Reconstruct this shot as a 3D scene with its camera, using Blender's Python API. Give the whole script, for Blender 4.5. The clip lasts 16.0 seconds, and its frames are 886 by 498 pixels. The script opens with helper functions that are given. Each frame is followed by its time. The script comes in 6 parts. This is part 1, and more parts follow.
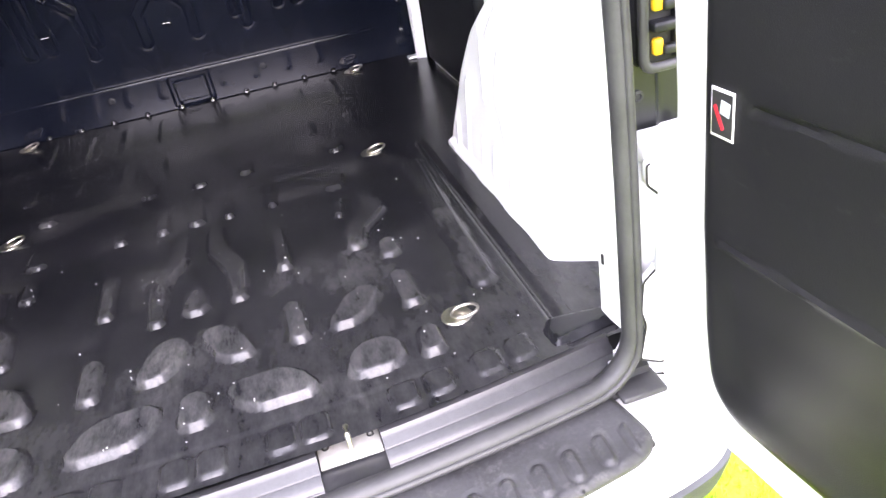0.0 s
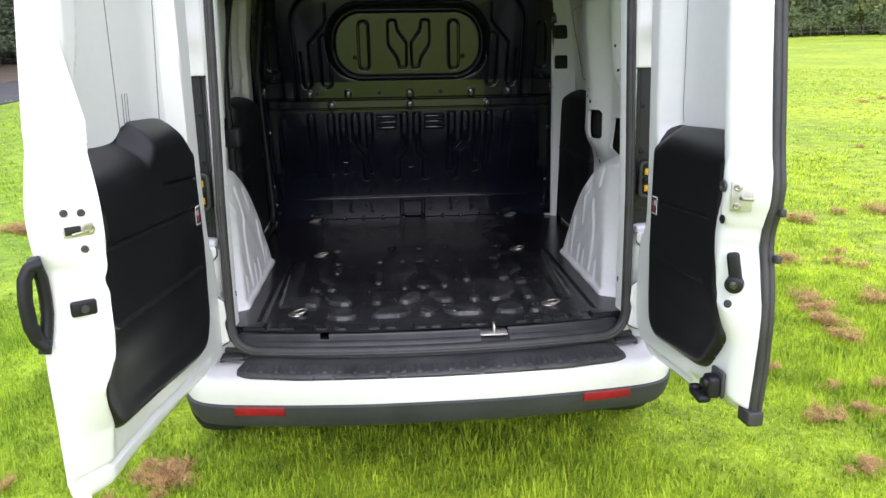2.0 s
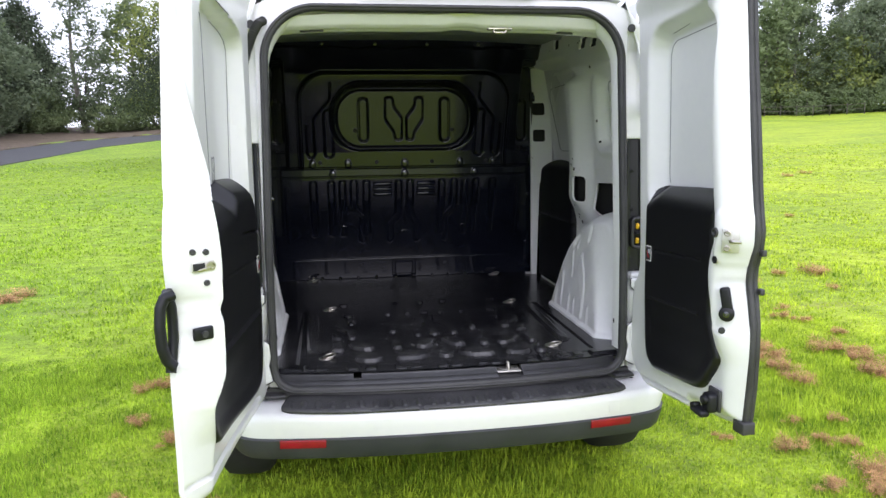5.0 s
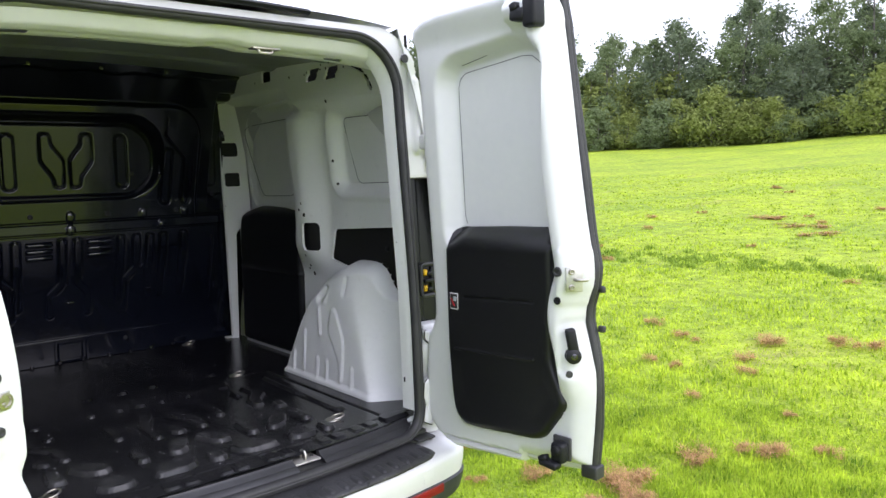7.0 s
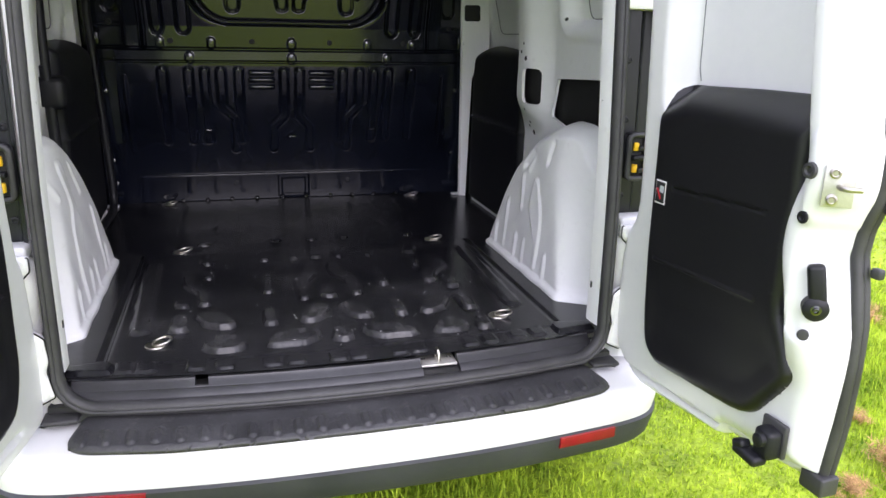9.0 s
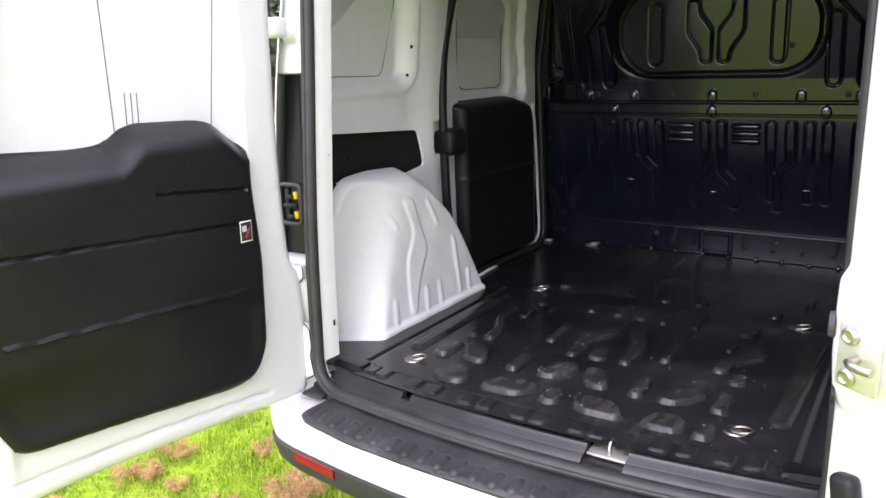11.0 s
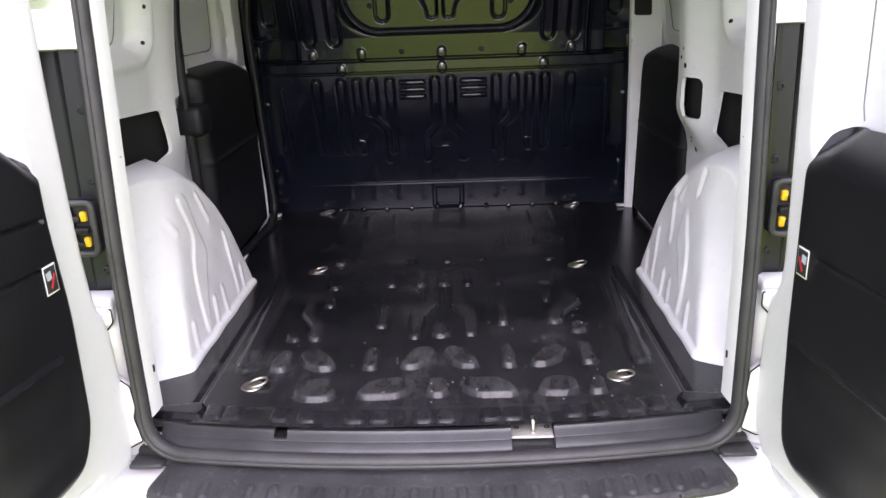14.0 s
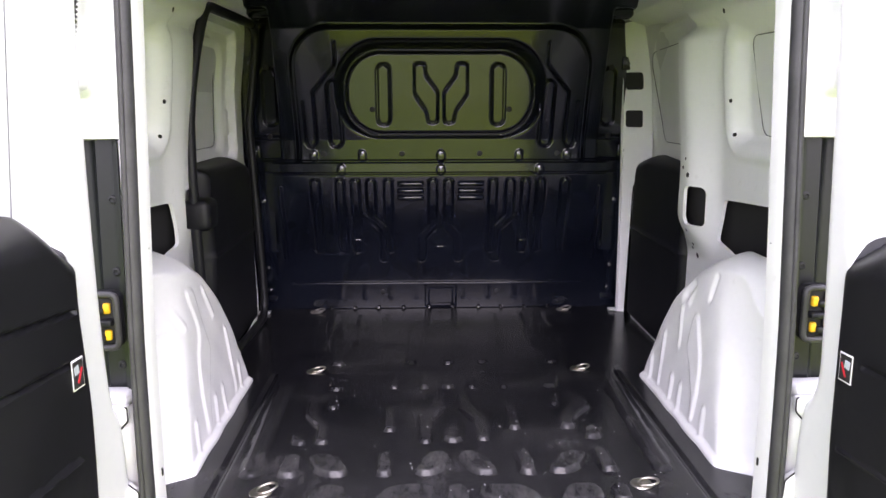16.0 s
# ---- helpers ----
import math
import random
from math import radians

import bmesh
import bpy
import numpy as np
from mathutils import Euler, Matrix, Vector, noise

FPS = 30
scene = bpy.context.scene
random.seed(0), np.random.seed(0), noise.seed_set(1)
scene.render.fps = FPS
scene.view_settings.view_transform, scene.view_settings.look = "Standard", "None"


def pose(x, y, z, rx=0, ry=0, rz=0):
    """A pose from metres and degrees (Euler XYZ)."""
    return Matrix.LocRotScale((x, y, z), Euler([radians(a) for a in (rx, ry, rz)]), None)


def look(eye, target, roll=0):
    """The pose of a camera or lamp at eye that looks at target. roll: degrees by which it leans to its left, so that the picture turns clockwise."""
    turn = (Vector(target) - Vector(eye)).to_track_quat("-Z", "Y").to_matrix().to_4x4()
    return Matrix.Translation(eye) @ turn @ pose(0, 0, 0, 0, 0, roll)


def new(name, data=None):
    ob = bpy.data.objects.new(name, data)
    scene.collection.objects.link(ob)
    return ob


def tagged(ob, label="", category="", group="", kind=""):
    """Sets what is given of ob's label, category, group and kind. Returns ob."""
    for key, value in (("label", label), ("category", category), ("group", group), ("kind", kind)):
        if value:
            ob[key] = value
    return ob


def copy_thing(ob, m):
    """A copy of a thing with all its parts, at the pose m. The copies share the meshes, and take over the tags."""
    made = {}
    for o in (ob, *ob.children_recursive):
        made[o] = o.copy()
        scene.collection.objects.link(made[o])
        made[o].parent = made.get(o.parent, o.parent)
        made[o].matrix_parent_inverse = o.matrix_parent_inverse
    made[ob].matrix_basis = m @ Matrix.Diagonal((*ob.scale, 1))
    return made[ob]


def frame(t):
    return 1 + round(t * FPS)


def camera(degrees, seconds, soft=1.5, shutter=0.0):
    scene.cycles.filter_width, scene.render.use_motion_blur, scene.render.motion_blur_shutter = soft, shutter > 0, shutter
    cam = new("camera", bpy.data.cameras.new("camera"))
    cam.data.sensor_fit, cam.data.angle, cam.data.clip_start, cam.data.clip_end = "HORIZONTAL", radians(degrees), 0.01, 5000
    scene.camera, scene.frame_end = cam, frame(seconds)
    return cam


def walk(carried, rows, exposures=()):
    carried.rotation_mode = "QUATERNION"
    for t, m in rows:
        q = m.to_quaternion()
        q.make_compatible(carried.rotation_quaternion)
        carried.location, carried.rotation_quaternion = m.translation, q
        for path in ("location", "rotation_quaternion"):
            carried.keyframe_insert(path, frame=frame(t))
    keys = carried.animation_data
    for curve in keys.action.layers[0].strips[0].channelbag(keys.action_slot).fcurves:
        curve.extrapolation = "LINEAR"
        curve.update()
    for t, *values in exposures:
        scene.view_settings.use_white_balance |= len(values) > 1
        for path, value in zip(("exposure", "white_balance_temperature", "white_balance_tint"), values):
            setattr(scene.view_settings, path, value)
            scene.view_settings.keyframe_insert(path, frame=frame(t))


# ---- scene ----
cam = camera(61.4, 16.0)
PATH = [
    (0, (0.217, -0.737, 1.278), (0.557, 0.954, 0.266), -10.4),
    (0.5, (0.018, -1.125, 1.343), (0.316, 0.678, 0.531), -3.4),
    (1, (-0.021, -1.535, 1.378), (0.135, 0.333, 0.682), -1.6),
    (1.5, (-0.112, -1.897, 1.379), (0.01, 0.01, 0.788), -1.6),
    (2, (-0.118, -2.171, 1.398), (0.02, -0.239, 0.901), -1.0),
    (2.5, (-0.052, -2.398, 1.41), (0.107, -0.449, 0.991), -0.8),
    (3, (-0.063, -2.512, 1.428), (0.106, -0.552, 1.062), -0.8),
    (3.5, (-0.046, -2.554, 1.428), (0.132, -0.589, 1.096), -0.6),
    (3.7, (-0.041, -2.559, 1.426), (0.136, -0.593, 1.107), -0.5),
    (5.8, (-0.683, -2.204, 1.368), (-0.003, -0.345, 1.083), -1.4),
    (6, (-0.718, -2.112, 1.371), (0.168, -0.34, 1.101), -2.1),
    (6.5, (-0.819, -1.915, 1.381), (0.373, -0.324, 1.157), -2.4),
    (7, (-0.842, -1.835, 1.373), (0.446, -0.319, 1.169), -1.6),
    (7.5, (-0.839, -1.811, 1.371), (0.465, -0.311, 1.15), -1.5),
    (8, (-0.757, -1.758, 1.348), (0.439, -0.184, 1.043), -1.2),
    (8.5, (-0.495, -1.685, 1.331), (0.418, 0.038, 0.885), 0.0),
    (9, (-0.238, -1.52, 1.312), (0.285, 0.324, 0.739), 1.3),
    (9.5, (0.061, -1.318, 1.341), (0.045, 0.579, 0.706), 1.8),
    (10, (0.37, -1.273, 1.35), (-0.341, 0.515, 0.806), 1.3),
    (10.2, (0.462, -1.287, 1.372), (-0.436, 0.435, 0.892), 0.8),
    (12.3, (0.794, -1.461, 1.331), (-0.321, 0.085, 0.725), -3.6),
    (12.5, (0.663, -1.475, 1.32), (-0.277, 0.155, 0.642), -4.3),
    (13, (0.41, -1.496, 1.356), (-0.169, 0.267, 0.608), -4.7),
    (13.5, (0.222, -1.406, 1.373), (-0.054, 0.431, 0.632), -3.7),
    (14, (0.063, -1.332, 1.425), (0.007, 0.562, 0.786), -2.2),
    (14.5, (-0.01, -1.311, 1.449), (0.058, 0.631, 0.974), -1.0),
    (15, (-0.009, -1.31, 1.45), (0.1, 0.653, 1.081), -0.5),
    (15.5, (-0.002, -1.312, 1.449), (0.099, 0.656, 1.103), -0.2),
    (16, (-0.087, -1.32, 1.418), (-0.023, 0.643, 1.041), -0.1),
]

EXPOSURE = [(0, 3.2, 6150, 28), (0.5, 2.9, 6150, 29), (1, 2.0, 6150, 29), (1.5, 1.3, 6050, 25), (2, 0.98, 5950, 21), (2.5, 0.82, 5900, 20), (3.5, 0.74, 5900, 20), (6, 0.80, 5900, 20),
            (8, 0.86, 5900, 20), (9, 1.30, 6000, 24), (9.5, 1.62, 6100, 28), (10, 1.78, 6150, 29), (12.5, 1.15, 6100, 26), (13, 1.36, 6100, 27), (14, 1.80, 6150, 30), (14.5, 1.98, 6150, 31),
            (16, 2.02, 6150, 31)]
walk(cam, [(t, look(eye, target, roll)) for t, eye, target, roll in PATH], EXPOSURE)

# ---- light ----
world = bpy.data.worlds.new("overcast")
scene.world = world
world.use_nodes = True
wt = world.node_tree
wt.nodes.clear()
w_out = wt.nodes.new("ShaderNodeOutputWorld")
w_bg = wt.nodes.new("ShaderNodeBackground")
w_sky = wt.nodes.new("ShaderNodeTexSky")
w_sky.sky_type = "NISHITA"
w_sky.sun_disc = False
w_sky.sun_elevation = radians(32)
w_sky.sun_rotation = radians(171)
w_sky.air_density, w_sky.dust_density, w_sky.ozone_density = 1.0, 6.0, 1.0
w_cloud = wt.nodes.new("ShaderNodeMix")
w_cloud.data_type = "RGBA"
w_cloud.inputs[0].default_value = 0.86
w_cloud.inputs[7].default_value = (11.4, 11.7, 12.3, 1)
wt.links.new(w_sky.outputs[0], w_cloud.inputs[6])
wt.links.new(w_cloud.outputs[2], w_bg.inputs[0])
w_bg.inputs[1].default_value = 0.100
wt.links.new(w_bg.outputs[0], w_out.inputs[0])

sun_data = bpy.data.lights.new("sun", "SUN")
sun_data.energy, sun_data.angle, sun_data.color = 0.85, radians(50), (1.0, 0.98, 0.95)
sun = new("sun", sun_data)
sun.matrix_world = look((1, -31, 20), (0, 0, 0))


# ---- materials ----
def surface(name, a, b, rough=0.5, scale=6.0, fine=80.0, metal=0.0, bump=0.0, bump_scale=150.0, coat=0.0, spread=0.12, spec=0.5):
    """A two-scale noise material between the colours a and b."""
    m = bpy.data.materials.new(name)
    m.use_nodes = True
    t = m.node_tree
    s = t.nodes["Principled BSDF"]
    geo = t.nodes.new("ShaderNodeTexCoord")
    n1, n2 = t.nodes.new("ShaderNodeTexNoise"), t.nodes.new("ShaderNodeTexNoise")
    n1.inputs["Scale"].default_value, n2.inputs["Scale"].default_value = scale, fine
    n1.inputs["Detail"].default_value, n2.inputs["Detail"].default_value = 5, 3
    for n in (n1, n2):
        t.links.new(geo.outputs["Object"], n.inputs["Vector"])
    add = t.nodes.new("ShaderNodeMath")
    add.operation = "MULTIPLY_ADD"
    add.inputs[1].default_value = 0.35
    t.links.new(n2.outputs[0], add.inputs[0])
    t.links.new(n1.outputs[0], add.inputs[2])
    ramp = t.nodes.new("ShaderNodeMapRange")
    ramp.inputs[1].default_value, ramp.inputs[2].default_value = 0.45, 0.9
    t.links.new(add.outputs[0], ramp.inputs[0])
    mix = t.nodes.new("ShaderNodeMix")
    mix.data_type = "RGBA"
    mix.inputs[6].default_value, mix.inputs[7].default_value = (*a, 1), (*b, 1)
    t.links.new(ramp.outputs[0], mix.inputs[0])
    t.links.new(mix.outputs[2], s.inputs["Base Color"])
    rr = t.nodes.new("ShaderNodeMapRange")
    rr.inputs[3].default_value, rr.inputs[4].default_value = max(0.02, rough - spread / 2), min(1, rough + spread / 2)
    t.links.new(n1.outputs[0], rr.inputs[0])
    t.links.new(rr.outputs[0], s.inputs["Roughness"])
    s.inputs["Metallic"].default_value = metal
    s.inputs["Coat Weight"].default_value = coat
    s.inputs["Coat Roughness"].default_value = 0.06
    s.inputs["Specular IOR Level"].default_value = spec
    if bump:
        n3, bp = t.nodes.new("ShaderNodeTexNoise"), t.nodes.new("ShaderNodeBump")
        n3.inputs["Scale"].default_value, n3.inputs["Detail"].default_value = bump_scale, 4
        bp.inputs["Strength"].default_value, bp.inputs["Distance"].default_value = 0.6, bump
        t.links.new(geo.outputs["Object"], n3.inputs["Vector"])
        t.links.new(n3.outputs[0], bp.inputs["Height"])
        t.links.new(bp.outputs[0], s.inputs["Normal"])
    return m


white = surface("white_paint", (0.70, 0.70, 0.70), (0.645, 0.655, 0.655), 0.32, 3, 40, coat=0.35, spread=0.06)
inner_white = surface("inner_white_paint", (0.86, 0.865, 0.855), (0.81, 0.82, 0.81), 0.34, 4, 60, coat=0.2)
gloss_black = surface("black_body_paint", (0.0035, 0.0046, 0.0095), (0.0075, 0.0095, 0.0175), 0.16, 5, 60, bump=0.00016, bump_scale=30, coat=0.30, spec=0.38)
roof_grey = surface("grey_primer", (0.27, 0.29, 0.305), (0.20, 0.215, 0.225), 0.42, 5, 60)
pillar_black = surface("satin_black_pillar", (0.006, 0.0068, 0.0075), (0.010, 0.0112, 0.012), 0.34, 7, 120, spec=0.3)
plastic = surface("grained_black_plastic", (0.0065, 0.007, 0.009), (0.011, 0.0115, 0.014), 0.46, 7, 200, bump=0.0004, bump_scale=900, spec=0.32)
trim_plastic = surface("scuffed_door_trim", (0.0040, 0.0042, 0.0052), (0.0095, 0.0095, 0.0108), 0.38, 4, 90, bump=0.0005, bump_scale=800, spec=0.40)
pad_plastic = surface("worn_black_plastic", (0.024, 0.024, 0.026), (0.062, 0.062, 0.066), 0.52, 9, 160, bump=0.0008, bump_scale=700)
sill_plastic = surface("sill_cover_plastic", (0.014, 0.014, 0.0155), (0.036, 0.036, 0.039), 0.30, 9, 160, bump=0.0004, bump_scale=700)
rubber = surface("black_rubber", (0.022, 0.022, 0.023), (0.045, 0.045, 0.047), 0.55, 14, 120, bump=0.0004, bump_scale=300)
grey_plastic = surface("dark_grey_bumper_plastic", (0.022, 0.024, 0.027), (0.038, 0.040, 0.044), 0.55, 9, 200, bump=0.0005, bump_scale=700)
# near-black that paints the shade inside gaps, slots and recesses
shade_black = surface("painted_cavity_shade", (0.006, 0.006, 0.006), (0.012, 0.012, 0.012), 0.7, 9, 90)
galvanised = surface("galvanised_plate", (0.46, 0.45, 0.41), (0.62, 0.61, 0.57), 0.40, 40, 200, metal=0.6)
zinc = surface("zinc_plated_steel", (0.38, 0.35, 0.30), (0.60, 0.58, 0.53), 0.34, 30, 200, metal=1.0)
bolt_steel = surface("bolt_steel", (0.08, 0.082, 0.088), (0.19, 0.19, 0.2), 0.2, 60, 300, metal=1.0)
red_lens = surface("red_lens", (0.27, 0.002, 0.016), (0.19, 0.002, 0.012), 0.22, 20, 200, coat=0.1)
lamp_red = surface("tail_lamp_lens", (0.14, 0.001, 0.010), (0.085, 0.001, 0.007), 0.10, 20, 200, coat=1.0)
clear_lens = surface("clear_lens", (0.42, 0.42, 0.42), (0.22, 0.22, 0.23), 0.08, 40, 200, coat=1.0)
yellow = surface("yellow_plastic", (0.80, 0.50, 0.01), (0.72, 0.42, 0.01), 0.35, 40, 200)
tyre_rubber = surface("tyre_rubber", (0.008, 0.008, 0.008), (0.016, 0.016, 0.015), 0.8, 20, 150, bump=0.002, bump_scale=120)
steel_rim = surface("steel_wheel", (0.06, 0.06, 0.065), (0.1, 0.1, 0.1), 0.45, 20, 150)
paper = surface("sticker_white", (0.75, 0.75, 0.75), (0.68, 0.68, 0.68), 0.4, 60, 300)
ink_red = surface("sticker_red", (0.55, 0.02, 0.03), (0.45, 0.02, 0.03), 0.4, 60, 300)
ink_black = surface("sticker_black", (0.02, 0.02, 0.02), (0.03, 0.03, 0.03), 0.4, 60, 300)
ink_grey = surface("sticker_grey", (0.45, 0.50, 0.55), (0.38, 0.42, 0.46), 0.4, 60, 300)
bark = surface("bark", (0.10, 0.09, 0.075), (0.20, 0.185, 0.16), 0.9, 8, 60, bump=0.02, bump_scale=20)
asphalt = surface("asphalt", (0.045, 0.046, 0.048), (0.07, 0.07, 0.072), 0.85, 1.5, 40, bump=0.004, bump_scale=60)
soil = surface("leaf_litter", (0.10, 0.075, 0.05), (0.16, 0.12, 0.08), 0.95, 2, 25, bump=0.02, bump_scale=20)
wood = surface("weathered_fence_wood", (0.10, 0.09, 0.075), (0.06, 0.055, 0.045), 0.85, 10, 60)


def dusty(m, tone, low, high, share, scale=70, stretch=(1, 1, 1)):
    """Fine specks and scuffs of dust over a material."""
    t = m.node_tree
    b = t.nodes["Principled BSDF"]
    co, mp, n, r, mix = (t.nodes.new(k) for k in ("ShaderNodeTexCoord", "ShaderNodeMapping", "ShaderNodeTexNoise", "ShaderNodeMapRange", "ShaderNodeMix"))
    mp.inputs["Scale"].default_value = stretch
    n.inputs["Scale"].default_value, n.inputs["Detail"].default_value, n.inputs["Roughness"].default_value = scale, 7, 0.7
    r.inputs[1].default_value, r.inputs[2].default_value, r.inputs[4].default_value = low, high, share
    t.links.new(co.outputs["Object"], mp.inputs[0])
    t.links.new(mp.outputs[0], n.inputs["Vector"])
    t.links.new(n.outputs[0], r.inputs[0])
    mix.data_type = "RGBA"
    mix.inputs[7].default_value = (*tone, 1)
    t.links.new(b.inputs["Base Color"].links[0].from_socket, mix.inputs[6])
    t.links.new(r.outputs[0], mix.inputs[0])
    t.links.new(mix.outputs[2], b.inputs["Base Color"])


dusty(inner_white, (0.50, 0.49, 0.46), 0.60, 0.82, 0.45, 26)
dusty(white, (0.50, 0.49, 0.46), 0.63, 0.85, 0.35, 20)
dusty(gloss_black, (0.10, 0.10, 0.11), 0.68, 0.82, 0.35, 55, (1, 1, 0.4))
dusty(trim_plastic, (0.10, 0.10, 0.105), 0.60, 0.85, 0.35, 34, (1, 1, 2.5))
dusty(pad_plastic, (0.16, 0.155, 0.15), 0.55, 0.80, 0.5, 40)
joint = surface("shaded_joint", (0.12, 0.125, 0.13), (0.20, 0.205, 0.21), 0.6, 20, 90)


def liner_material():
    """Black moulded rubber liner; raised faces are scuffed and dusty in patches."""
    m = surface("floor_liner", (0.0045, 0.0047, 0.0062), (0.013, 0.013, 0.0155), 0.20, 6, 120, bump=0.0004, bump_scale=350, spread=0.16, spec=0.33)
    t = m.node_tree
    s = t.nodes["Principled BSDF"]
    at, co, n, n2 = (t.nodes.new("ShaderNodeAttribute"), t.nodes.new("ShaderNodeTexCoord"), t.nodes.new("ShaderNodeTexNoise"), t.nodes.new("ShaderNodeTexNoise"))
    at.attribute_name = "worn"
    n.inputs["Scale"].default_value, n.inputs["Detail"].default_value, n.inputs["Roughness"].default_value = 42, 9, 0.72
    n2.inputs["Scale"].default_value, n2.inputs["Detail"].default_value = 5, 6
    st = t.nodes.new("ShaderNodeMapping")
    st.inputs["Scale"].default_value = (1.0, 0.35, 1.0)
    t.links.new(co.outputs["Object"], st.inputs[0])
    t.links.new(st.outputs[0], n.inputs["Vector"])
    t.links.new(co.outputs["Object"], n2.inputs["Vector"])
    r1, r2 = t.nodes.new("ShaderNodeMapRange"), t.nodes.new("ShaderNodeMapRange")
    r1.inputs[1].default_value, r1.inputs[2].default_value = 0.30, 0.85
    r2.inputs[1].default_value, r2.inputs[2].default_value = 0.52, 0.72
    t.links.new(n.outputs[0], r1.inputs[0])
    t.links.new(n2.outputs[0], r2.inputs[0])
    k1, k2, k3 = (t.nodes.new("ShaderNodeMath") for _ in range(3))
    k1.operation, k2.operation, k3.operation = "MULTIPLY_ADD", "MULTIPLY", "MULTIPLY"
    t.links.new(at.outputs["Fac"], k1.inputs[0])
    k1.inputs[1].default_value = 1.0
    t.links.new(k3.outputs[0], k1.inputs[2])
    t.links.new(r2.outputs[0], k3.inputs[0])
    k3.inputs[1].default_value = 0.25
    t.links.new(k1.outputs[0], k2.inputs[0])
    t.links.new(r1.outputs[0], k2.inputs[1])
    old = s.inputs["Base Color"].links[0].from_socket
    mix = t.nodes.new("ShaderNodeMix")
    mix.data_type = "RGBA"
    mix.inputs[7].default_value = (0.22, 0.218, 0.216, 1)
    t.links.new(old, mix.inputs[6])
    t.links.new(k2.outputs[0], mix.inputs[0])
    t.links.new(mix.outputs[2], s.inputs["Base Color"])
    return m


liner = liner_material()


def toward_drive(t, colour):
    """Multiplies the field's colour to a darker, bluer green from x = 0.3 to x = -3."""
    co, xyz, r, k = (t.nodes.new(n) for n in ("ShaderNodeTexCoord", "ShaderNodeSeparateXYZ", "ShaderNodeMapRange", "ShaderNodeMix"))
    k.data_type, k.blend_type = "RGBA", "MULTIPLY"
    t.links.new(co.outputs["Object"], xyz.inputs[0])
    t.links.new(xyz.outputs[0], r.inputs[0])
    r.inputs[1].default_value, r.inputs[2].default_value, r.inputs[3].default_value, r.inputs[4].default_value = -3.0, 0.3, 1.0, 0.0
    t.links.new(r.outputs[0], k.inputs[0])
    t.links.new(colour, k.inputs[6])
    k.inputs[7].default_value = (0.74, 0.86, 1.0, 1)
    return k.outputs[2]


def leaf_material(name, a, b, rough=0.6, through_light=0.25, patch=0.7, island=0.55, verge=False):
    m = bpy.data.materials.new(name)
    m.use_nodes = True
    t = m.node_tree
    s = t.nodes["Principled BSDF"]
    g = t.nodes.new("ShaderNodeNewGeometry")
    co, n = t.nodes.new("ShaderNodeTexCoord"), t.nodes.new("ShaderNodeTexNoise")
    n.inputs["Scale"].default_value, n.inputs["Detail"].default_value = patch, 4
    t.links.new(co.outputs["Object"], n.inputs["Vector"])
    k = t.nodes.new("ShaderNodeMath")
    k.operation = "MULTIPLY_ADD"
    k.inputs[1].default_value = island
    t.links.new(g.outputs["Random Per Island"], k.inputs[0])
    sub = t.nodes.new("ShaderNodeMapRange")
    sub.inputs[1].default_value, sub.inputs[2].default_value, sub.inputs[4].default_value = 0.3, 0.7, 0.45
    t.links.new(n.outputs[0], sub.inputs[0])
    t.links.new(sub.outputs[0], k.inputs[2])
    mix = t.nodes.new("ShaderNodeMix")
    mix.data_type = "RGBA"
    mix.inputs[6].default_value, mix.inputs[7].default_value = (*a, 1), (*b, 1)
    t.links.new(k.outputs[0], mix.inputs[0])
    tone = toward_drive(t, mix.outputs[2]) if verge else mix.outputs[2]
    t.links.new(tone, s.inputs["Base Color"])
    s.inputs["Roughness"].default_value = rough
    s.inputs["Specular IOR Level"].default_value = 0.15
    tr, ms = t.nodes.new("ShaderNodeBsdfTranslucent"), t.nodes.new("ShaderNodeMixShader")
    t.links.new(tone, tr.inputs[0])
    ms.inputs[0].default_value = through_light
    t.links.new(s.outputs[0], ms.inputs[1])
    t.links.new(tr.outputs[0], ms.inputs[2])
    t.links.new(ms.outputs[0], t.nodes["Material Output"].inputs[0])
    return m


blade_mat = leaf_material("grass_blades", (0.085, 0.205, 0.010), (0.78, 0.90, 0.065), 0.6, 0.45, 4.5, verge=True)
straw_mat = leaf_material("dry_clippings", (0.13, 0.068, 0.026), (0.84, 0.53, 0.24), 0.85, 0.15, 14)
# dark and mid greens are raised and greyed: distance haze painted into them
leaf_dark_hazed = leaf_material("dark_leaves_hazed", (0.115, 0.150, 0.090), (0.225, 0.270, 0.165), 0.7, 0.4)
leaf_mid_hazed = leaf_material("green_leaves_hazed", (0.140, 0.188, 0.088), (0.275, 0.335, 0.165), 0.7, 0.4)
leaf_pine = leaf_material("dark_needles", (0.040, 0.056, 0.036), (0.105, 0.130, 0.080), 0.8, 0.15)
leaf_olive = leaf_material("yellow_green_leaves", (0.150, 0.195, 0.050), (0.350, 0.390, 0.120), 0.7, 0.35)


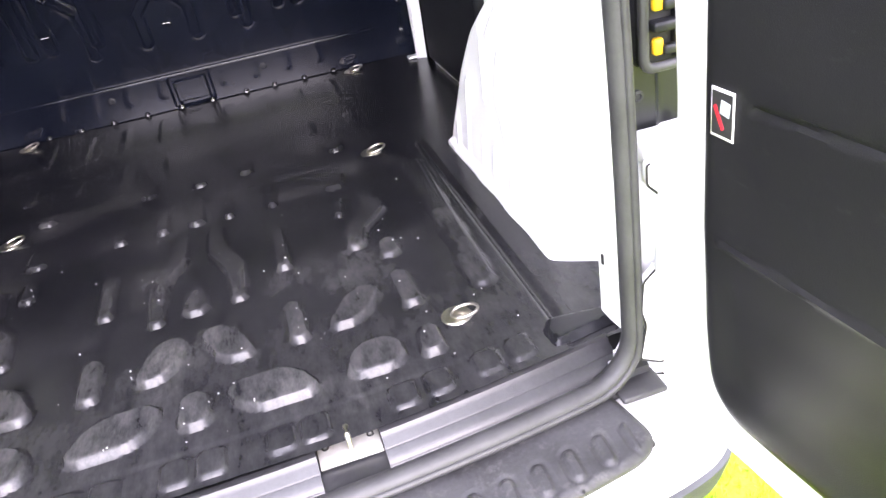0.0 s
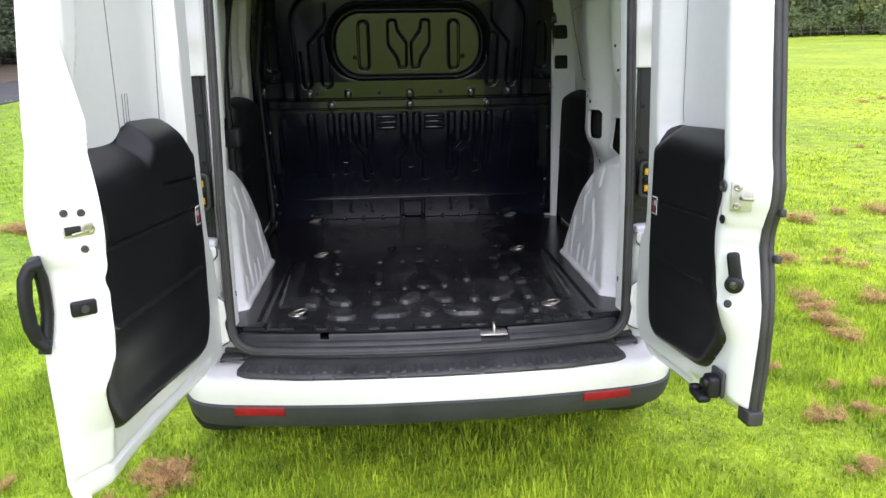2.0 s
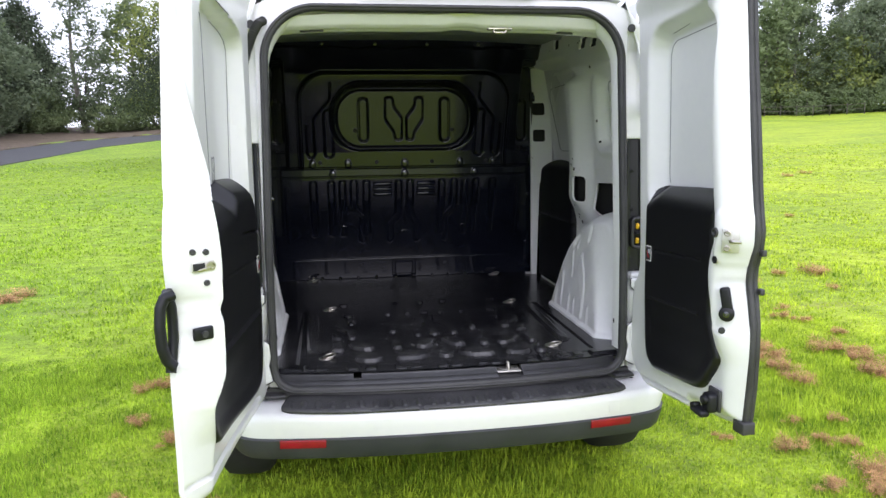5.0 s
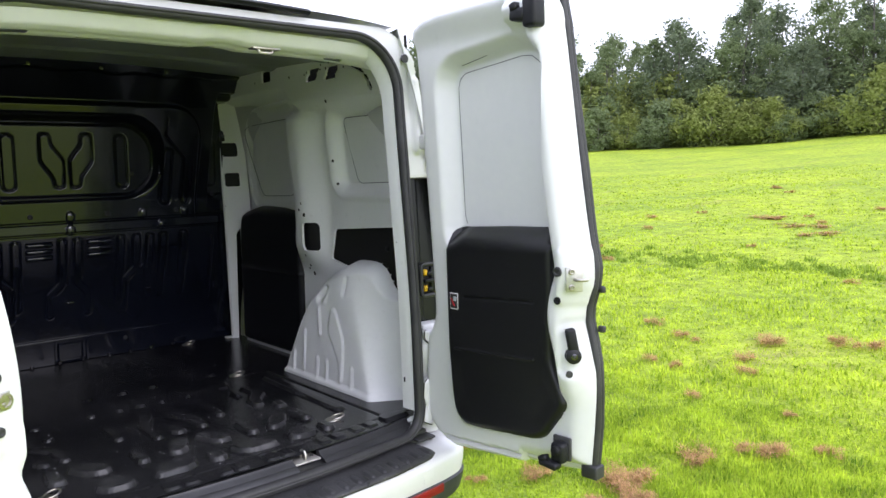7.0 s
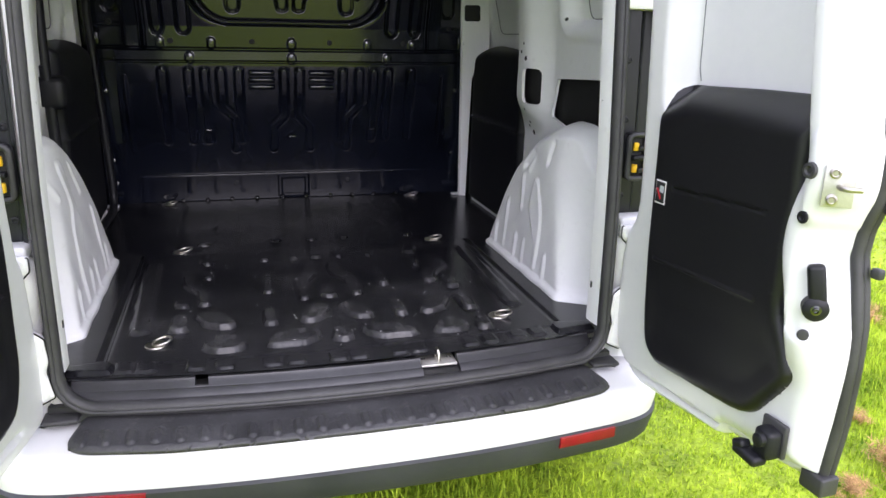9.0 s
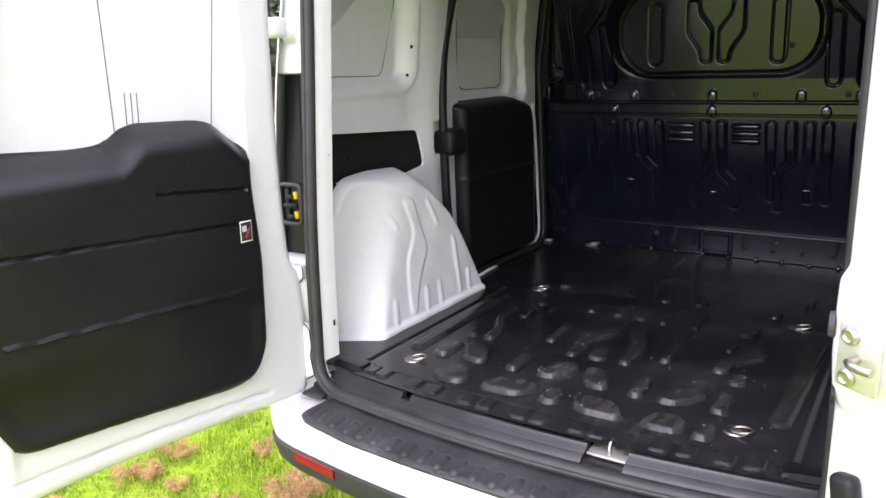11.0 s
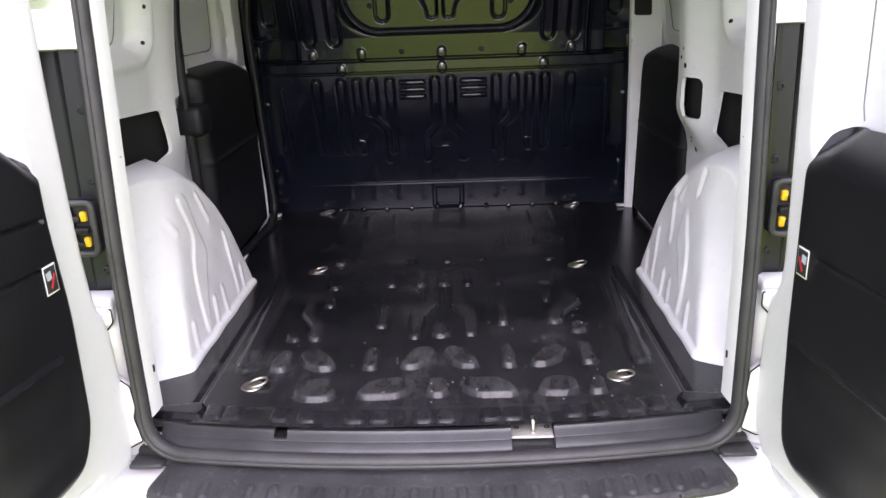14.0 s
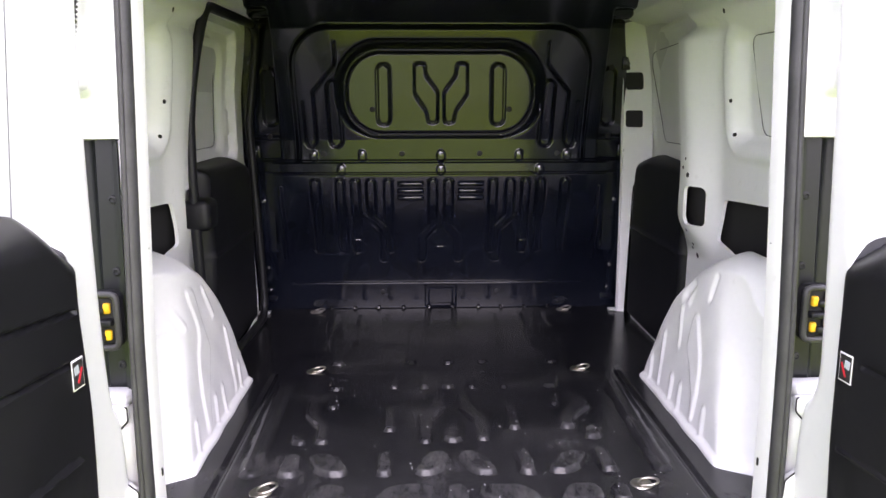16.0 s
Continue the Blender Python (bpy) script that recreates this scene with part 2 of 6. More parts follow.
def turf_material():
    m = surface("turf", (0.20, 0.305, 0.006), (0.375, 0.465, 0.012), 0.85, 0.35, 9, bump=0.03, bump_scale=30)
    t = m.node_tree
    s = t.nodes["Principled BSDF"]
    co, n, mp = t.nodes.new("ShaderNodeTexCoord"), t.nodes.new("ShaderNodeTexNoise"), t.nodes.new("ShaderNodeMapping")
    mp.inputs["Scale"].default_value = (0.55, 1.6, 1)
    mp.inputs["Rotation"].default_value = (0, 0, radians(-35))
    n.inputs["Scale"].default_value, n.inputs["Detail"].default_value, n.inputs["Roughness"].default_value = 0.55, 9, 0.68
    t.links.new(co.outputs["Object"], mp.inputs[0])
    t.links.new(mp.outputs[0], n.inputs["Vector"])
    r = t.nodes.new("ShaderNodeMapRange")
    r.inputs[1].default_value, r.inputs[2].default_value, r.inputs[4].default_value = 0.58, 0.74, 0.8
    tuft, coarse, both, range_t = (t.nodes.new(k) for k in ("ShaderNodeTexNoise", "ShaderNodeTexNoise", "ShaderNodeMath", "ShaderNodeMapRange"))
    tuft.inputs["Scale"].default_value, tuft.inputs["Detail"].default_value, tuft.inputs["Roughness"].default_value = 34, 6, 0.75
    coarse.inputs["Scale"].default_value, coarse.inputs["Detail"].default_value = 4.5, 5
    t.links.new(co.outputs["Object"], tuft.inputs["Vector"])
    t.links.new(co.outputs["Object"], coarse.inputs["Vector"])
    both.operation = "MULTIPLY_ADD"
    both.inputs[1].default_value = 0.6
    t.links.new(coarse.outputs[0], both.inputs[0])
    t.links.new(tuft.outputs[0], both.inputs[2])
    range_t.inputs[1].default_value, range_t.inputs[2].default_value = 0.58, 1.02
    range_t.inputs[3].default_value, range_t.inputs[4].default_value = 0.42, 1.5
    t.links.new(both.outputs[0], range_t.inputs[0])
    t.links.new(n.outputs[0], r.inputs[0])
    old = s.inputs["Base Color"].links[0].from_socket
    mix = t.nodes.new("ShaderNodeMix")
    mix.data_type = "RGBA"
    mix.inputs[7].default_value = (0.30, 0.27, 0.08, 1)
    t.links.new(old, mix.inputs[6])
    t.links.new(r.outputs[0], mix.inputs[0])
    deep = t.nodes.new("ShaderNodeVectorMath")
    deep.operation = "SCALE"
    t.links.new(mix.outputs[2], deep.inputs[0])
    t.links.new(range_t.outputs[0], deep.inputs["Scale"])
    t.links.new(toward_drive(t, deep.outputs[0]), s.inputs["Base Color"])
    return m


turf = turf_material()


# ---- shape tools ----
def smooth(x):
    x = np.clip(x, 0, 1)
    return x * x * (3 - 2 * x)


def box_d(u, v, cu, cv, hu, hv, r):
    """Signed distance to a rounded box, positive inside."""
    qu, qv = np.abs(u - cu) - hu + r, np.abs(v - cv) - hv + r
    return r - np.hypot(np.maximum(qu, 0), np.maximum(qv, 0)) - np.minimum(np.maximum(qu, qv), 0)


def line_d(u, v, pts, r):
    """Signed distance to a thick polyline, positive inside."""
    best = np.full(np.shape(u), 1e9)
    for (a, b), (c, d) in zip(pts[:-1], pts[1:]):
        w2 = (c - a) ** 2 + (d - b) ** 2 + 1e-12
        k = np.clip(((u - a) * (c - a) + (v - b) * (d - b)) / w2, 0, 1)
        best = np.minimum(best, np.hypot(u - a - k * (c - a), v - b - k * (d - b)))
    return r - best


def rounded(pts, times=3):
    """Corners of a closed outline cut off, again and again."""
    for _ in range(times):
        out = []
        for p, q in zip(pts, pts[1:] + pts[:1]):
            out += [(0.75 * p[0] + 0.25 * q[0], 0.75 * p[1] + 0.25 * q[1]), (0.25 * p[0] + 0.75 * q[0], 0.25 * p[1] + 0.75 * q[1])]
        pts = out
    return pts


def soft(pts, r):
    """The corners of a closed outline rounded over r metres at most."""
    out = []
    for a, p, b in zip(pts[-1:] + pts[:-1], pts, pts[1:] + pts[:1]):
        la, lb = math.dist(a, p), math.dist(b, p)
        ka, kb = min(r, 0.45 * la) / la, min(r, 0.45 * lb) / lb
        s0 = (p[0] + (a[0] - p[0]) * ka, p[1] + (a[1] - p[1]) * ka)
        s1 = (p[0] + (b[0] - p[0]) * kb, p[1] + (b[1] - p[1]) * kb)
        for t in (0, 0.25, 0.5, 0.75, 1):
            out.append(tuple((1 - t) ** 2 * s0[i] + 2 * t * (1 - t) * p[i] + t * t * s1[i] for i in (0, 1)))
    return out


def poly_d(u, v, pts):
    """Signed distance to a polygon, positive inside."""
    inside = np.zeros(np.shape(u), bool)
    best = np.full(np.shape(u), 1e9)
    for (a, b), (c, d) in zip(pts, pts[1:] + pts[:1]):
        w2 = (c - a) ** 2 + (d - b) ** 2 + 1e-12
        k = np.clip(((u - a) * (c - a) + (v - b) * (d - b)) / w2, 0, 1)
        best = np.minimum(best, np.hypot(u - a - k * (c - a), v - b - k * (d - b)))
        cross = (b > v) != (d > v)
        inside ^= cross & (u < (c - a) * (v - b) / (d - b + 1e-12) + a)
    return np.where(inside, best, -best)


def raw_mesh(name, verts, faces, sharp=35):
    me = bpy.data.meshes.new(name)
    me.from_pydata(np.asarray(verts).tolist(), [], np.asarray(faces).tolist() if isinstance(faces, np.ndarray) else faces)
    me.polygons.foreach_set("use_smooth", np.ones(len(me.polygons), bool))
    if sharp:
        me.set_sharp_from_angle(angle=radians(sharp))
    return me


def sheet(name, span_u, span_v, step, surf, inside=None, thick=None, sharp=35, worn=None):
    """A relief: surf(u, v) gives x, y, z; inside(u, v) is positive where there is material; thick is a vector to the back."""
    nu, nv = max(2, round((span_u[1] - span_u[0]) / step) + 1), max(2, round((span_v[1] - span_v[0]) / step) + 1)
    u, v = np.meshgrid(np.linspace(*span_u, nu), np.linspace(*span_v, nv), indexing="ij")
    ij = np.arange(nu * nv).reshape(nu, nv)
    quads = np.stack([ij[:-1, :-1], ij[1:, :-1], ij[1:, 1:], ij[:-1, 1:]], -1).reshape(-1, 4)
    if inside is not None:
        for _ in range(2):
            s, e = inside(u, v), 1e-4
            gu, gv = (inside(u + e, v) - s) / e, (inside(u, v + e) - s) / e
            g2 = np.maximum(gu * gu + gv * gv, 0.25)
            near = np.abs(s) < 0.62 * step
            u, v = np.where(near, u - s * gu / g2, u), np.where(near, v - s * gv / g2, v)
        uf, vf = u.ravel(), v.ravel()
        quads = quads[inside(uf[quads].mean(1), vf[quads].mean(1)) > 0]
    p = np.stack([np.broadcast_to(c, u.shape).ravel() for c in surf(u, v)], -1)
    used, quads = np.unique(quads, return_inverse=True)
    quads, p = quads.reshape(-1, 4), p[used]
    n = len(p)
    if thick is not None:
        e = np.concatenate([quads[:, [k, (k + 1) % 4]] for k in range(4)])
        key = np.sort(e, 1) @ np.array([n, 1])
        _, first, count = np.unique(key, return_index=True, return_counts=True)
        rim = e[first[count == 1]]
        quads = np.concatenate([quads, quads[:, ::-1] + n, np.stack([rim[:, 1], rim[:, 0], rim[:, 0] + n, rim[:, 1] + n], -1)])
        p = np.concatenate([p, p + np.asarray(thick)])
    me = raw_mesh(name, p, quads, sharp)
    if worn is not None:
        a = me.attributes.new("worn", "FLOAT", "POINT")
        a.data.foreach_set("value", np.resize(worn(u, v).ravel()[used], len(p)).astype(np.float32))
    return me


def tube(name, pts, r, seg=10, closed=False, flat=1.0, ripple=0.0):
    """A round bar along points; flat squeezes it along the second axis of its section."""
    p = np.asarray(pts, float)
    n = len(p)
    d = np.roll(p, -1, 0) - np.roll(p, 1, 0) if closed else np.gradient(p, axis=0)
    d /= np.linalg.norm(d, axis=1)[:, None]
    ref = np.array([0.0, 1.0, 0.0]) if np.abs(d[:, 1]).mean() < 0.7 else np.array([0.0, 0.0, 1.0])
    a = np.cross(d, ref)
    a /= np.linalg.norm(a, axis=1)[:, None]
    b = np.cross(a, d)
    ang = np.arange(seg) * 2 * np.pi / seg
    rr = np.full(n, r) * (1 + ripple * np.cos(np.arange(n) * np.pi))
    v = p[:, None] + rr[:, None, None] * (np.cos(ang)[None, :, None] * a[:, None] + flat * np.sin(ang)[None, :, None] * b[:, None])
    ring = np.arange(n * seg).reshape(n, seg)
    last = n if closed else n - 1
    faces = [[ring[i, k], ring[i, (k + 1) % seg], ring[(i + 1) % n, (k + 1) % seg], ring[(i + 1) % n, k]] for i in range(last) for k in range(seg)]
    if not closed:
        faces += [list(ring[0][::-1]), list(ring[-1])]
    return raw_mesh(name, v.reshape(-1, 3), [[int(i) for i in f] for f in faces], 50)


def solid(name, sx, sy, sz, bevel=0.004, at=(0, 0, 0), turn=None, seg=2):
    """A box with rounded edges."""
    bm = bmesh.new()
    bmesh.ops.create_cube(bm, size=1)
    bmesh.ops.scale(bm, vec=(sx, sy, sz), verts=bm.verts)
    if bevel:
        bmesh.ops.bevel(bm, geom=bm.edges[:], offset=bevel, segments=seg, affect="EDGES", profile=0.5)
    m = Matrix.Translation(at) @ (turn.to_4x4() if turn is not None else Matrix())
    bmesh.ops.transform(bm, matrix=m, verts=bm.verts)
    me = bpy.data.meshes.new(name)
    bm.to_mesh(me)
    bm.free()
    me.polygons.foreach_set("use_smooth", np.ones(len(me.polygons), bool))
    me.set_sharp_from_angle(angle=radians(50))
    return me


def lathe(name, profile, seg=24, at=(0, 0, 0), axis="z"):
    """A turned shape: (radius, height) pairs round an axis."""
    k = len(profile)
    ang = np.arange(seg) * 2 * np.pi / seg
    v = np.array([(r * c, r * s, h) for r, h in profile for c, s in zip(np.cos(ang), np.sin(ang))])
    v = v[:, {"z": (0, 1, 2), "y": (0, 2, 1), "x": (2, 0, 1)}[axis]] + np.asarray(at)
    f = [[i * seg + j, i * seg + (j + 1) % seg, (i + 1) * seg + (j + 1) % seg, (i + 1) * seg + j] for i in range(k - 1) for j in range(seg)]
    f += [list(range(seg))[::-1], list(range((k - 1) * seg, k * seg))]
    return raw_mesh(name, v, f, 40)


def part(name, me, material, parent, label="", m=None):
    ob = new(name, me)
    if not me.materials:
        me.materials.append(material)
    ob.parent = parent
    if m is not None:
        ob.matrix_basis = m
    if label:
        tagged(ob, label)
    return ob


def thing(name, me, material, label, category, group="", kind=""):
    ob = new(name, me)
    me.materials.append(material)
    return tagged(ob, label, category, group, kind)


bolt_me = lathe("bolt", [(0.0090, 0), (0.0088, 0.0014), (0.0056, 0.002), (0.0052, 0.0055), (0.0038, 0.0058), (0.0030, 0.0025), (0.0010, 0.002)], 12)
bolt_me.materials.append(bolt_steel)
plug_me = lathe("plug", [(0.011, 0), (0.0105, 0.003), (0.006, 0.004), (0.004, 0.002)], 12)
plug_me.materials.append(plastic)


def facing(at, way):
    """A pose at a place whose z axis points along way."""
    return Matrix.Translation(at) @ Vector(way).to_track_quat("Z", "Y").to_matrix().to_4x4()


# ---- the van ----
van = tagged(new("van"), "white panel van with both rear doors open, empty black cargo bay", "van")
van.empty_display_size = 0.2


def bow(x):
    """How far the sill bends out to the rear in its middle."""
    return 0.055 * np.clip(1 - (x / 0.62) ** 2, 0, 1)


# load floor: a moulded liner with raised pads
PADS = [  # x, y, half width, half length, lean, taper
    (-0.287, 0.181, 0.050, 0.047, -0.06, 0.26), (-0.122, 0.183, 0.062, 0.044, 0.45, 0.10), (-0.006, 0.183, 0.027, 0.041, 0.0, 0.12), (0.108, 0.180, 0.062, 0.042, -0.48, 0.08),
    (0.270, 0.180, 0.047, 0.041, 0.12, 0.30), (0.356, 0.178, 0.021, 0.038, 0.05, 0.12), (-0.397, 0.330, 0.024, 0.054, 0.03, 0.10), (-0.307, 0.331, 0.042, 0.053, -0.42, -0.05),
    (-0.173, 0.333, 0.020, 0.057, 0.0, -0.03), (-0.058, 0.333, 0.034, 0.054, 0.34, -0.04), (0.049, 0.332, 0.034, 0.056, -0.34, -0.02), (0.162, 0.335, 0.020, 0.060, -0.04, 0.0),
    (0.266, 0.329, 0.038, 0.051, 0.56, 0.05), (0.356, 0.340, 0.021, 0.060, -0.04, 0.05),
]
STUDS = [
    (-0.004, 0.492, 0.026, 0.043, 0.02, 0.12), (-0.169, 0.598, 0.017, 0.082, 0.0, -0.05), (0.164, 0.605, 0.016, 0.084, 0.0, 0.10), (-0.399, 0.472, 0.019, 0.026, -0.22, 0.10),
    (-0.334, 0.707, 0.018, 0.038, 0.0, 0.0), (0.361, 0.494, 0.022, 0.036, 0.09, 0.15), (0.299, 0.711, 0.013, 0.037, 0.1, 0.0), (-0.166, 0.859, 0.016, 0.039, 0.0, 0.0),
    (-0.075, 0.871, 0.015, 0.053, 0.0, 0.0), (-0.002, 0.870, 0.021, 0.052, 0.0, 0.05), (0.070, 0.864, 0.014, 0.050, 0.0, 0.05), (0.166, 0.883, 0.013, 0.072, 0.0, 0.05),
    (0.315, 0.858, 0.024, 0.043, 0.22, 0.0), (-0.340, 0.850, 0.024, 0.040, 0.0, 0.05), (-0.116, 1.085, 0.022, 0.035, 0.0, 0.0), (0.006, 1.075, 0.022, 0.030, 0.0, 0.0),
]
STUDS += [(0.120, 1.085, 0.022, 0.035, 0.0, 0.0), (-0.358, 1.072, 0.024, 0.028, 0.0, 0.0), (0.350, 1.075, 0.024, 0.030, 0.0, 0.0)]
BRANCH = [soft([(-0.056, 0.775), (-0.012, 0.775), (-0.014, 0.66), (-0.052, 0.58), (-0.056, 0.445), (-0.092, 0.445), (-0.094, 0.60), (-0.058, 0.68)], 0.022),
          soft([(0.022, 0.778), (0.060, 0.778), (0.066, 0.67), (0.098, 0.60), (0.092, 0.455), (0.056, 0.455), (0.053, 0.57), (0.016, 0.66)], 0.022),
          soft([(-0.320, 0.448), (-0.358, 0.448), (-0.362, 0.54), (-0.405, 0.62), (-0.410, 0.72), (-0.378, 0.745), (-0.372, 0.62), (-0.325, 0.55)], 0.02),
          soft([(0.285, 0.520), (0.325, 0.522), (0.338, 0.585), (0.398, 0.66), (0.392, 0.700), (0.362, 0.780), (0.338, 0.775), (0.345, 0.69), (0.288, 0.60)], 0.018)]
TABS = [-0.499, -0.455, -0.348, -0.285, -0.182, -0.128, -0.034, 0.014, 0.110, 0.158, 0.288, 0.341, 0.418, 0.474]


def pressed(d, w):
    """A pressing that rises steeply at its foot and rounds over to a flat top."""
    return 1 - (1 - np.clip(d / w, 0, 1)) ** 2.4


def raised(x, y):
    """How high the liner is pressed up at a place, as a share of the highest."""
    out = np.zeros(np.shape(x))
    for rows, high in ((PADS, 1.0), (STUDS, 0.8)):
        for cx, cy, hw, hl, lean, taper in rows:
            u = (x - cx - lean * (y - cy)) / (1 - 0.6 * taper * np.clip((y - cy) / hl, -1, 1))
            out = np.maximum(out, high * pressed(box_d(u, y, 0, cy, hw, hl, min(hw, hl) * 0.85), 0.0095))
    for o in BRANCH:
        out = np.maximum(out, 0.85 * pressed(poly_d(x, y, o), 0.0105))
    for side in (-1, 1):
        out = np.maximum(out, 0.75 * pressed(line_d(side * x, y, [(0.485, 0.305), (0.500, 0.84)], 0.026), 0.016))
        for row in range(4):
            out = np.maximum(out, 0.6 * pressed(line_d(side * x, y, [(0.07 + 0.12 * row, 1.22), (0.07 + 0.12 * row, 1.30)], 0.016), 0.014) * 0.5)
            out = np.maximum(out, 0.6 * pressed(line_d(side * x, y, [(0.10 + 0.11 * row, 1.48), (0.10 + 0.11 * row, 1.66)], 0.014), 0.014) * 0.3)
    return out


def floor_z(x, y):
    groove = np.abs(x) - 0.551
    z = 0.570 + 0.0135 * raised(x, y) - 0.006 * smooth(1.3 - np.abs(groove) / 0.010) * smooth((y - 0.13) / 0.02) * smooth((0.98 - y) / 0.03) + 0.004 * smooth(-groove / 0.016) * smooth((0.98 - y) / 0.03)
    for cx in TABS:
        z = z + 0.0060 * pressed(box_d(x, y, cx, 0.124 - bow(x), 0.022, 0.027, 0.012), 0.007)
    return z + 0.0022 * smooth((y - 0.134 + 0.6 * bow(x)) / 0.006)


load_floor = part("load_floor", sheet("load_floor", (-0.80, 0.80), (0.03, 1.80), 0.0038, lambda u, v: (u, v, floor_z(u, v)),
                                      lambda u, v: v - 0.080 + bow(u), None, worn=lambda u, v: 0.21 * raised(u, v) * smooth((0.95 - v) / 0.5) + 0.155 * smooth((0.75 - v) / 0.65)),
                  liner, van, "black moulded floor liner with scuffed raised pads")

def crumbs(n, seed):
    """Tiny pale bits of dirt lying on the liner."""
    rng = np.random.default_rng(seed)
    v, f = [], []
    for _ in range(n):
        x, y = rng.uniform(-0.5, 0.5), 0.12 + 0.85 * rng.random() ** 1.4
        z, r = float(floor_z(np.array(x), np.array(y))), rng.uniform(0.0006, 0.0015)
        k = len(v)
        v += [(x - r, y, z), (x, y - r * 1.2, z), (x + r * 1.4, y, z), (x, y + r, z), (x, y, z + r * 1.3)]
        f += [[k, k + 1, k + 4], [k + 1, k + 2, k + 4], [k + 2, k + 3, k + 4], [k + 3, k, k + 4]]
    return raw_mesh("crumbs", v, f, 0)


thing("crumbs", crumbs(70, 3), paper, "tiny pale crumbs of dirt on the black liner", "dirt", kind="stuff")
ring_me = tube("tie_ring", [(0.022 * math.cos(a), 0.014 * math.sin(a), 0.003 + 0.004 * math.cos(a)) for a in np.linspace(0, 2 * np.pi, 25)[:-1]], 0.0028, 8, True)
ring_me.materials.append(zinc)
cup_me = lathe("ring_cup", [(0.026, 0.0), (0.024, 0.0025), (0.016, 0.001), (0.009, 0.003), (0.004, 0.0035)], 20)
cup_me.materials.append(zinc)
for x, y, turn in ((-0.430, 0.215, 20), (0.424, 0.222, -15), (-0.417, 0.990, 5), (0.440, 0.985, 0), (-0.505, 1.705, 0), (0.526, 1.705, 8)):
    z = float(floor_z(np.array(x), np.array(y)))
    cup = part("ring_cup", cup_me, zinc, load_floor, "zinc tie-down cup", pose(x - 0.012, y, z + 0.001, 0, 0, turn))
    part("tie_ring", ring_me, zinc, cup, "zinc tie-down ring", pose(0.014, 0.0, 0.005, 8, 0, 0))

for side in (-1, 1):
    o = soft([(0.520, 0.075), (0.635, 0.095), (0.640, 0.135), (0.532, 0.150), (0.515, 0.120)], 0.012)
    part("corner_flap", sheet("corner_flap", (0.50, 0.65), (0.06, 0.16), 0.004, lambda u, v: (side * u, v, 0.583 - 0.010 * smooth((0.012 - poly_d(u, v, o)) / 0.012)),
                              lambda u, v: poly_d(u, v, o), (0, 0, -0.012)), liner, load_floor)


# sill below the doors
def along_sill(name, profile, x0, x1, step=0.02):
    """A strip along the sill: profile of (y, z) before the bow."""
    n = max(2, int(round((x1 - x0) / step)) + 1)
    xs = np.linspace(x0, x1, n)
    v = np.array([(x, y - float(bow(x)), z) for x in xs for y, z in profile])
    k = len(profile)
    f = [[i * k + j, i * k + (j + 1) % k, (i + 1) * k + (j + 1) % k, (i + 1) * k + j] for i in range(n - 1) for j in range(k)]
    f += [list(range(k)), list(range((n - 1) * k, n * k))[::-1]]
    return raw_mesh(name, v, f, 40)


SILL = [(0.090, 0.567), (0.081, 0.5715), (0.074, 0.570), (0.069, 0.5625), (0.056, 0.5585), (0.054, 0.5555), (0.0515, 0.558), (0.043, 0.554), (0.036, 0.548), (0.034, 0.545), (0.0315, 0.5475), (0.026, 0.543), (0.022, 0.53), (0.090, 0.53)]
for x0, x1 in ((-0.600, -0.349), (-0.321, 0.150), (0.240, 0.600)):
    part("sill_cover", along_sill("sill_cover", SILL, x0, x1), sill_plastic, van, "black plastic sill cover")
NOTCH = [(0.062, 0.5595)] + [q for q in SILL if q[0] < 0.060] + [(0.062, 0.53)]
part("sill_cover", along_sill("sill_cover", NOTCH, -0.349, -0.321, 0.014), sill_plastic, van, "black plastic sill cover")
UNDER = [(0.100, 0.545), (0.060, 0.545), (0.022, 0.538), (0.016, 0.50), (0.10, 0.46)]
part("sill_panel", along_sill("sill_panel", UNDER, -0.64, 0.64), sill_plastic, van)
latch = part("lock_striker", solid("lock_striker", 0.088, 0.060, 0.006, 0.002, (0.195, 0.030 + 0.085 - 0.052 - 0.02, 0.552)), galvanised, van, "zinc lock striker plate with pin")
part("striker_pin", tube("striker_pin", [(0.197, 0.030, 0.550), (0.197, 0.030, 0.572), (0.197, 0.036, 0.578), (0.197, 0.052, 0.578), (0.197, 0.058, 0.570), (0.197, 0.058, 0.550)], 0.004, 8), zinc, latch)
for dx in (-0.032, 0.032):
    part("bolt", bolt_me, bolt_steel, latch, m=facing((0.195 + dx, 0.048, 0.551), (0, 0, 1)))
# dark block: the notch's shade is put into its colour
part("drain_notch", solid("drain_notch", 0.034, 0.045, 0.006, 0.002, (-0.335, 0.050, 0.546)), shade_black, van)


# opening: half width at a height, closed outline of the seal
def opening_d(x, z, grow=0.0):
    lean = 0.012 * np.clip((z - 1.0) / 0.75, 0, 1)
    low = box_d(x, z, 0, 0.95, 0.613 + grow - lean, 0.415 + grow, 0.075)
    top = box_d(x, z, 0, 1.40, 0.613 + grow - lean, 0.390 + grow, 0.165)
    return np.maximum(low, top)


def rear_y(x, z):
    """The rear plane of the bodywork: it leans in to the top and bows out over the sill and the roof edge."""
    return 0.035 + 0.050 * smooth((z - 0.7) / 1.2) - bow(x) * smooth((0.72 - z) / 0.12)


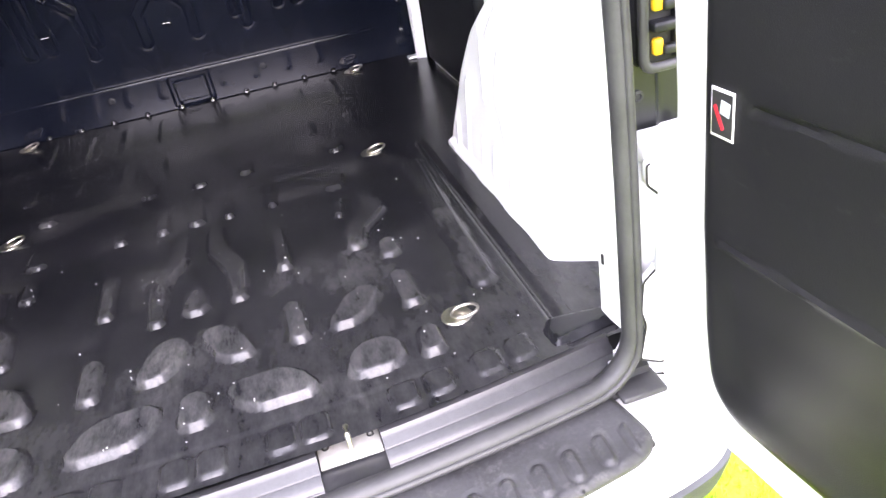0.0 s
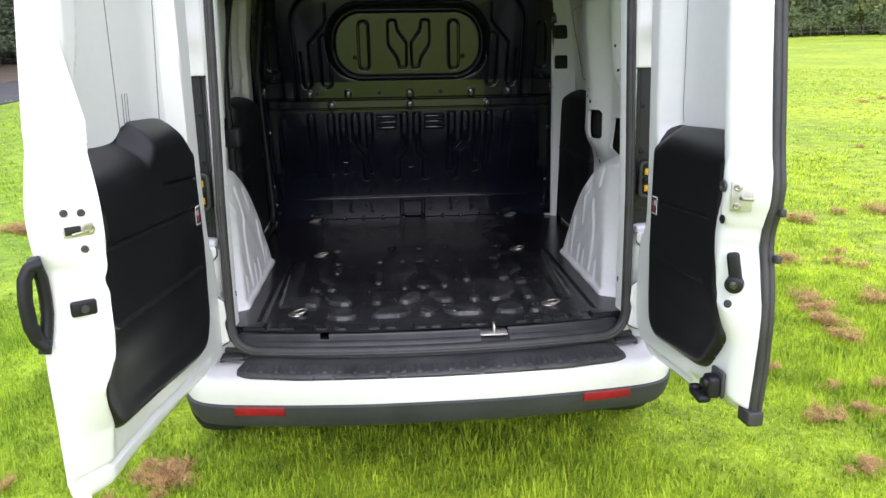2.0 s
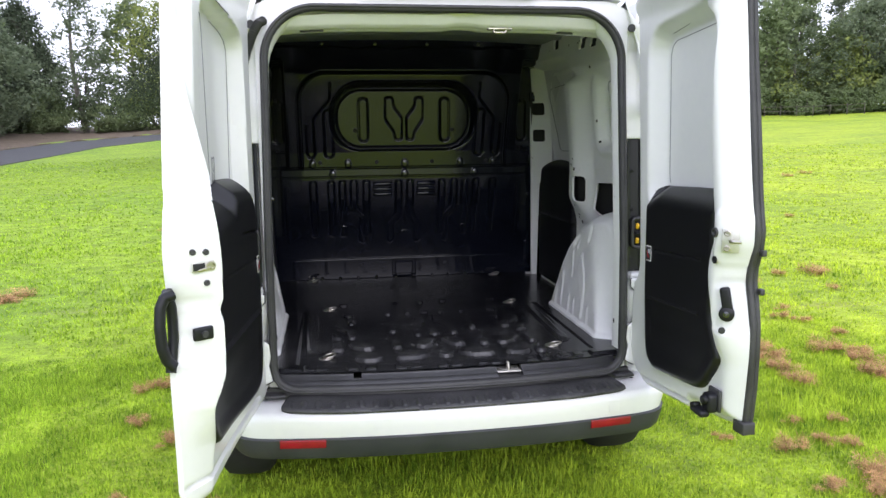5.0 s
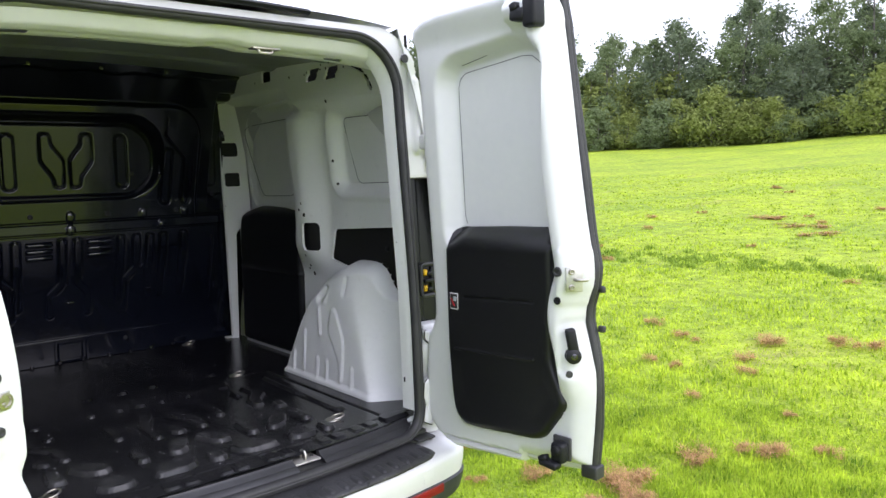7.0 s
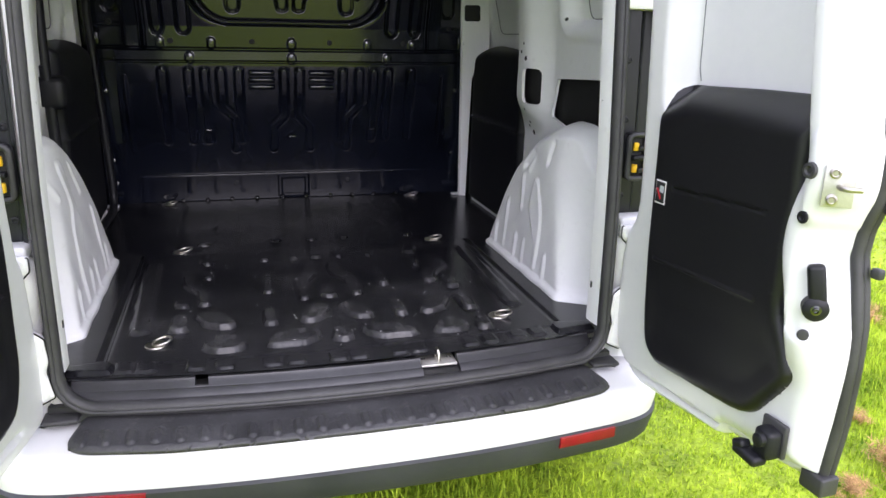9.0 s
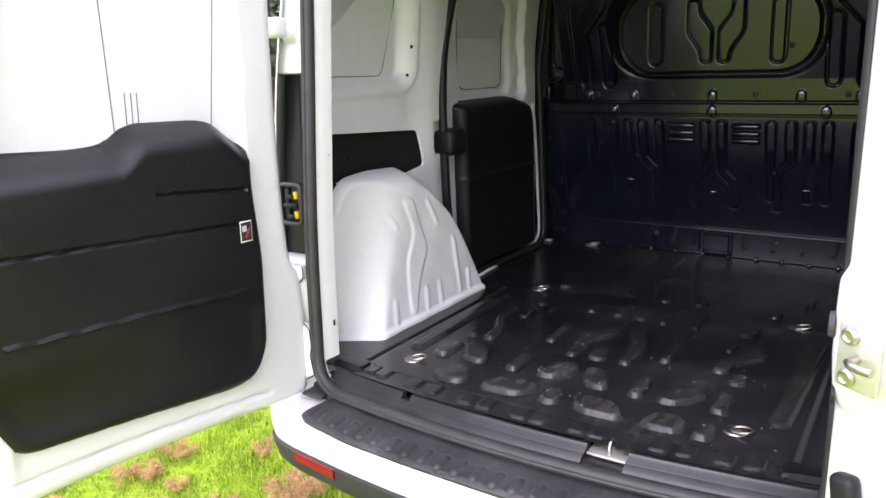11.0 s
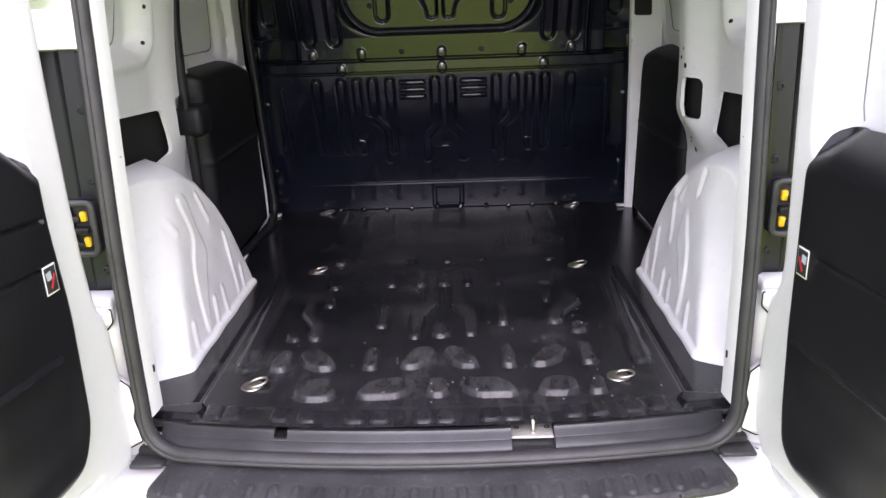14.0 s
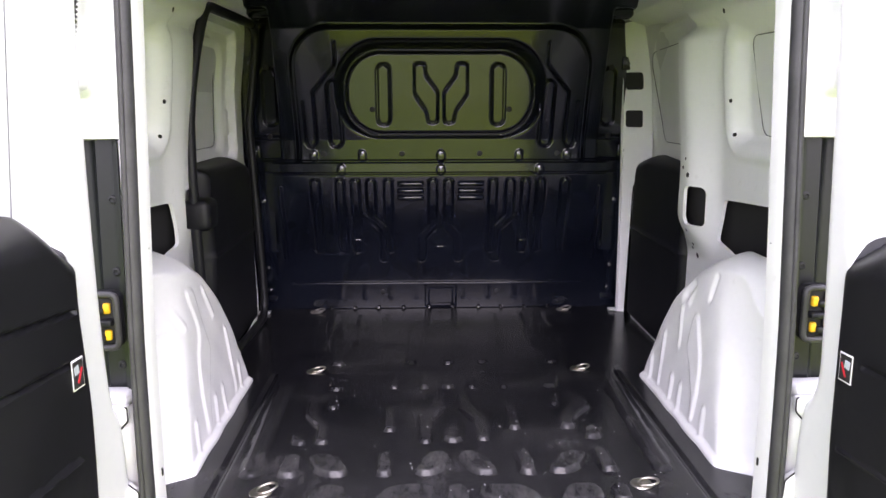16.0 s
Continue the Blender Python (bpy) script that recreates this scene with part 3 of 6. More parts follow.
def ring_path(grow, n=220):
    """Points round the opening."""
    out = []
    for k in range(n):
        a = 2 * math.pi * k / n
        lo, hi = 0.05, 1.5
        c, s = math.cos(a), math.sin(a)
        for _ in range(36):
            mid = (lo + hi) / 2
            lo, hi = (mid, hi) if float(opening_d(np.array(mid * c), np.array(1.17 + mid * s), grow)) > 0 else (lo, mid)
        x, z = lo * c, 1.17 + lo * s
        out.append((x, z))
    return out


seal_pts = [(x, float(rear_y(x, z)) - 0.014, z) for x, z in ring_path(0.0)]
seal = part("door_seal", tube("door_seal", seal_pts, 0.0135, 10, True, 1.25), rubber, van, "black rubber door opening seal")
part("seal_lip", tube("seal_lip", [(x, float(rear_y(x, z)) - 0.030, z) for x, z in ring_path(0.004)], 0.0055, 8, True), rubber, seal)


# bodywork round the opening
def frame_in(x, z):
    out = box_d(x, z, 0, 1.17, 0.765 - 0.085 * np.clip((z - 1.25) / 0.55, 0, 1) ** 1.3, 0.655, 0.14)
    return np.minimum(out, -opening_d(x, z, 0.0))


def frame_y(x, z):
    y = rear_y(x, z)
    ch = smooth((np.abs(x) - 0.630) / 0.008)
    y = y + 0.024 * ch * smooth((1.75 - z) / 0.10) * smooth((z - 0.56) / 0.05)
    y = y + 0.022 * ch * smooth((0.875 - z) / 0.01) * smooth((z - 0.53) / 0.03)
    y = y + 0.040 * ch * smooth((1.36 - z) / 0.006) * smooth((z - 0.872) / 0.006)
    hump = np.minimum(box_d(np.abs(x), z, 0.695, 0.70, 0.034, 0.150, 0.03), 0.02) - 0.012 * smooth(1.3 - np.abs(z - 0.735) / 0.008)
    fold = box_d(np.abs(x), z, 0.705, 1.56, 0.030, 0.13, 0.02)
    return y - 0.026 * smooth(hump / 0.02) - 0.016 * smooth(fold / 0.02)


rear_frame = part("rear_frame", sheet("rear_frame", (-0.78, 0.78), (0.50, 1.84), 0.006, lambda u, v: (u, frame_y(u, v), v), frame_in, (0, 0.012, 0)), white, van, "white painted door frame")
jamb = []
for x, z in ring_path(0.0, 160):
    jamb.append((x, float(rear_y(x, z)), z))
jv, jf = [], []
for k, (x, y, z) in enumerate(jamb):
    low = z < 0.60
    inn = 0.0 if low else 1.0
    jv += [(x, y - 0.004, z), (x * (1 - 0.010 * inn), y + 0.010, z - 0.010 * inn * (z > 1.5)), (x * (1 - 0.014 * inn), y + 0.035, z - 0.024 * inn * (z > 1.5)),
           (x * (1 - 0.014 * inn), y + 0.060, z - 0.026 * inn * (z > 1.5)), (x * (1 + 0.04 * inn), y + 0.085, z), (x * (1 + 0.235 * inn), y + 0.125, z + 0.02 * (z > 1.5))]
n_j = len(jamb)
for k in range(n_j):
    q = (k + 1) % n_j
    if min(jamb[k][2], jamb[q][2]) > 0.575:
        jf += [[k * 6 + j, q * 6 + j, q * 6 + j + 1, k * 6 + j + 1] for j in range(5)]
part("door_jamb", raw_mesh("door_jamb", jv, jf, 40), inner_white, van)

for side in (-1, 1):
    for z in (1.158, 0.700):
        part("jamb_slot", solid("jamb_slot", 0.004, 0.006, 0.016, 0.001, (side * 0.604, float(rear_y(0.6, z)) + 0.045, z)), shade_black, van)
    o = soft([(0.640, 0.868), (0.770, 0.868), (0.770, 0.97), (0.758, 1.28), (0.752, 1.357), (0.640, 1.357)], 0.006)
    strip = part("pillar_trim", sheet("pillar_trim", (0.63, 0.78), (0.86, 1.37), 0.006, lambda u, v: (side * u, rear_y(u, v) + 0.016 + 0.026 * smooth((u - 0.645) / 0.012) + 0.010 * smooth((u - 0.69) / 0.01), v),
                                      lambda u, v: poly_d(u, v, o), (0, 0.004, 0)), pillar_black, van, "black pillar trim")
    for z in (0.925, 1.108, 1.245):
        part("plug", plug_me, plastic, strip, m=facing((side * 0.664, float(rear_y(0.64, z)) + 0.041, z), (0, -1, 0)) @ Matrix.Scale(0.8, 4))
    hinge = part("check_strap_box", solid("check_strap_box", 0.078, 0.016, 0.110, 0.014, (side * 0.680, 0.046, 1.028), seg=4), plastic, van, "black door check strap with yellow clips")
    part("strap_well", solid("strap_well", 0.060, 0.006, 0.092, 0.0028, (side * 0.681, 0.0365, 1.028)), shade_black, hinge)
    part("bezel", tube("bezel", [(side * 0.680 + a, 0.028, 1.028 + b) for a, b in soft([(-0.035, -0.051), (0.035, -0.051), (0.035, 0.051), (-0.035, 0.051)], 0.014)], 0.0065, 8, True), rubber, hinge)
    part("strap_plate", solid("strap_plate", 0.014, 0.014, 0.085, 0.004, (side * 0.690, 0.030, 1.028)), plastic, hinge)
    part("strap_arm", solid("strap_arm", 0.044, 0.030, 0.012, 0.003, (side * 0.675, 0.030, 1.026)), plastic, hinge)
    for z in (1.052, 1.001):
        part("clip", solid("clip", 0.012, 0.012, 0.020, 0.003, (side * 0.664, 0.031, z)), yellow, hinge, "yellow plastic clip")
        part("clip_lever", solid("clip_lever", 0.020, 0.012, 0.012, 0.003, (side * 0.678, 0.026, z - 0.004)), plastic, hinge)
    for name, o, y in (("hinge_flap", [(0.702, 0.742), (0.676, 0.744), (0.624, 0.700), (0.620, 0.652), (0.627, 0.628), (0.617, 0.572), (0.648, 0.556), (0.712, 0.556), (0.716, 0.735)], -0.004), ("hinge_cheek", [(0.632, 0.870), (0.632, 0.842), (0.664, 0.808), (0.700, 0.798), (0.716, 0.870)], -0.004)):
        o = soft(o, 0.005)
        part(name, sheet(name, (0.60, 0.73), (0.54, 0.89), 0.0035, lambda u, v: (side * u, y + 0.006 * (1 - smooth(poly_d(u, v, o) / 0.006)), v), lambda u, v: poly_d(u, v, o), (0, 0.012, 0)), white, van)
        seam = [(side * (a - 0.0012), y + 0.005, b) for a, b in o if a < 0.702]
        part("seam", tube("seam", seam, 0.0016, 6), shade_black, van)
    part("hinge_pin", lathe("hinge_pin", [(0.013, 0.750), (0.014, 0.756), (0.012, 0.760), (0.015, 0.764), (0.015, 0.788), (0.011, 0.793)], 18, (side * 0.694, -0.002, 0)), white, van)
    part("hinge_post", lathe("hinge_post", [(0.036, 0.525), (0.040, 0.555), (0.034, 0.655), (0.032, 0.664), (0.036, 0.667), (0.033, 0.674), (0.036, 0.679), (0.034, 0.688), (0.042, 0.735), (0.050, 0.785), (0.050, 0.815), (0.042, 0.845), (0.024, 0.862)], 28, (side * 0.672, 0.052, 0)), white, van, "white hinge post")
    part("hinge_bracket", solid("hinge_bracket", 0.095, 0.055, 0.026, 0.006, (side * 0.685, 0.045, 0.872)), white, van)
    part("hinge_bracket", solid("hinge_bracket", 0.050, 0.060, 0.032, 0.010, (side * 0.712, 0.012, 0.800)), white, van)
    for z in (0.62, 1.47):
        part("hinge_arm", solid("hinge_arm", 0.050, 0.036, 0.050, 0.010, (side * 0.690, 0.030, z)), white, van, "white door hinge")
    part("fold_cap", solid("fold_cap", 0.070, 0.05, 0.010, 0.004, (side * 0.612, 0.005, 0.522)), rubber, van)
    part("rubber_stop", lathe("rubber_stop", [(0.014, 0), (0.013, 0.006), (0.009, 0.010), (0.003, 0.011)], 14, (side * 0.640, 0.070, 1.735), "y"), rubber, van)


# bumper
PLAN = [(0.0, -0.152), (0.20, -0.149), (0.38, -0.137), (0.52, -0.121), (0.63, -0.105), (0.702, -0.080), (0.746, -0.036), (0.772, 0.030), (0.795, 0.20), (0.83, 0.36)]


def plan_at(s):
    """A point of the bumper's plan and its outward normal, s from -1 to 1."""
    k = abs(s) * (len(PLAN) - 1)
    i = min(int(k), len(PLAN) - 2)
    f = k - i

    def at(j):
        return Vector(PLAN[j]) if j >= 0 else Vector((-PLAN[-j][0], PLAN[-j][1]))
    p0, p1, p2, p3 = at(i - 1), at(i), at(i + 1), at(min(i + 2, len(PLAN) - 1))
    p = 0.5 * (2 * p1 + (p2 - p0) * f + (2 * p0 - 5 * p1 + 4 * p2 - p3) * f * f + (3 * p1 - p0 - 3 * p2 + p3) * f ** 3)
    d = 0.5 * ((p2 - p0) + 2 * (2 * p0 - 5 * p1 + 4 * p2 - p3) * f + 3 * (3 * p1 - p0 - 3 * p2 + p3) * f * f)
    n = Vector((d.y, -d.x)).normalized()
    return (p.x, p.y, n.x, n.y) if s >= 0 else (-p.x, p.y, -n.x, n.y)


def along_bumper(name, profile, s0=-1.0, s1=1.0, n=120):
    """Profile of (outward, z) swept round the bumper's plan."""
    k = len(profile)
    v = []
    for s in np.linspace(s0, s1, n):
        x, y, nx, ny = plan_at(s)
        v += [(x + nx * o, y + ny * o, z) for o, z in profile]
    f = [[i * k + j, i * k + (j + 1) % k, (i + 1) * k + (j + 1) % k, (i + 1) * k + j] for i in range(n - 1) for j in range(k)]
    f += [list(range(k)), list(range((n - 1) * k, n * k))[::-1]]
    return raw_mesh(name, v, f, 40)


bumper = part("rear_bumper", along_bumper("rear_bumper", [(-0.20, 0.506), (-0.10, 0.503), (-0.022, 0.496), (-0.008, 0.491), (-0.001, 0.482), (0.002, 0.468), (0.0, 0.440), (-0.006, 0.412), (-0.03, 0.408), (-0.20, 0.408)]),
              white, van, "white painted rear bumper")
part("bumper_valance", along_bumper("bumper_valance", [(-0.008, 0.414), (0.001, 0.407), (-0.002, 0.388), (-0.012, 0.352), (-0.026, 0.334), (-0.10, 0.330), (-0.10, 0.414)]), grey_plastic, bumper, "dark grey lower bumper")
for side in (-1, 1):
    a, b = sorted((side * 0.272, side * 0.405))
    part("reflector", along_bumper("reflector", [(-0.01, 0.409), (0.004, 0.4085), (0.005, 0.405), (0.004, 0.386), (0.001, 0.381), (-0.02, 0.381)], a, b, 16), red_lens, bumper, "red rear reflector")
x0, y0, nx, ny = plan_at(0.345)
part("tow_eye_cover", solid("tow_eye_cover", 0.042, 0.002, 0.042, 0.0008, (x0, y0 - 0.0008, 0.452), Matrix.Rotation(math.atan2(nx, -ny), 3, "Z")), white, bumper)
PAD = soft([(-0.560, -0.106), (-0.40, -0.134), (-0.20, -0.145), (0.0, -0.149), (0.20, -0.145), (0.40, -0.134), (0.560, -0.106), (0.594, -0.080), (0.568, 0.03), (0.0, -0.01), (-0.568, 0.03), (-0.594, -0.080)], 0.03)


def pad_z(x, y):
    z = 0.5095 + 0.075 * np.clip(y + 0.10, -0.04, 0.13) - 0.006 * smooth((0.010 - poly_d(x, y, PAD)) / 0.010)
    back = -0.149 + 0.046 * (x / 0.575) ** 2
    cell = (x + 0.5 * 0.047) % 0.047 - 0.5 * 0.047
    rib = line_d(cell, y - back, [(0, 0.020), (0, 0.052)], 0.0100)
    return z + (0.0040 * smooth(rib / 0.004) - 0.0026 * smooth(1 - np.abs(rib + 0.002) / 0.004)) * (np.abs(x) < 0.56)


part("step_pad", sheet("step_pad", (-0.60, 0.60), (-0.155, 0.04), 0.0034, lambda u, v: (u, v, pad_z(u, v)), lambda u, v: poly_d(u, v, PAD), (0, 0, -0.008), sharp=0), pad_plastic, bumper, "scuffed black ribbed step pad")


# partition
WRENCH = soft([(0.100, 1.576), (0.060, 1.576), (0.057, 1.530), (0.011, 1.470), (0.013, 1.354), (0.050, 1.354), (0.054, 1.395), (0.101, 1.462)], 0.016)
SHOULDER = [(0.388, 1.64), (0.389, 1.564), (0.477, 1.466), (0.476, 1.282), (0.484, 1.266), (0.495, 1.262), (0.507, 1.266), (0.515, 1.282), (0.516, 1.43)]


def part_y(x, z):
    """The steel partition: y at each place, with its pressed ribs."""
    low = 1.600 + 0.165 * smooth((1.17 - z) / 0.62) ** 0.8
    y = np.where(z > 1.20, 1.577 - 0.07 * (z - 1.236), np.where(z > 1.165, 1.585, low))
    oval = box_d(x, z, -0.004, 1.466, 0.360, 0.157, 0.140)
    rim = smooth(-(oval + 0.004) / 0.030)
    y = y - rim * 0.30 * np.clip(z - 1.29, 0, 1)
    y = y - 0.34 * np.clip(z - 1.69, 0, 1)
    y = y + 0.030 * smooth(-box_d(x, z, 0, 1.12, 0.535, 0.560, 0.13) / 0.030) * (z > 1.20)
    flange = smooth((np.abs(x) - 0.612) / 0.022)
    y = np.where(z > 1.20, y + flange * (1.690 - 0.07 * (z - 1.236) - y) * smooth((1.76 - z) / 0.03), np.maximum(y, y + (1.705 - y) * smooth((np.abs(x) - 0.655) / 0.015)))
    y = y + 0.010 * smooth(1 - np.abs(z - 1.207) / 0.008) + 0.008 * smooth(1 - np.abs(z - 1.158) / 0.006)
    y = y + 0.017 * smooth(1 - np.abs(oval + 0.001) / 0.017) + 0.006 * smooth(1.6 - np.abs(z - 1.292) / 0.006) * flange
    y = y - 0.014 * smooth((z - 1.808 - 0.004 * np.sin(30 * x)) / 0.006)
    deep = 0.28 + 0.72 * smooth((z - 0.955) / 0.09)
    for side in (-1, 1):
        for pts, r in (([(0.217, 1.371), (0.217, 1.549)], 0.024), (WRENCH, 0), ([(0.401, 1.287), (0.401, 1.487)], 0.023), ([(0.664, 1.368), (0.664, 1.535)], 0.027)):
            s = line_d(side * x, z, pts, r) if r else poly_d(side * x, z, pts)
            y = y - 0.005 * smooth(s / 0.008) + 0.007 * smooth(1 - np.abs(s) / 0.0075)
        y = y + 0.008 * smooth(1 + line_d(side * x, z, SHOULDER, 0) / 0.0075)
        for cx, bottom in ((0.031, 0.94), (0.207, 0.94), (0.275, 0.98), (0.336, 0.94), (0.396, 0.92), (0.492, 0.92)):
            foot = [(cx + 0.045, 0.80), (cx + 0.045, bottom - 0.05)] if cx < 0.1 else [(cx - 0.045, 0.80), (cx - 0.045, bottom - 0.05)] if cx == 0.275 else [(cx, 0.84)]
            s = line_d(side * x, z, foot + [(cx, bottom), (cx, 1.120)], 0.017)
            y = y - deep * (0.009 * smooth(s / 0.006) - 0.006 * smooth(1 - np.abs(s) / 0.006))
        for shift in (-0.009, 0.009):
            y = y - 0.006 * smooth(line_d(side * x, z, [(0.252 + shift, 0.938 + shift), (0.300 + shift, 0.985 + shift)], 0.0055) / 0.004)
        for cx, cz in ((0.0, 1.236), (0.303, 1.236), (0.489, 1.236), (0.0, 1.180), (0.385, 1.180)):
            y = y - 0.0045 * smooth(line_d(side * x, z, [(cx, cz), (cx, cz - 0.014)], 0.017) / 0.005)
        y = y - 0.010 * smooth(line_d(side * x, z, [(0.630, 0.80), (0.630, 1.10)], 0.010) / 0.006)
    base = box_d(x, z, 0, 0.63, 0.62, 0.062, 0.01)
    y = y - 0.010 * smooth(base / 0.006)
    frame = box_d(x, z, 0.004, 0.628, 0.068, 0.052, 0.012)
    return y + 0.012 * smooth(frame / 0.005) - 0.010 * smooth((frame - 0.014) / 0.005)


partition = part("partition", sheet("partition", (-0.82, 0.82), (0.565, 1.87), 0.0035, lambda u, v: (u, part_y(u, v), v)), gloss_black, van, "glossy black steel partition with pressed ribs")


def on_partition(x, z):
    return (x, float(part_y(np.array(x), np.array(z))) - 0.001, z)


for x in (-0.489, -0.303, 0.0, 0.303, 0.489):
    part("bolt", bolt_me, bolt_steel, partition, m=facing(on_partition(x, 1.236), (0, -1, 0)))
for x in (-0.45, -0.150, 0.150, 0.45, -0.26, 0.26):
    part("plug", plug_me, plastic, partition, m=facing(on_partition(x, 1.237 if abs(x) != 0.26 else 1.405), (0, -1, 0)))
for x in (-0.385, 0.0, 0.385):
    part("bolt", bolt_me, bolt_steel, partition, m=facing(on_partition(x, 1.180), (0, -1, 0)))
for x in (-0.46, -0.26, -0.155, -0.045, 0.055, 0.165, 0.26, -0.36, 0.36, 0.46):
    part("bolt", bolt_me, bolt_steel, partition, m=facing((x, 1.752, 0.580), (0, -0.8, 0.6)))
for side in (-1, 1):
    for z in (1.58, 1.24):
        lug = part("lug", solid("lug", 0.042, 0.014, 0.052, 0.006, on_partition(side * 0.735, z), seg=3), gloss_black, partition)
        part("bolt", bolt_me, bolt_steel, lug, m=facing((side * 0.735, on_partition(side * 0.735, z)[1] - 0.008, z), (0, -1, 0)))
    for z in (1.04, 0.76, 0.66):
        part("bolt", bolt_me, bolt_steel, partition, m=facing(on_partition(side * 0.715, z), (0, -1, 0)))
    for z in (1.565, 1.30):
        part("plug", plug_me, plastic, partition, m=facing(on_partition(side * 0.675, z), (0, -1, 0)))
    part("plug", plug_me, plastic, partition, m=facing(on_partition(side * 0.24, 0.648), (0, -1, 0)))
    for z in (1.118, 1.090, 1.062):
        part("louvre", solid("louvre", 0.106, 0.024, 0.024, 0.009, (side * 0.119, on_partition(side * 0.119, z)[1], z), Matrix.Rotation(radians(-28), 3, "X")), gloss_black, partition)
    part("head_bracket", solid("head_bracket", 0.275, 0.16, 0.135, 0.028, (side * 0.560, 1.520, 1.790), seg=4), gloss_black, van)
for x, z in ((-0.335, 0.885), (0.0, 0.852), (0.335, 0.88)):
    part("hook", tube("hook", [(x - 0.012, on_partition(x, z)[1], z), (x - 0.010, on_partition(x, z)[1] - 0.014, z), (x + 0.010, on_partition(x, z)[1] - 0.014, z), (x + 0.012, on_partition(x, z)[1], z)], 0.004, 8), bolt_steel, partition)


# inner side walls
def wall_x(y, z, out=0.0):
    """Half width of the bay at a place; out widens it towards the front."""
    x = 0.770 - 0.028 * smooth((z - 1.2) / 0.4) - 0.052 * smooth((z - 1.60 - 0.03 * y - 0.055 * smooth((y - 0.88) / 0.10)) / 0.05)
    x = x - (0.060 if out else 0.022) * smooth(1.15 - np.abs(y - (0.905 if out else 0.84)) / 0.14) * smooth((z - 0.95) / 0.15) * smooth((1.66 - z) / 0.06)
    return x + out * np.clip((y - 0.93) / 0.62, 0, 1) * smooth((z - 1.12) / 0.06) * smooth((1.745 - z) / 0.05)


def wall_panel(y, z, out=0.0):
    s1 = box_d(y, z, 0.47, 1.468, 0.20, 0.128, 0.025)
    s2 = box_d(y + 0.10 * (z - 1.45), z, 1.24 if not out else 1.255, 1.455, 0.215 if not out else 0.245, 0.175, 0.06)
    x = wall_x(y, z, out) + 0.045 * smooth((s1 + 0.034) / 0.034) + (0.052 if not out else 0.010) * smooth((s2 + 0.036) / 0.036)
    return x - 0.009 * smooth(1.4 - np.abs(s2 + 0.055) / 0.011) * smooth((y - 0.99) / 0.03) - 0.007 * smooth(1.4 - np.abs(s1 + 0.050) / 0.011)


CUT = soft([(0.290, 1.182), (0.735, 1.158), (0.765, 1.035), (0.60, 1.005), (0.42, 0.93), (0.290, 0.90)], 0.014)


def wall_in(y, z):
    s = np.minimum(-poly_d(y, z, CUT), -box_d(y, z, 0.848, 1.125, 0.042, 0.058, 0.020))
    for cy, cz in ((0.588, 1.756), (0.722, 1.762), (1.10, 1.797)):
        s = np.minimum(s, -box_d(y + 0.6 * (z - cz) * (cy < 1), z, cy, cz, 0.040, 0.023, 0.009))
    s = np.minimum(s, -line_d(y, z, [(0.455, 1.769), (0.395, 1.742), (0.352, 1.705), (0.332, 1.672)], 0.008))
    return s


ARCH = {-1: soft([(0.225, 0.20), (0.232, 0.57), (0.236, 0.945), (0.258, 0.950), (0.288, 1.010), (0.335, 1.048), (0.45, 1.056), (0.60, 1.050), (0.70, 1.0), (0.80, 0.885), (0.925, 0.62), (0.945, 0.56), (0.96, 0.20)], 0.03),
        1: soft([(0.225, 0.20), (0.232, 0.57), (0.236, 0.932), (0.310, 0.936), (0.345, 0.968), (0.385, 1.024), (0.44, 1.048), (0.56, 1.048), (0.68, 1.0), (0.80, 0.885), (0.925, 0.62), (0.945, 0.56), (0.96, 0.20)], 0.03)}
WIDE_RIB = {-1: soft([(0.500, 0.968), (0.533, 0.85), (0.470, 0.77), (0.460, 0.600), (0.498, 0.590), (0.530, 0.69), (0.603, 0.788), (0.562, 0.968)], 0.03),
            1: soft([(0.568, 0.870), (0.489, 0.745), (0.488, 0.600), (0.522, 0.590), (0.525, 0.674), (0.610, 0.770), (0.612, 0.870)], 0.03)}
RIBS = {-1: [[(0.41, 0.955), (0.455, 0.885)], [(0.642, 0.935), (0.672, 0.86)], [(0.757, 0.79), (0.760, 0.605)]],
        1: [[(0.640, 0.925), (0.652, 0.885)], [(0.690, 0.860), (0.668, 0.760)], [(0.780, 0.756), (0.772, 0.605)]]}
NUBS = {-1: [0.392, 0.562, 0.642, 0.825], 1: [0.436, 0.606, 0.676, 0.856]}


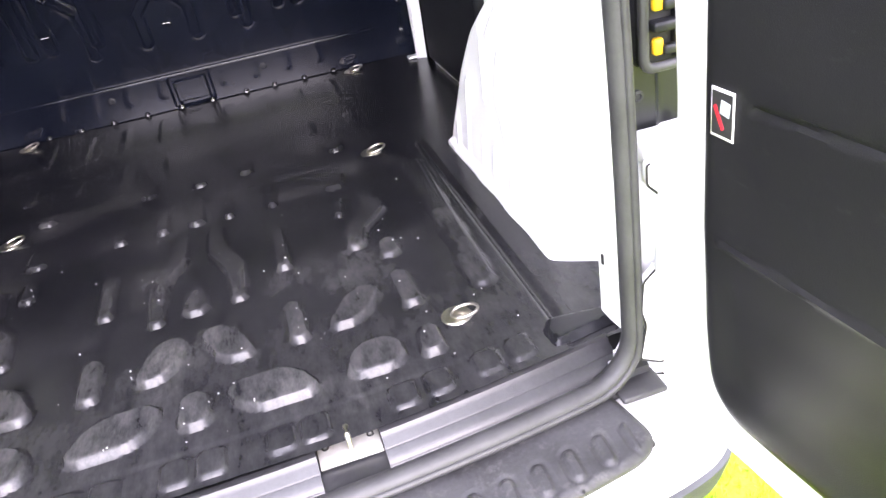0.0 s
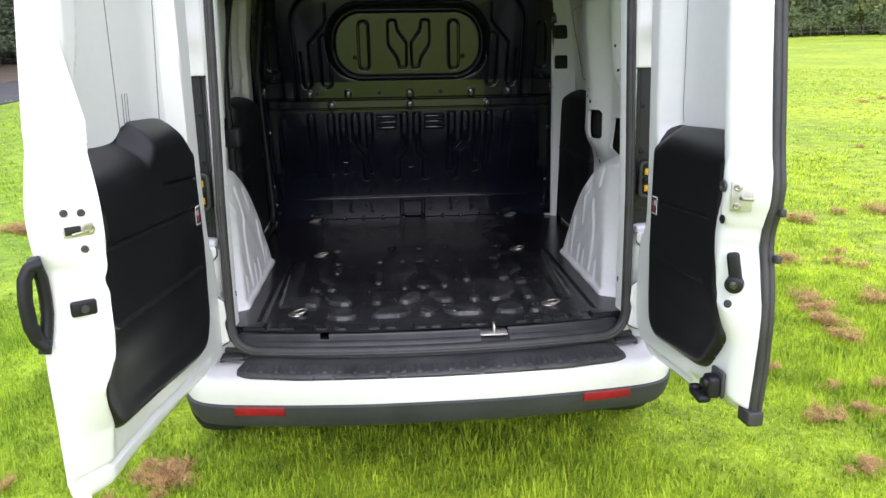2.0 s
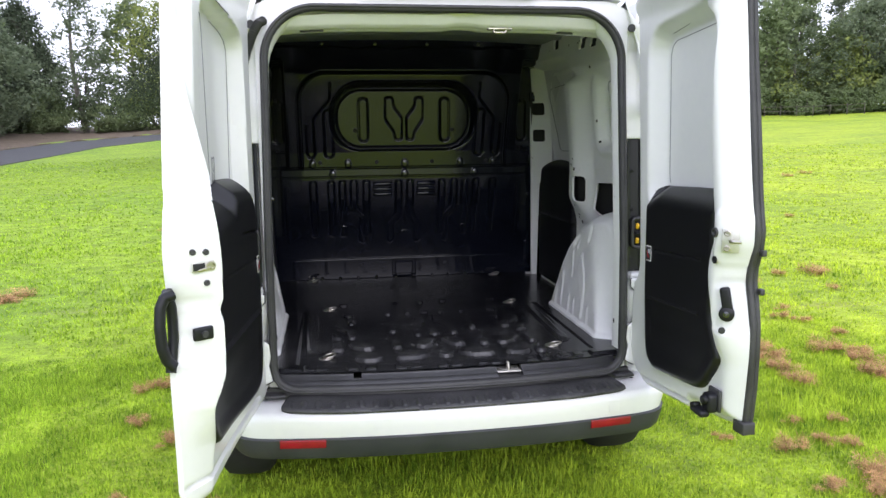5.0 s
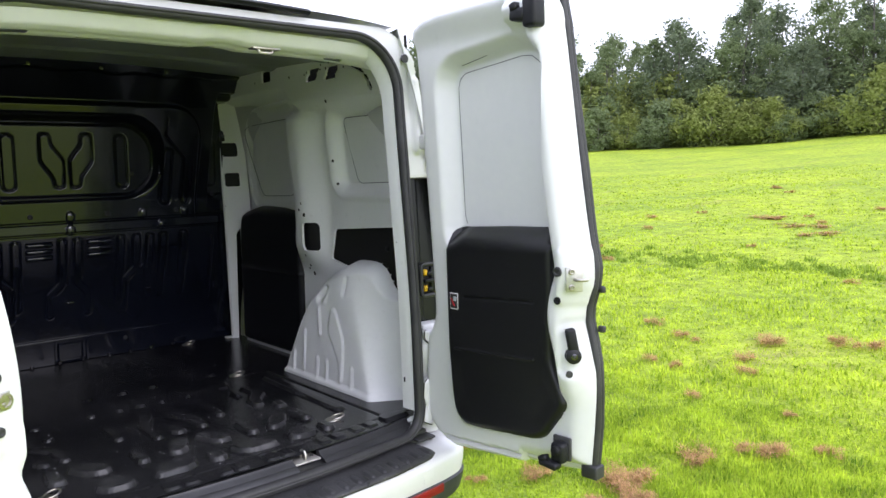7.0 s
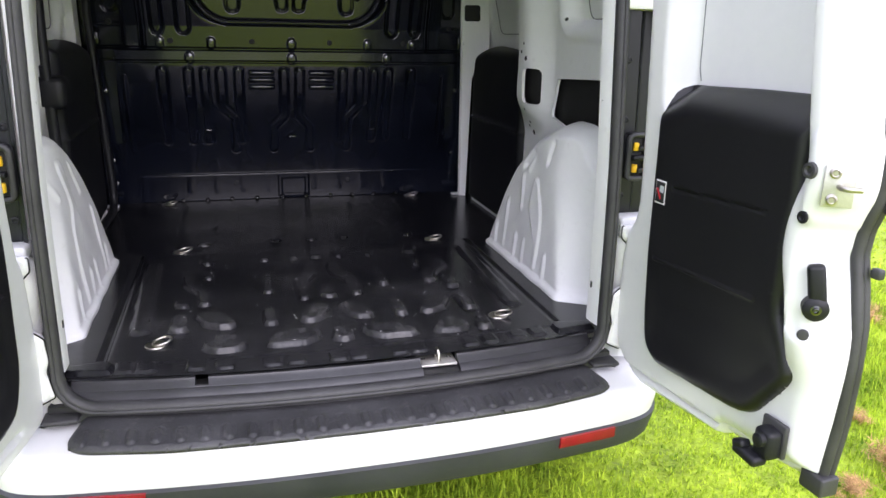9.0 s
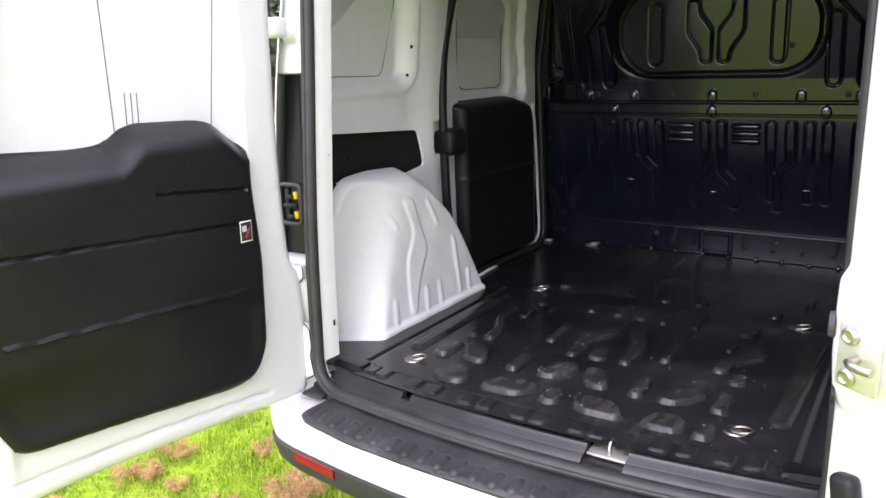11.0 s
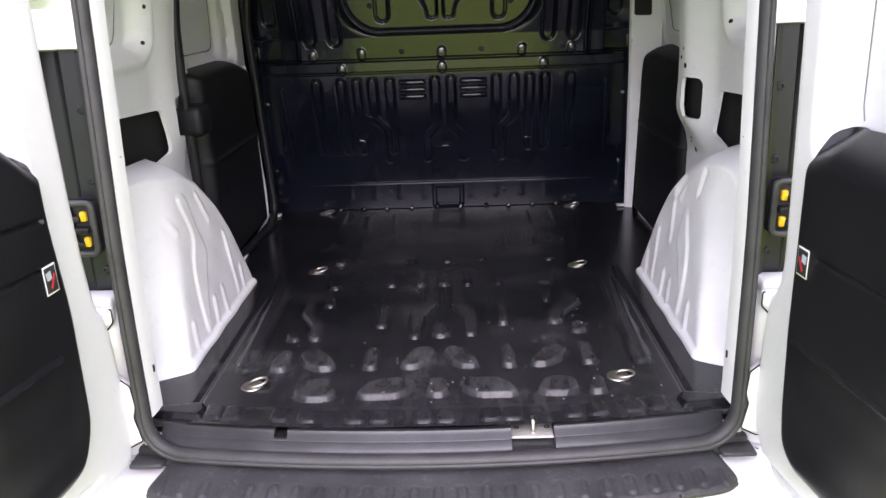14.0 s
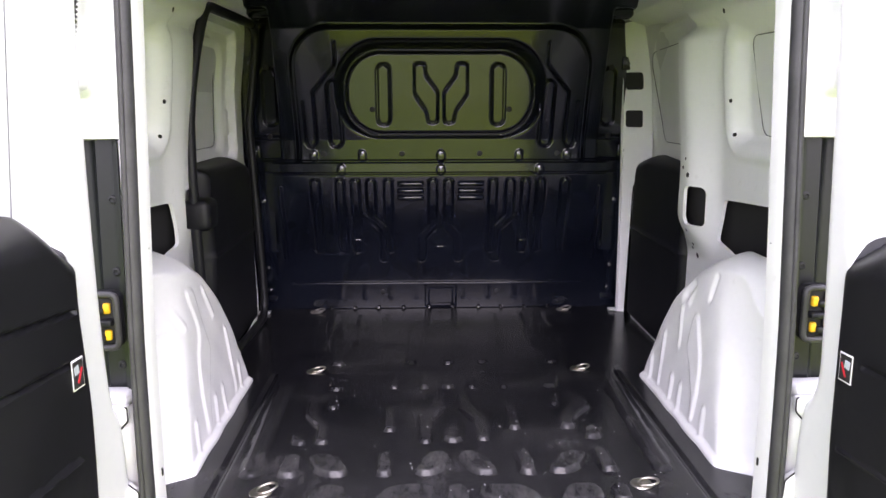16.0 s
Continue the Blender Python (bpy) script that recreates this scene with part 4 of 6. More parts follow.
def arch_x(y, z, side):
    """The wheel arch: a slanting rear face up to a soft crease, then the ribbed inner face."""
    s = poly_d(y, z, ARCH[side])
    lean = 0.622 + 0.060 * np.clip((z - 0.57) / 0.45, 0, 1) ** 1.3
    over = np.sin(0.5 * np.pi * np.clip(s / (0.026 + 0.030 * smooth((z - 0.75) / 0.25)), 0, 1)) ** 0.75
    crease = np.interp(z, [0.57, 0.61, 0.75, 0.86, 1.02], [0.300, 0.325, 0.372, 0.430, 0.500])
    back = (y - 0.232) / (crease - 0.232)
    back = 0.24 + 0.76 * (1 - np.logaddexp(0, (1 - back) * 16) / 16)
    k = np.minimum(over, back)
    x = 0.776 - (0.776 - lean) * k
    face = smooth((k - 0.85) / 0.12)
    x = x - 0.0050 * face * smooth(poly_d(y, z, WIDE_RIB[side]) / 0.010)
    for pts in RIBS[side]:
        x = x - 0.0045 * face * smooth(line_d(y, z, pts, 0.014) / 0.010)
    for cy in NUBS[side]:
        x = x - 0.0045 * face * smooth(line_d(y, z, [(cy, 0.60), (cy, 0.658)], 0.016) / 0.010)
    x = x + 0.010 * smooth(line_d(y, z, [(0.655, 0.930), (0.690, 0.895)], 0.030) / 0.03) * (side > 0) + 0.007 * smooth(line_d(y, z, [(0.52, 0.985), (0.53, 0.925)], 0.016) / 0.016) * (side > 0)
    x = x + 0.0016 * np.sin(37 * y + 9 * z) * np.sin(31 * z + 5 * y) * face
    return x - 0.012 * smooth((0.592 - z) / 0.008)


def pillar_at(u, z):
    """The front post's rear face: u from its inner flange outwards."""
    x0 = np.interp(z, [0.57, 1.2, 1.52, 1.70, 1.80], [0.733, 0.728, 0.719, 0.684, 0.670])
    wide = np.interp(z, [0.57, 1.10, 1.20, 1.60, 1.72], [0.030, 0.045, 0.105, 0.105, 0.10])
    k = u * wide
    return x0 + k, 1.685 - 0.80 * k - 0.012 * smooth(1 - np.abs(k - 0.004) / 0.006), z


DOORWAY = soft([(0.905, 0.56), (0.862, 0.90), (0.858, 1.20), (0.866, 1.42), (0.900, 1.60), (0.935, 1.685), (0.990, 1.704), (1.55, 1.710), (1.62, 1.68), (1.70, 1.3), (1.70, 0.56)], 0.04)


def doorway_x(y, z):
    """Where the sliding door's seal runs on the inner side."""
    near = np.interp(z, [0.58, 1.20, 1.35, 1.50, 1.70], [0.735, 0.745, 0.745, 0.733, 0.702])
    far = np.interp(z, [0.58, 0.90, 1.20, 1.35, 1.50, 1.70], [0.717, 0.714, 0.738, 0.745, 0.722, 0.698])
    return near + (far - near) * smooth((y - 0.95) / 0.6)


def slider_x(y, z):
    """The sliding door's inner face with its recessed window field."""
    w = box_d(y + 0.10 * (z - 1.45), z, 1.27, 1.435, 0.185, 0.170, 0.05)
    rim = box_d(y + 0.10 * (z - 1.45), z, 1.27, 1.450, 0.285, 0.235, 0.05)
    x = 0.775 - 0.030 * smooth((z - 1.40) / 0.35)
    x = x + 0.030 * smooth(rim / 0.022) + 0.022 * smooth((w + 0.03) / 0.03)
    return x + 0.006 * smooth(box_d(y, z, 1.20, 1.655, 0.10, 0.014, 0.008) / 0.008) - 0.006 * smooth(box_d(y, z, 1.53, 1.36, 0.03, 0.05, 0.01) / 0.01)


# flat dark discs that paint the shade of small holes
hole_me = lathe("hole", [(0.006, 0), (0.0055, 0.0005), (0.002, 0.0003)], 12)
hole_me.materials.append(shade_black)
for side, name in ((-1, "side_wall"), (1, "side_wall")):
    out = 0.065 if side > 0 else 0.0
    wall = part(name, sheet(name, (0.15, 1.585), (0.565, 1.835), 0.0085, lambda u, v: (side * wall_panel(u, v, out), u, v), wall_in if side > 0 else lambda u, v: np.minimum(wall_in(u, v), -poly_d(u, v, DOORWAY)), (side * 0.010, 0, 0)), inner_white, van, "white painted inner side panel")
    # added near-black sheet behind the cut-outs, in place of their shade
    part("wall_cutout_shade", sheet("wall_cutout_shade", (0.16, 1.58 if side > 0 else 0.86), (0.56, 1.83), 0.02, lambda u, v: (side * (wall_panel(u, v, out) + 0.030), u, v)), shade_black, wall)
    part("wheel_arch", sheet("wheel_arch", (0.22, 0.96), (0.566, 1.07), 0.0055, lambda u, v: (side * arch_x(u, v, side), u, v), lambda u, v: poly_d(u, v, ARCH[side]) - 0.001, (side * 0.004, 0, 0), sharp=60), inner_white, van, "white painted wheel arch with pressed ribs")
    o = soft([(0.985, 0.57), (0.975, 1.0), (0.965, 1.21), (0.975, 1.242), (1.42, 1.245), (1.560, 1.215), (1.585, 1.10), (1.60, 0.57)], 0.045)

    def trim_x(u, v):
        return 0.850 - (0.102 if side > 0 else 0.122) * np.sqrt(np.clip(1 - (1 - np.clip(poly_d(u, v, o) / 0.040, 0, 1)) ** 2, 0, 1)) - 0.006 * smooth(1 - np.abs(v - 0.95) / 0.01)
    part("lower_trim", sheet("lower_trim", (0.88, 1.60), (0.566, 1.26), 0.008, lambda u, v: (side * trim_x(u, v), u, v), lambda u, v: poly_d(u, v, o), (side * 0.004, 0, 0)), plastic, wall, "black plastic lower door trim")
    if side > 0:
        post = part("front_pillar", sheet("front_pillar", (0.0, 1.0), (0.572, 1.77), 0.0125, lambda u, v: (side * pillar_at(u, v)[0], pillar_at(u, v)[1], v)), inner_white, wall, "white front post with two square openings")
        for cz in (1.512, 1.366):
            # dark patch just before the post paints the opening's inner shade
            part("opening", sheet("opening", (0.0, 1.0), (cz - 0.05, cz + 0.05), 0.005, lambda u, v: (pillar_at(u, v)[0], pillar_at(u, v)[1] - 0.003, v),
                                  lambda u, v: box_d(u * 0.105, v, 0.044, cz, 0.0275, 0.033, 0.009), (0, 0.004, 0)), shade_black, post)
    else:
        part("front_pillar", tube("front_pillar", [(-0.700, 1.0, 0.577), (-0.722, 1.25, 0.578), (-0.738, 1.55, 0.582), (-0.746, 1.62, 0.592), (-0.750, 1.650, 0.62), (-0.752, 1.658, 0.68), (-0.757, 1.655, 0.8), (-0.765, 1.640, 1.10), (-0.772, 1.630, 1.20)], 0.007, 8), inner_white, wall)
    part("pillar_foot", solid("pillar_foot", 0.06, 0.03, 0.008, 0.003, (side * 0.735, 1.690, 0.578)), inner_white, wall)
    if side < 0:
        part("latch_box", solid("latch_box", 0.085, 0.110, 0.092, 0.022, (-0.735, 0.895, 1.104), seg=4), plastic, wall, "black door latch cover")
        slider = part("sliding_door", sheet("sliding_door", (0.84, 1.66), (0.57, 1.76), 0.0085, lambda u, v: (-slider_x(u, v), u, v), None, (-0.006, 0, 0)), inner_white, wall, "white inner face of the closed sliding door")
        line = soft([(1.44, 1.275), (1.425, 1.595), (1.075, 1.600), (1.10, 1.275)], 0.05)
        part("panel_gap", tube("panel_gap", [(-float(slider_x(np.array(y), np.array(z))) + 0.0008, y, z) for y, z in line], 0.0022, 6, True), joint, slider)
        loop = soft([(0.905, 0.60), (0.862, 0.90), (0.858, 1.20), (0.866, 1.42), (0.900, 1.60), (0.935, 1.690), (0.985, 1.706), (1.57, 1.712), (1.618, 1.680), (1.625, 1.3), (1.625, 0.62), (1.58, 0.582), (0.95, 0.582)], 0.05)
        part("sliding_door_seal", tube("sliding_door_seal", [(-float(doorway_x(np.array(y), np.array(z))) + 0.004, y, z) for y, z in loop], 0.0155, 10, True), plastic, wall, "black rubber side door seal")
    for y, z, r in ((0.905, 1.0, 0.006), (0.925, 0.985, 0.005), (0.90, 0.965, 0.009), (0.64, 1.655, 0.007), (0.70, 1.43, 0.006), (0.69, 1.34, 0.006), (0.905, 1.235, 0.006), (0.885, 1.262, 0.005), (0.90, 1.045, 0.005), (0.50, 1.765, 0.004), (0.62, 1.775, 0.005), (0.76, 1.775, 0.004), (0.90, 1.772, 0.005), (1.2, 1.78, 0.004), (0.78, 1.768, 0.004), (0.60, 1.795, 0.005), (0.655, 1.792, 0.004), (0.66, 1.775, 0.004), (0.87, 1.215, 0.008)):
        if side < 0 and y > 0.85 and z < 1.72:
            continue
        p = [side * float(wall_panel(np.array(y + a), np.array(z + b), out)) for a, b in ((0, 0), (0.004, 0), (0, 0.004))]
        way = Vector((0.004 * 0.004, -0.004 * (p[1] - p[0]) , -0.004 * (p[2] - p[0]))) * -side
        part("hole", hole_me, shade_black, wall, m=facing((p[0] - side * 0.0006, y, z), way.normalized()) @ Matrix.Scale(r / 0.006, 4))
    gaps = [soft([(0.60, 1.34), (0.665, 1.596), (0.27, 1.590), (0.27, 1.345)], 0.03)] + ([soft([(1.465, 1.285), (1.555, 1.617), (1.04, 1.622), (1.07, 1.29)], 0.06)] if side > 0 else [])
    for o in gaps:
        part("panel_gap", tube("panel_gap", [(side * (float(wall_panel(np.array(y), np.array(z), out)) - 0.0005), y, z) for y, z in o], 0.0016, 6, True), joint, wall)
    for y, z in ((0.36, 0.86), (0.375, 1.10)):
        part("plug", plug_me, plastic, wall, m=facing((side * (float(wall_panel(np.array(y), np.array(z), out)) - 0.002), y, z), (-side, 0, 0)))

roof_lining = part("roof_lining", sheet("roof_lining", (-0.70, 0.70), (0.20, 1.60), 0.012, lambda u, v: (u, v, 1.802 + 0.042 * smooth(v / 1.2) - 0.018 * (u / 0.68) ** 2 - 0.010 * smooth(1.6 - np.abs(v - 0.62) / 0.03) - 0.010 * smooth(1.6 - np.abs(v - 1.05) / 0.03)), None, (0, 0, 0.006)), roof_grey, van, "bare grey primed roof panel")


def rail_z(x, y):
    z = np.interp(y, [0.085, 0.115, 0.135, 0.215, 0.245, 0.285], [1.775, 1.745, 1.737, 1.734, 1.752, 1.812])
    return z - 0.020 * (x / 0.60) ** 4 + 0.006 * smooth(1.5 - np.abs(x - 0.06) / 0.05) - 0.004 * smooth(1.5 - np.abs(y - 0.175) / 0.012)


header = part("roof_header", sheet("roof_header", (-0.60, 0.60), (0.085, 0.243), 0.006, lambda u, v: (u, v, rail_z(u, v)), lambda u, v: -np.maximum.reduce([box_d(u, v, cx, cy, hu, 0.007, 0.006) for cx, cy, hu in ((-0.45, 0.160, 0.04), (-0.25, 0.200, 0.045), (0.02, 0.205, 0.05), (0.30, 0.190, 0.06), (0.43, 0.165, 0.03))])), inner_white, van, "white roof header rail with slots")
# added dark plate above the slots, standing in for shade
part("header_slot_shade", solid("header_slot_shade", 1.1, 0.11, 0.004, 0, (0, 0.185, 1.768)), shade_black, header)
part("roof_striker", tube("roof_striker", [(0.168, 0.135, 1.742), (0.168, 0.132, 1.728), (0.173, 0.132, 1.724), (0.205, 0.132, 1.724), (0.210, 0.132, 1.728), (0.210, 0.135, 1.742)], 0.0045, 8), zinc, header, "zinc roof lock striker")
part("striker_plate", solid("striker_plate", 0.085, 0.030, 0.006, 0.002, (0.189, 0.138, 1.736)), zinc, header)
for x in (-0.42, -0.16, 0.10, 0.36):
    part("roof_clip", solid("roof_clip", 0.09, 0.03, 0.010, 0.003, (x, 1.385, 1.834)), shade_black, roof_lining)
    part("bolt", bolt_me, bolt_steel, partition, m=facing(on_partition(x, 1.826), (0, -1, 0)))


# outer shell
SIDE = [(0.075, 0.42), (0.40, 0.34), (3.95, 0.30), (4.12, 0.45), (4.16, 0.75), (4.02, 0.97), (3.30, 1.16), (2.62, 1.75), (2.35, 1.835), (1.2, 1.855), (0.07, 1.825)]


def shell_x(y, z):
    x = 0.700 + 0.163 * (1 - np.clip(1 - y / 0.28, 0, 1) ** 2.0)
    x = x - 0.10 * smooth((y - 3.2) / 1.0)
    return x - (0.20 - 0.10 * smooth((y - 0.25) / 0.4)) * np.clip((z - 1.05) / 0.80, 0, 1) ** 1.8 * np.clip(x - 0.48, 0, 1) / 0.36 - 0.03 * smooth((0.6 - z) / 0.3)


def shell_in(y, z):
    s = poly_d(y, z, SIDE)
    for cy in (0.62, 3.37):
        s = np.minimum(s, np.hypot(y - cy, z - 0.33) - 0.37)
    return s


def lamp_in(y, z):
    return poly_d(y, z, rounded([(0.085, 0.90), (0.17, 0.93), (0.26, 1.08), (0.27, 1.30), (0.20, 1.415), (0.085, 1.43)], 2))


for side in (-1, 1):
    skin = part("side_panel", sheet("side_panel", (0.06, 4.17), (0.29, 1.87), 0.035, lambda u, v: (side * shell_x(u, v), u, v), shell_in, (-side * 0.006, 0, 0)), white, van, "white painted outer side")
    lamp = part("tail_lamp", sheet("tail_lamp", (0.07, 0.29), (0.89, 1.44), 0.006, lambda u, v: (side * (shell_x(u, v) + 0.003 + 0.016 * smooth(lamp_in(u, v) / 0.03)), u, v), lamp_in, (-side * 0.004, 0, 0)), lamp_red, van, "red tail lamp with round clear lens")

    def lens_in(y, z):
        return 0.068 - np.hypot((y - 0.165) * 1.1, z - 1.145)
    part("reverse_lens", sheet("reverse_lens", (0.08, 0.26), (1.06, 1.23), 0.005, lambda u, v: (side * (shell_x(u, v) + 0.021 + 0.010 * smooth(lens_in(u, v) / 0.05)), u, v), lens_in), clear_lens, lamp, "clear round reversing lens")
    wheel = part("wheel", lathe("wheel", [(0.19, -0.09), (0.215, -0.095), (0.285, -0.098), (0.308, -0.078), (0.315, -0.04), (0.316, 0.04), (0.308, 0.078), (0.285, 0.098), (0.215, 0.095), (0.19, 0.09)], 48, (side * 0.765, 0.62, 0.315), "x"), tyre_rubber, van, "black tyre on the grass")
    part("rim", lathe("rim", [(0.02, -0.06), (0.15, -0.05), (0.19, -0.085), (0.195, 0.085), (0.15, 0.04), (0.06, 0.06), (0.02, 0.06)], 36, (side * 0.765, 0.62, 0.315), "x"), steel_rim, wheel)
    front_wheel = part("wheel", lathe("front_wheel", [(0.19, -0.09), (0.285, -0.098), (0.315, -0.04), (0.316, 0.04), (0.285, 0.098), (0.19, 0.09)], 36, (side * 0.755, 3.37, 0.315), "x"), tyre_rubber, van)
    mirror = part("wing_mirror", solid("wing_mirror", 0.17, 0.10, 0.20, 0.045, (side * 0.985, 2.55, 1.27), seg=4), plastic, van, "black wing mirror")
    part("mirror_arm", solid("mirror_arm", 0.10, 0.05, 0.06, 0.015, (side * 0.88, 2.56, 1.19)), plastic, mirror)

top_line = [(0.068, 1.822), (0.12, 1.838), (1.2, 1.857), (2.35, 1.836), (2.62, 1.752), (3.30, 1.162), (4.02, 0.972), (4.155, 0.76), (4.115, 0.46), (3.95, 0.31)]
tv, tf = [], []
for i, (y, z) in enumerate(top_line):
    hw = float(shell_x(np.array(y), np.array(z))) + 0.002
    for k in range(17):
        s = -1 + k / 8
        tv.append((s * hw, y - (0.03 * (1 - s * s) if y > 3.9 else 0), z + (0.022 * (1 - s ** 4) if y < 3.9 else 0)))
tf = [[i * 17 + k, i * 17 + k + 1, (i + 1) * 17 + k + 1, (i + 1) * 17 + k] for i in range(len(top_line) - 1) for k in range(16)]
part("roof", raw_mesh("roof", tv, tf, 30), white, van, "white painted roof")
# plain sheet whose near-black colour carries the shade under the van
part("underbody", sheet("underbody", (-0.62, 0.62), (0.10, 3.9), 0.1, lambda u, v: (u, v, 0.40 + 0 * u), None, (0, 0, 0.02)), shade_black, van)
part("roof_edge_trim", tube("roof_edge_trim", [(x, 0.068 - 0.006 * (1 - (x / 0.3) ** 2), 1.842 - 0.02 * (x / 0.6) ** 2) for x in np.linspace(-0.295, 0.295, 25)], 0.009, 8, flat=1.6), plastic, van, "black roof edge trim")


# ---- rear doors ----
class Leaf:
    """The plane of an open door: u from its hinge, n towards the van's middle, z up."""

    def __init__(self, side, degrees, x0):
        self.side, self.a, self.x0 = side, radians(degrees), x0
        self.n = (-side * math.cos(self.a), -math.sin(self.a), 0.0)
        self.d = (side * math.sin(self.a), -math.cos(self.a), 0.0)

    def at(self, u, n, z):
        return (self.side * (self.x0 + np.sin(self.a) * u - np.cos(self.a) * n), -0.03 - np.cos(self.a) * u - np.sin(self.a) * n, z)

    def turn(self):
        """Box axes: x along the door, y to its back, z up."""
        return Matrix((self.d, tuple(-c for c in self.n), (0, 0, 1))).transposed()

    def block(self, name, u, n, z, su, sn, sz, bevel, seg=2, tip=0):
        t = self.turn() @ Matrix.Rotation(radians(tip), 3, "Y")
        return solid(name, su, sn, sz, bevel, tuple(float(c) for c in self.at(u, n, z)), t, seg)

    def put(self, u, n, z):
        return facing([float(c) for c in self.at(u, n, z)], self.n)

    def bar(self, name, pts, r, seg=8, **more):
        return tube(name, [tuple(float(c) for c in self.at(*p)) for p in pts], r, seg, **more)


def warning_sticker(leaf, door, u, n, z):
    s = part("sticker", leaf.block("sticker", u, n, z, 0.033, 0.001, 0.050, 0.0002), paper, door, "small white warning sticker with red mark")
    part("print", leaf.block("print", u, n + 0.0008, z, 0.029, 0.0006, 0.044, 0), ink_black, s)
    part("print", leaf.block("print", u - 0.004, n + 0.0014, z - 0.004, 0.0045, 0.0006, 0.026, 0, tip=-30), ink_red, s)
    part("print", leaf.block("print", u + 0.005, n + 0.0014, z + 0.007, 0.013, 0.0006, 0.014, 0, tip=8), ink_grey, s)


def lower_edge_shape(u, z, o, leaf_top, depth, lines):
    """How far a door's trim panel stands off the door."""
    s = poly_d(u, z, o)
    k = np.clip(s / 0.022, 0, 1)
    n = depth * np.sqrt(np.clip(1 - (1 - k) ** 2, 0, 1))
    n = np.minimum(n, -0.050 + (depth + 0.050) * np.sin(0.5 * np.pi * np.clip((leaf_top(u) - z) / 0.070, 0, 1)) ** 0.9)
    n = n - 0.008 * smooth((0.86 - z) / 0.10) * smooth((z - 0.60) / 0.10) * smooth(s / 0.06)
    for (u0, z0, u1, z1), h in lines:
        n = n + h * smooth(line_d(u, z, [(u0, z0), (u1, z1)], 0.006) / 0.005)
    return n


def free_edge(s, width, top):
    """The box section along a door's free edge: a slope up from the edge, a flat, and a fall to the inner face."""
    return np.where(s < width, -0.045 + (top + 0.045) * np.sin(0.5 * np.pi * np.clip(s / width, 0, 1)), top * smooth((width + 0.042 - s) / 0.030))


# narrower door
R = Leaf(1, 4.0, 0.640)
R_OUT = rounded([(-0.048, 0.500), (0.30, 0.525), (0.575, 0.548), (0.578, 0.60), (0.590, 0.72), (0.590, 0.83), (0.575, 0.91), (0.556, 0.97), (0.562, 1.02), (0.592, 1.09), (0.570, 1.20), (0.548, 1.36), (0.520, 1.58), (0.500, 1.75), (0.480, 1.845), (0.30, 1.855), (-0.065, 1.840), (-0.045, 1.70), (-0.030, 1.45), (0.0, 1.0), (0.0, 0.90), (-0.048, 0.845)], 2)
R_WIN = soft([(0.107, 1.16), (0.082, 1.672), (0.370, 1.705), (0.440, 1.66), (0.450, 1.16)], 0.05)


def r_face(u, z):
    s, w = poly_d(u, z, R_OUT), poly_d(u, z, R_WIN)
    n = -0.028 * (1 - np.sqrt(np.clip(1 - (1 - np.clip(s / 0.028, 0, 1)) ** 2, 0, 1)))
    n = np.where(u > 0.35, free_edge(s, 0.062, 0.031 * (1 - smooth((0.84 - z) / 0.13))), n)
    n = n - 0.055 * smooth((w + 0.05) / 0.05) * smooth((0.47 - u) / 0.03)
    n = n + 0.008 * smooth(box_d(u, z, 0.545, 1.09, 0.045, 0.085, 0.03) / 0.02)
    n = n - 0.010 * smooth(box_d(u, z, 0.545, 0.90, 0.042, 0.085, 0.03) / 0.02)
    n = n - 0.014 * smooth(1 - np.abs(z - 0.535 - 0.05 * u) / 0.012) * (z < 0.60) * smooth(s / 0.02)
    return n + 0.03 * smooth((z - 1.74) / 0.10)


right_door = part("rear_door", sheet("rear_door", (-0.08, 0.60), (0.49, 1.86), 0.006, lambda u, v: R.at(u, r_face(u, v), v), lambda u, v: poly_d(u, v, R_OUT), tuple(-0.012 * c for c in R.n)), white, van, "white rear door standing open")
R_TRIM = soft([(0.078, 1.205), (0.300, 1.213), (0.482, 1.215), (0.484, 1.02), (0.480, 0.85), (0.520, 0.760), (0.525, 0.735), (0.450, 0.632), (0.410, 0.617), (0.150, 0.600), (0.105, 0.63), (0.092, 0.70), (0.082, 0.85)], 0.03)
part("door_trim", sheet("door_trim", (0.05, 0.54), (0.58, 1.23), 0.004, lambda u, v: R.at(u, np.maximum(np.minimum(r_face(u, v), 0.006) + 0.003 * smooth(poly_d(u, v, R_TRIM) / 0.012) + 0.001, 0.002 + lower_edge_shape(u, v, R_TRIM, lambda q: 1.213 - 0.03 * smooth((0.16 - q) / 0.1), 0.019, [((0.12, 0.838, 0.42, 0.850), 0.004), ((0.16, 1.000, 0.42, 1.012), -0.004)])), v),
                        lambda u, v: poly_d(u, v, R_TRIM), tuple(-0.004 * c for c in R.n)), trim_plastic, right_door, "black plastic door trim panel")
def gap_line(leaf, face, door, pts):
    """A thin dark joint line on a door's inner face."""
    q = [tuple(float(c) for c in leaf.at(u, float(face(np.array(u), np.array(z))) + 0.0004, z)) for u, z in pts]
    part("panel_gap", tube("panel_gap", q, 0.0013, 6), joint, door)


def dense(pts, n=60):
    t = np.linspace(0, len(pts) - 1, n)
    return [(float(np.interp(k, range(len(pts)), [p[0] for p in pts])), float(np.interp(k, range(len(pts)), [p[1] for p in pts]))) for k in t]


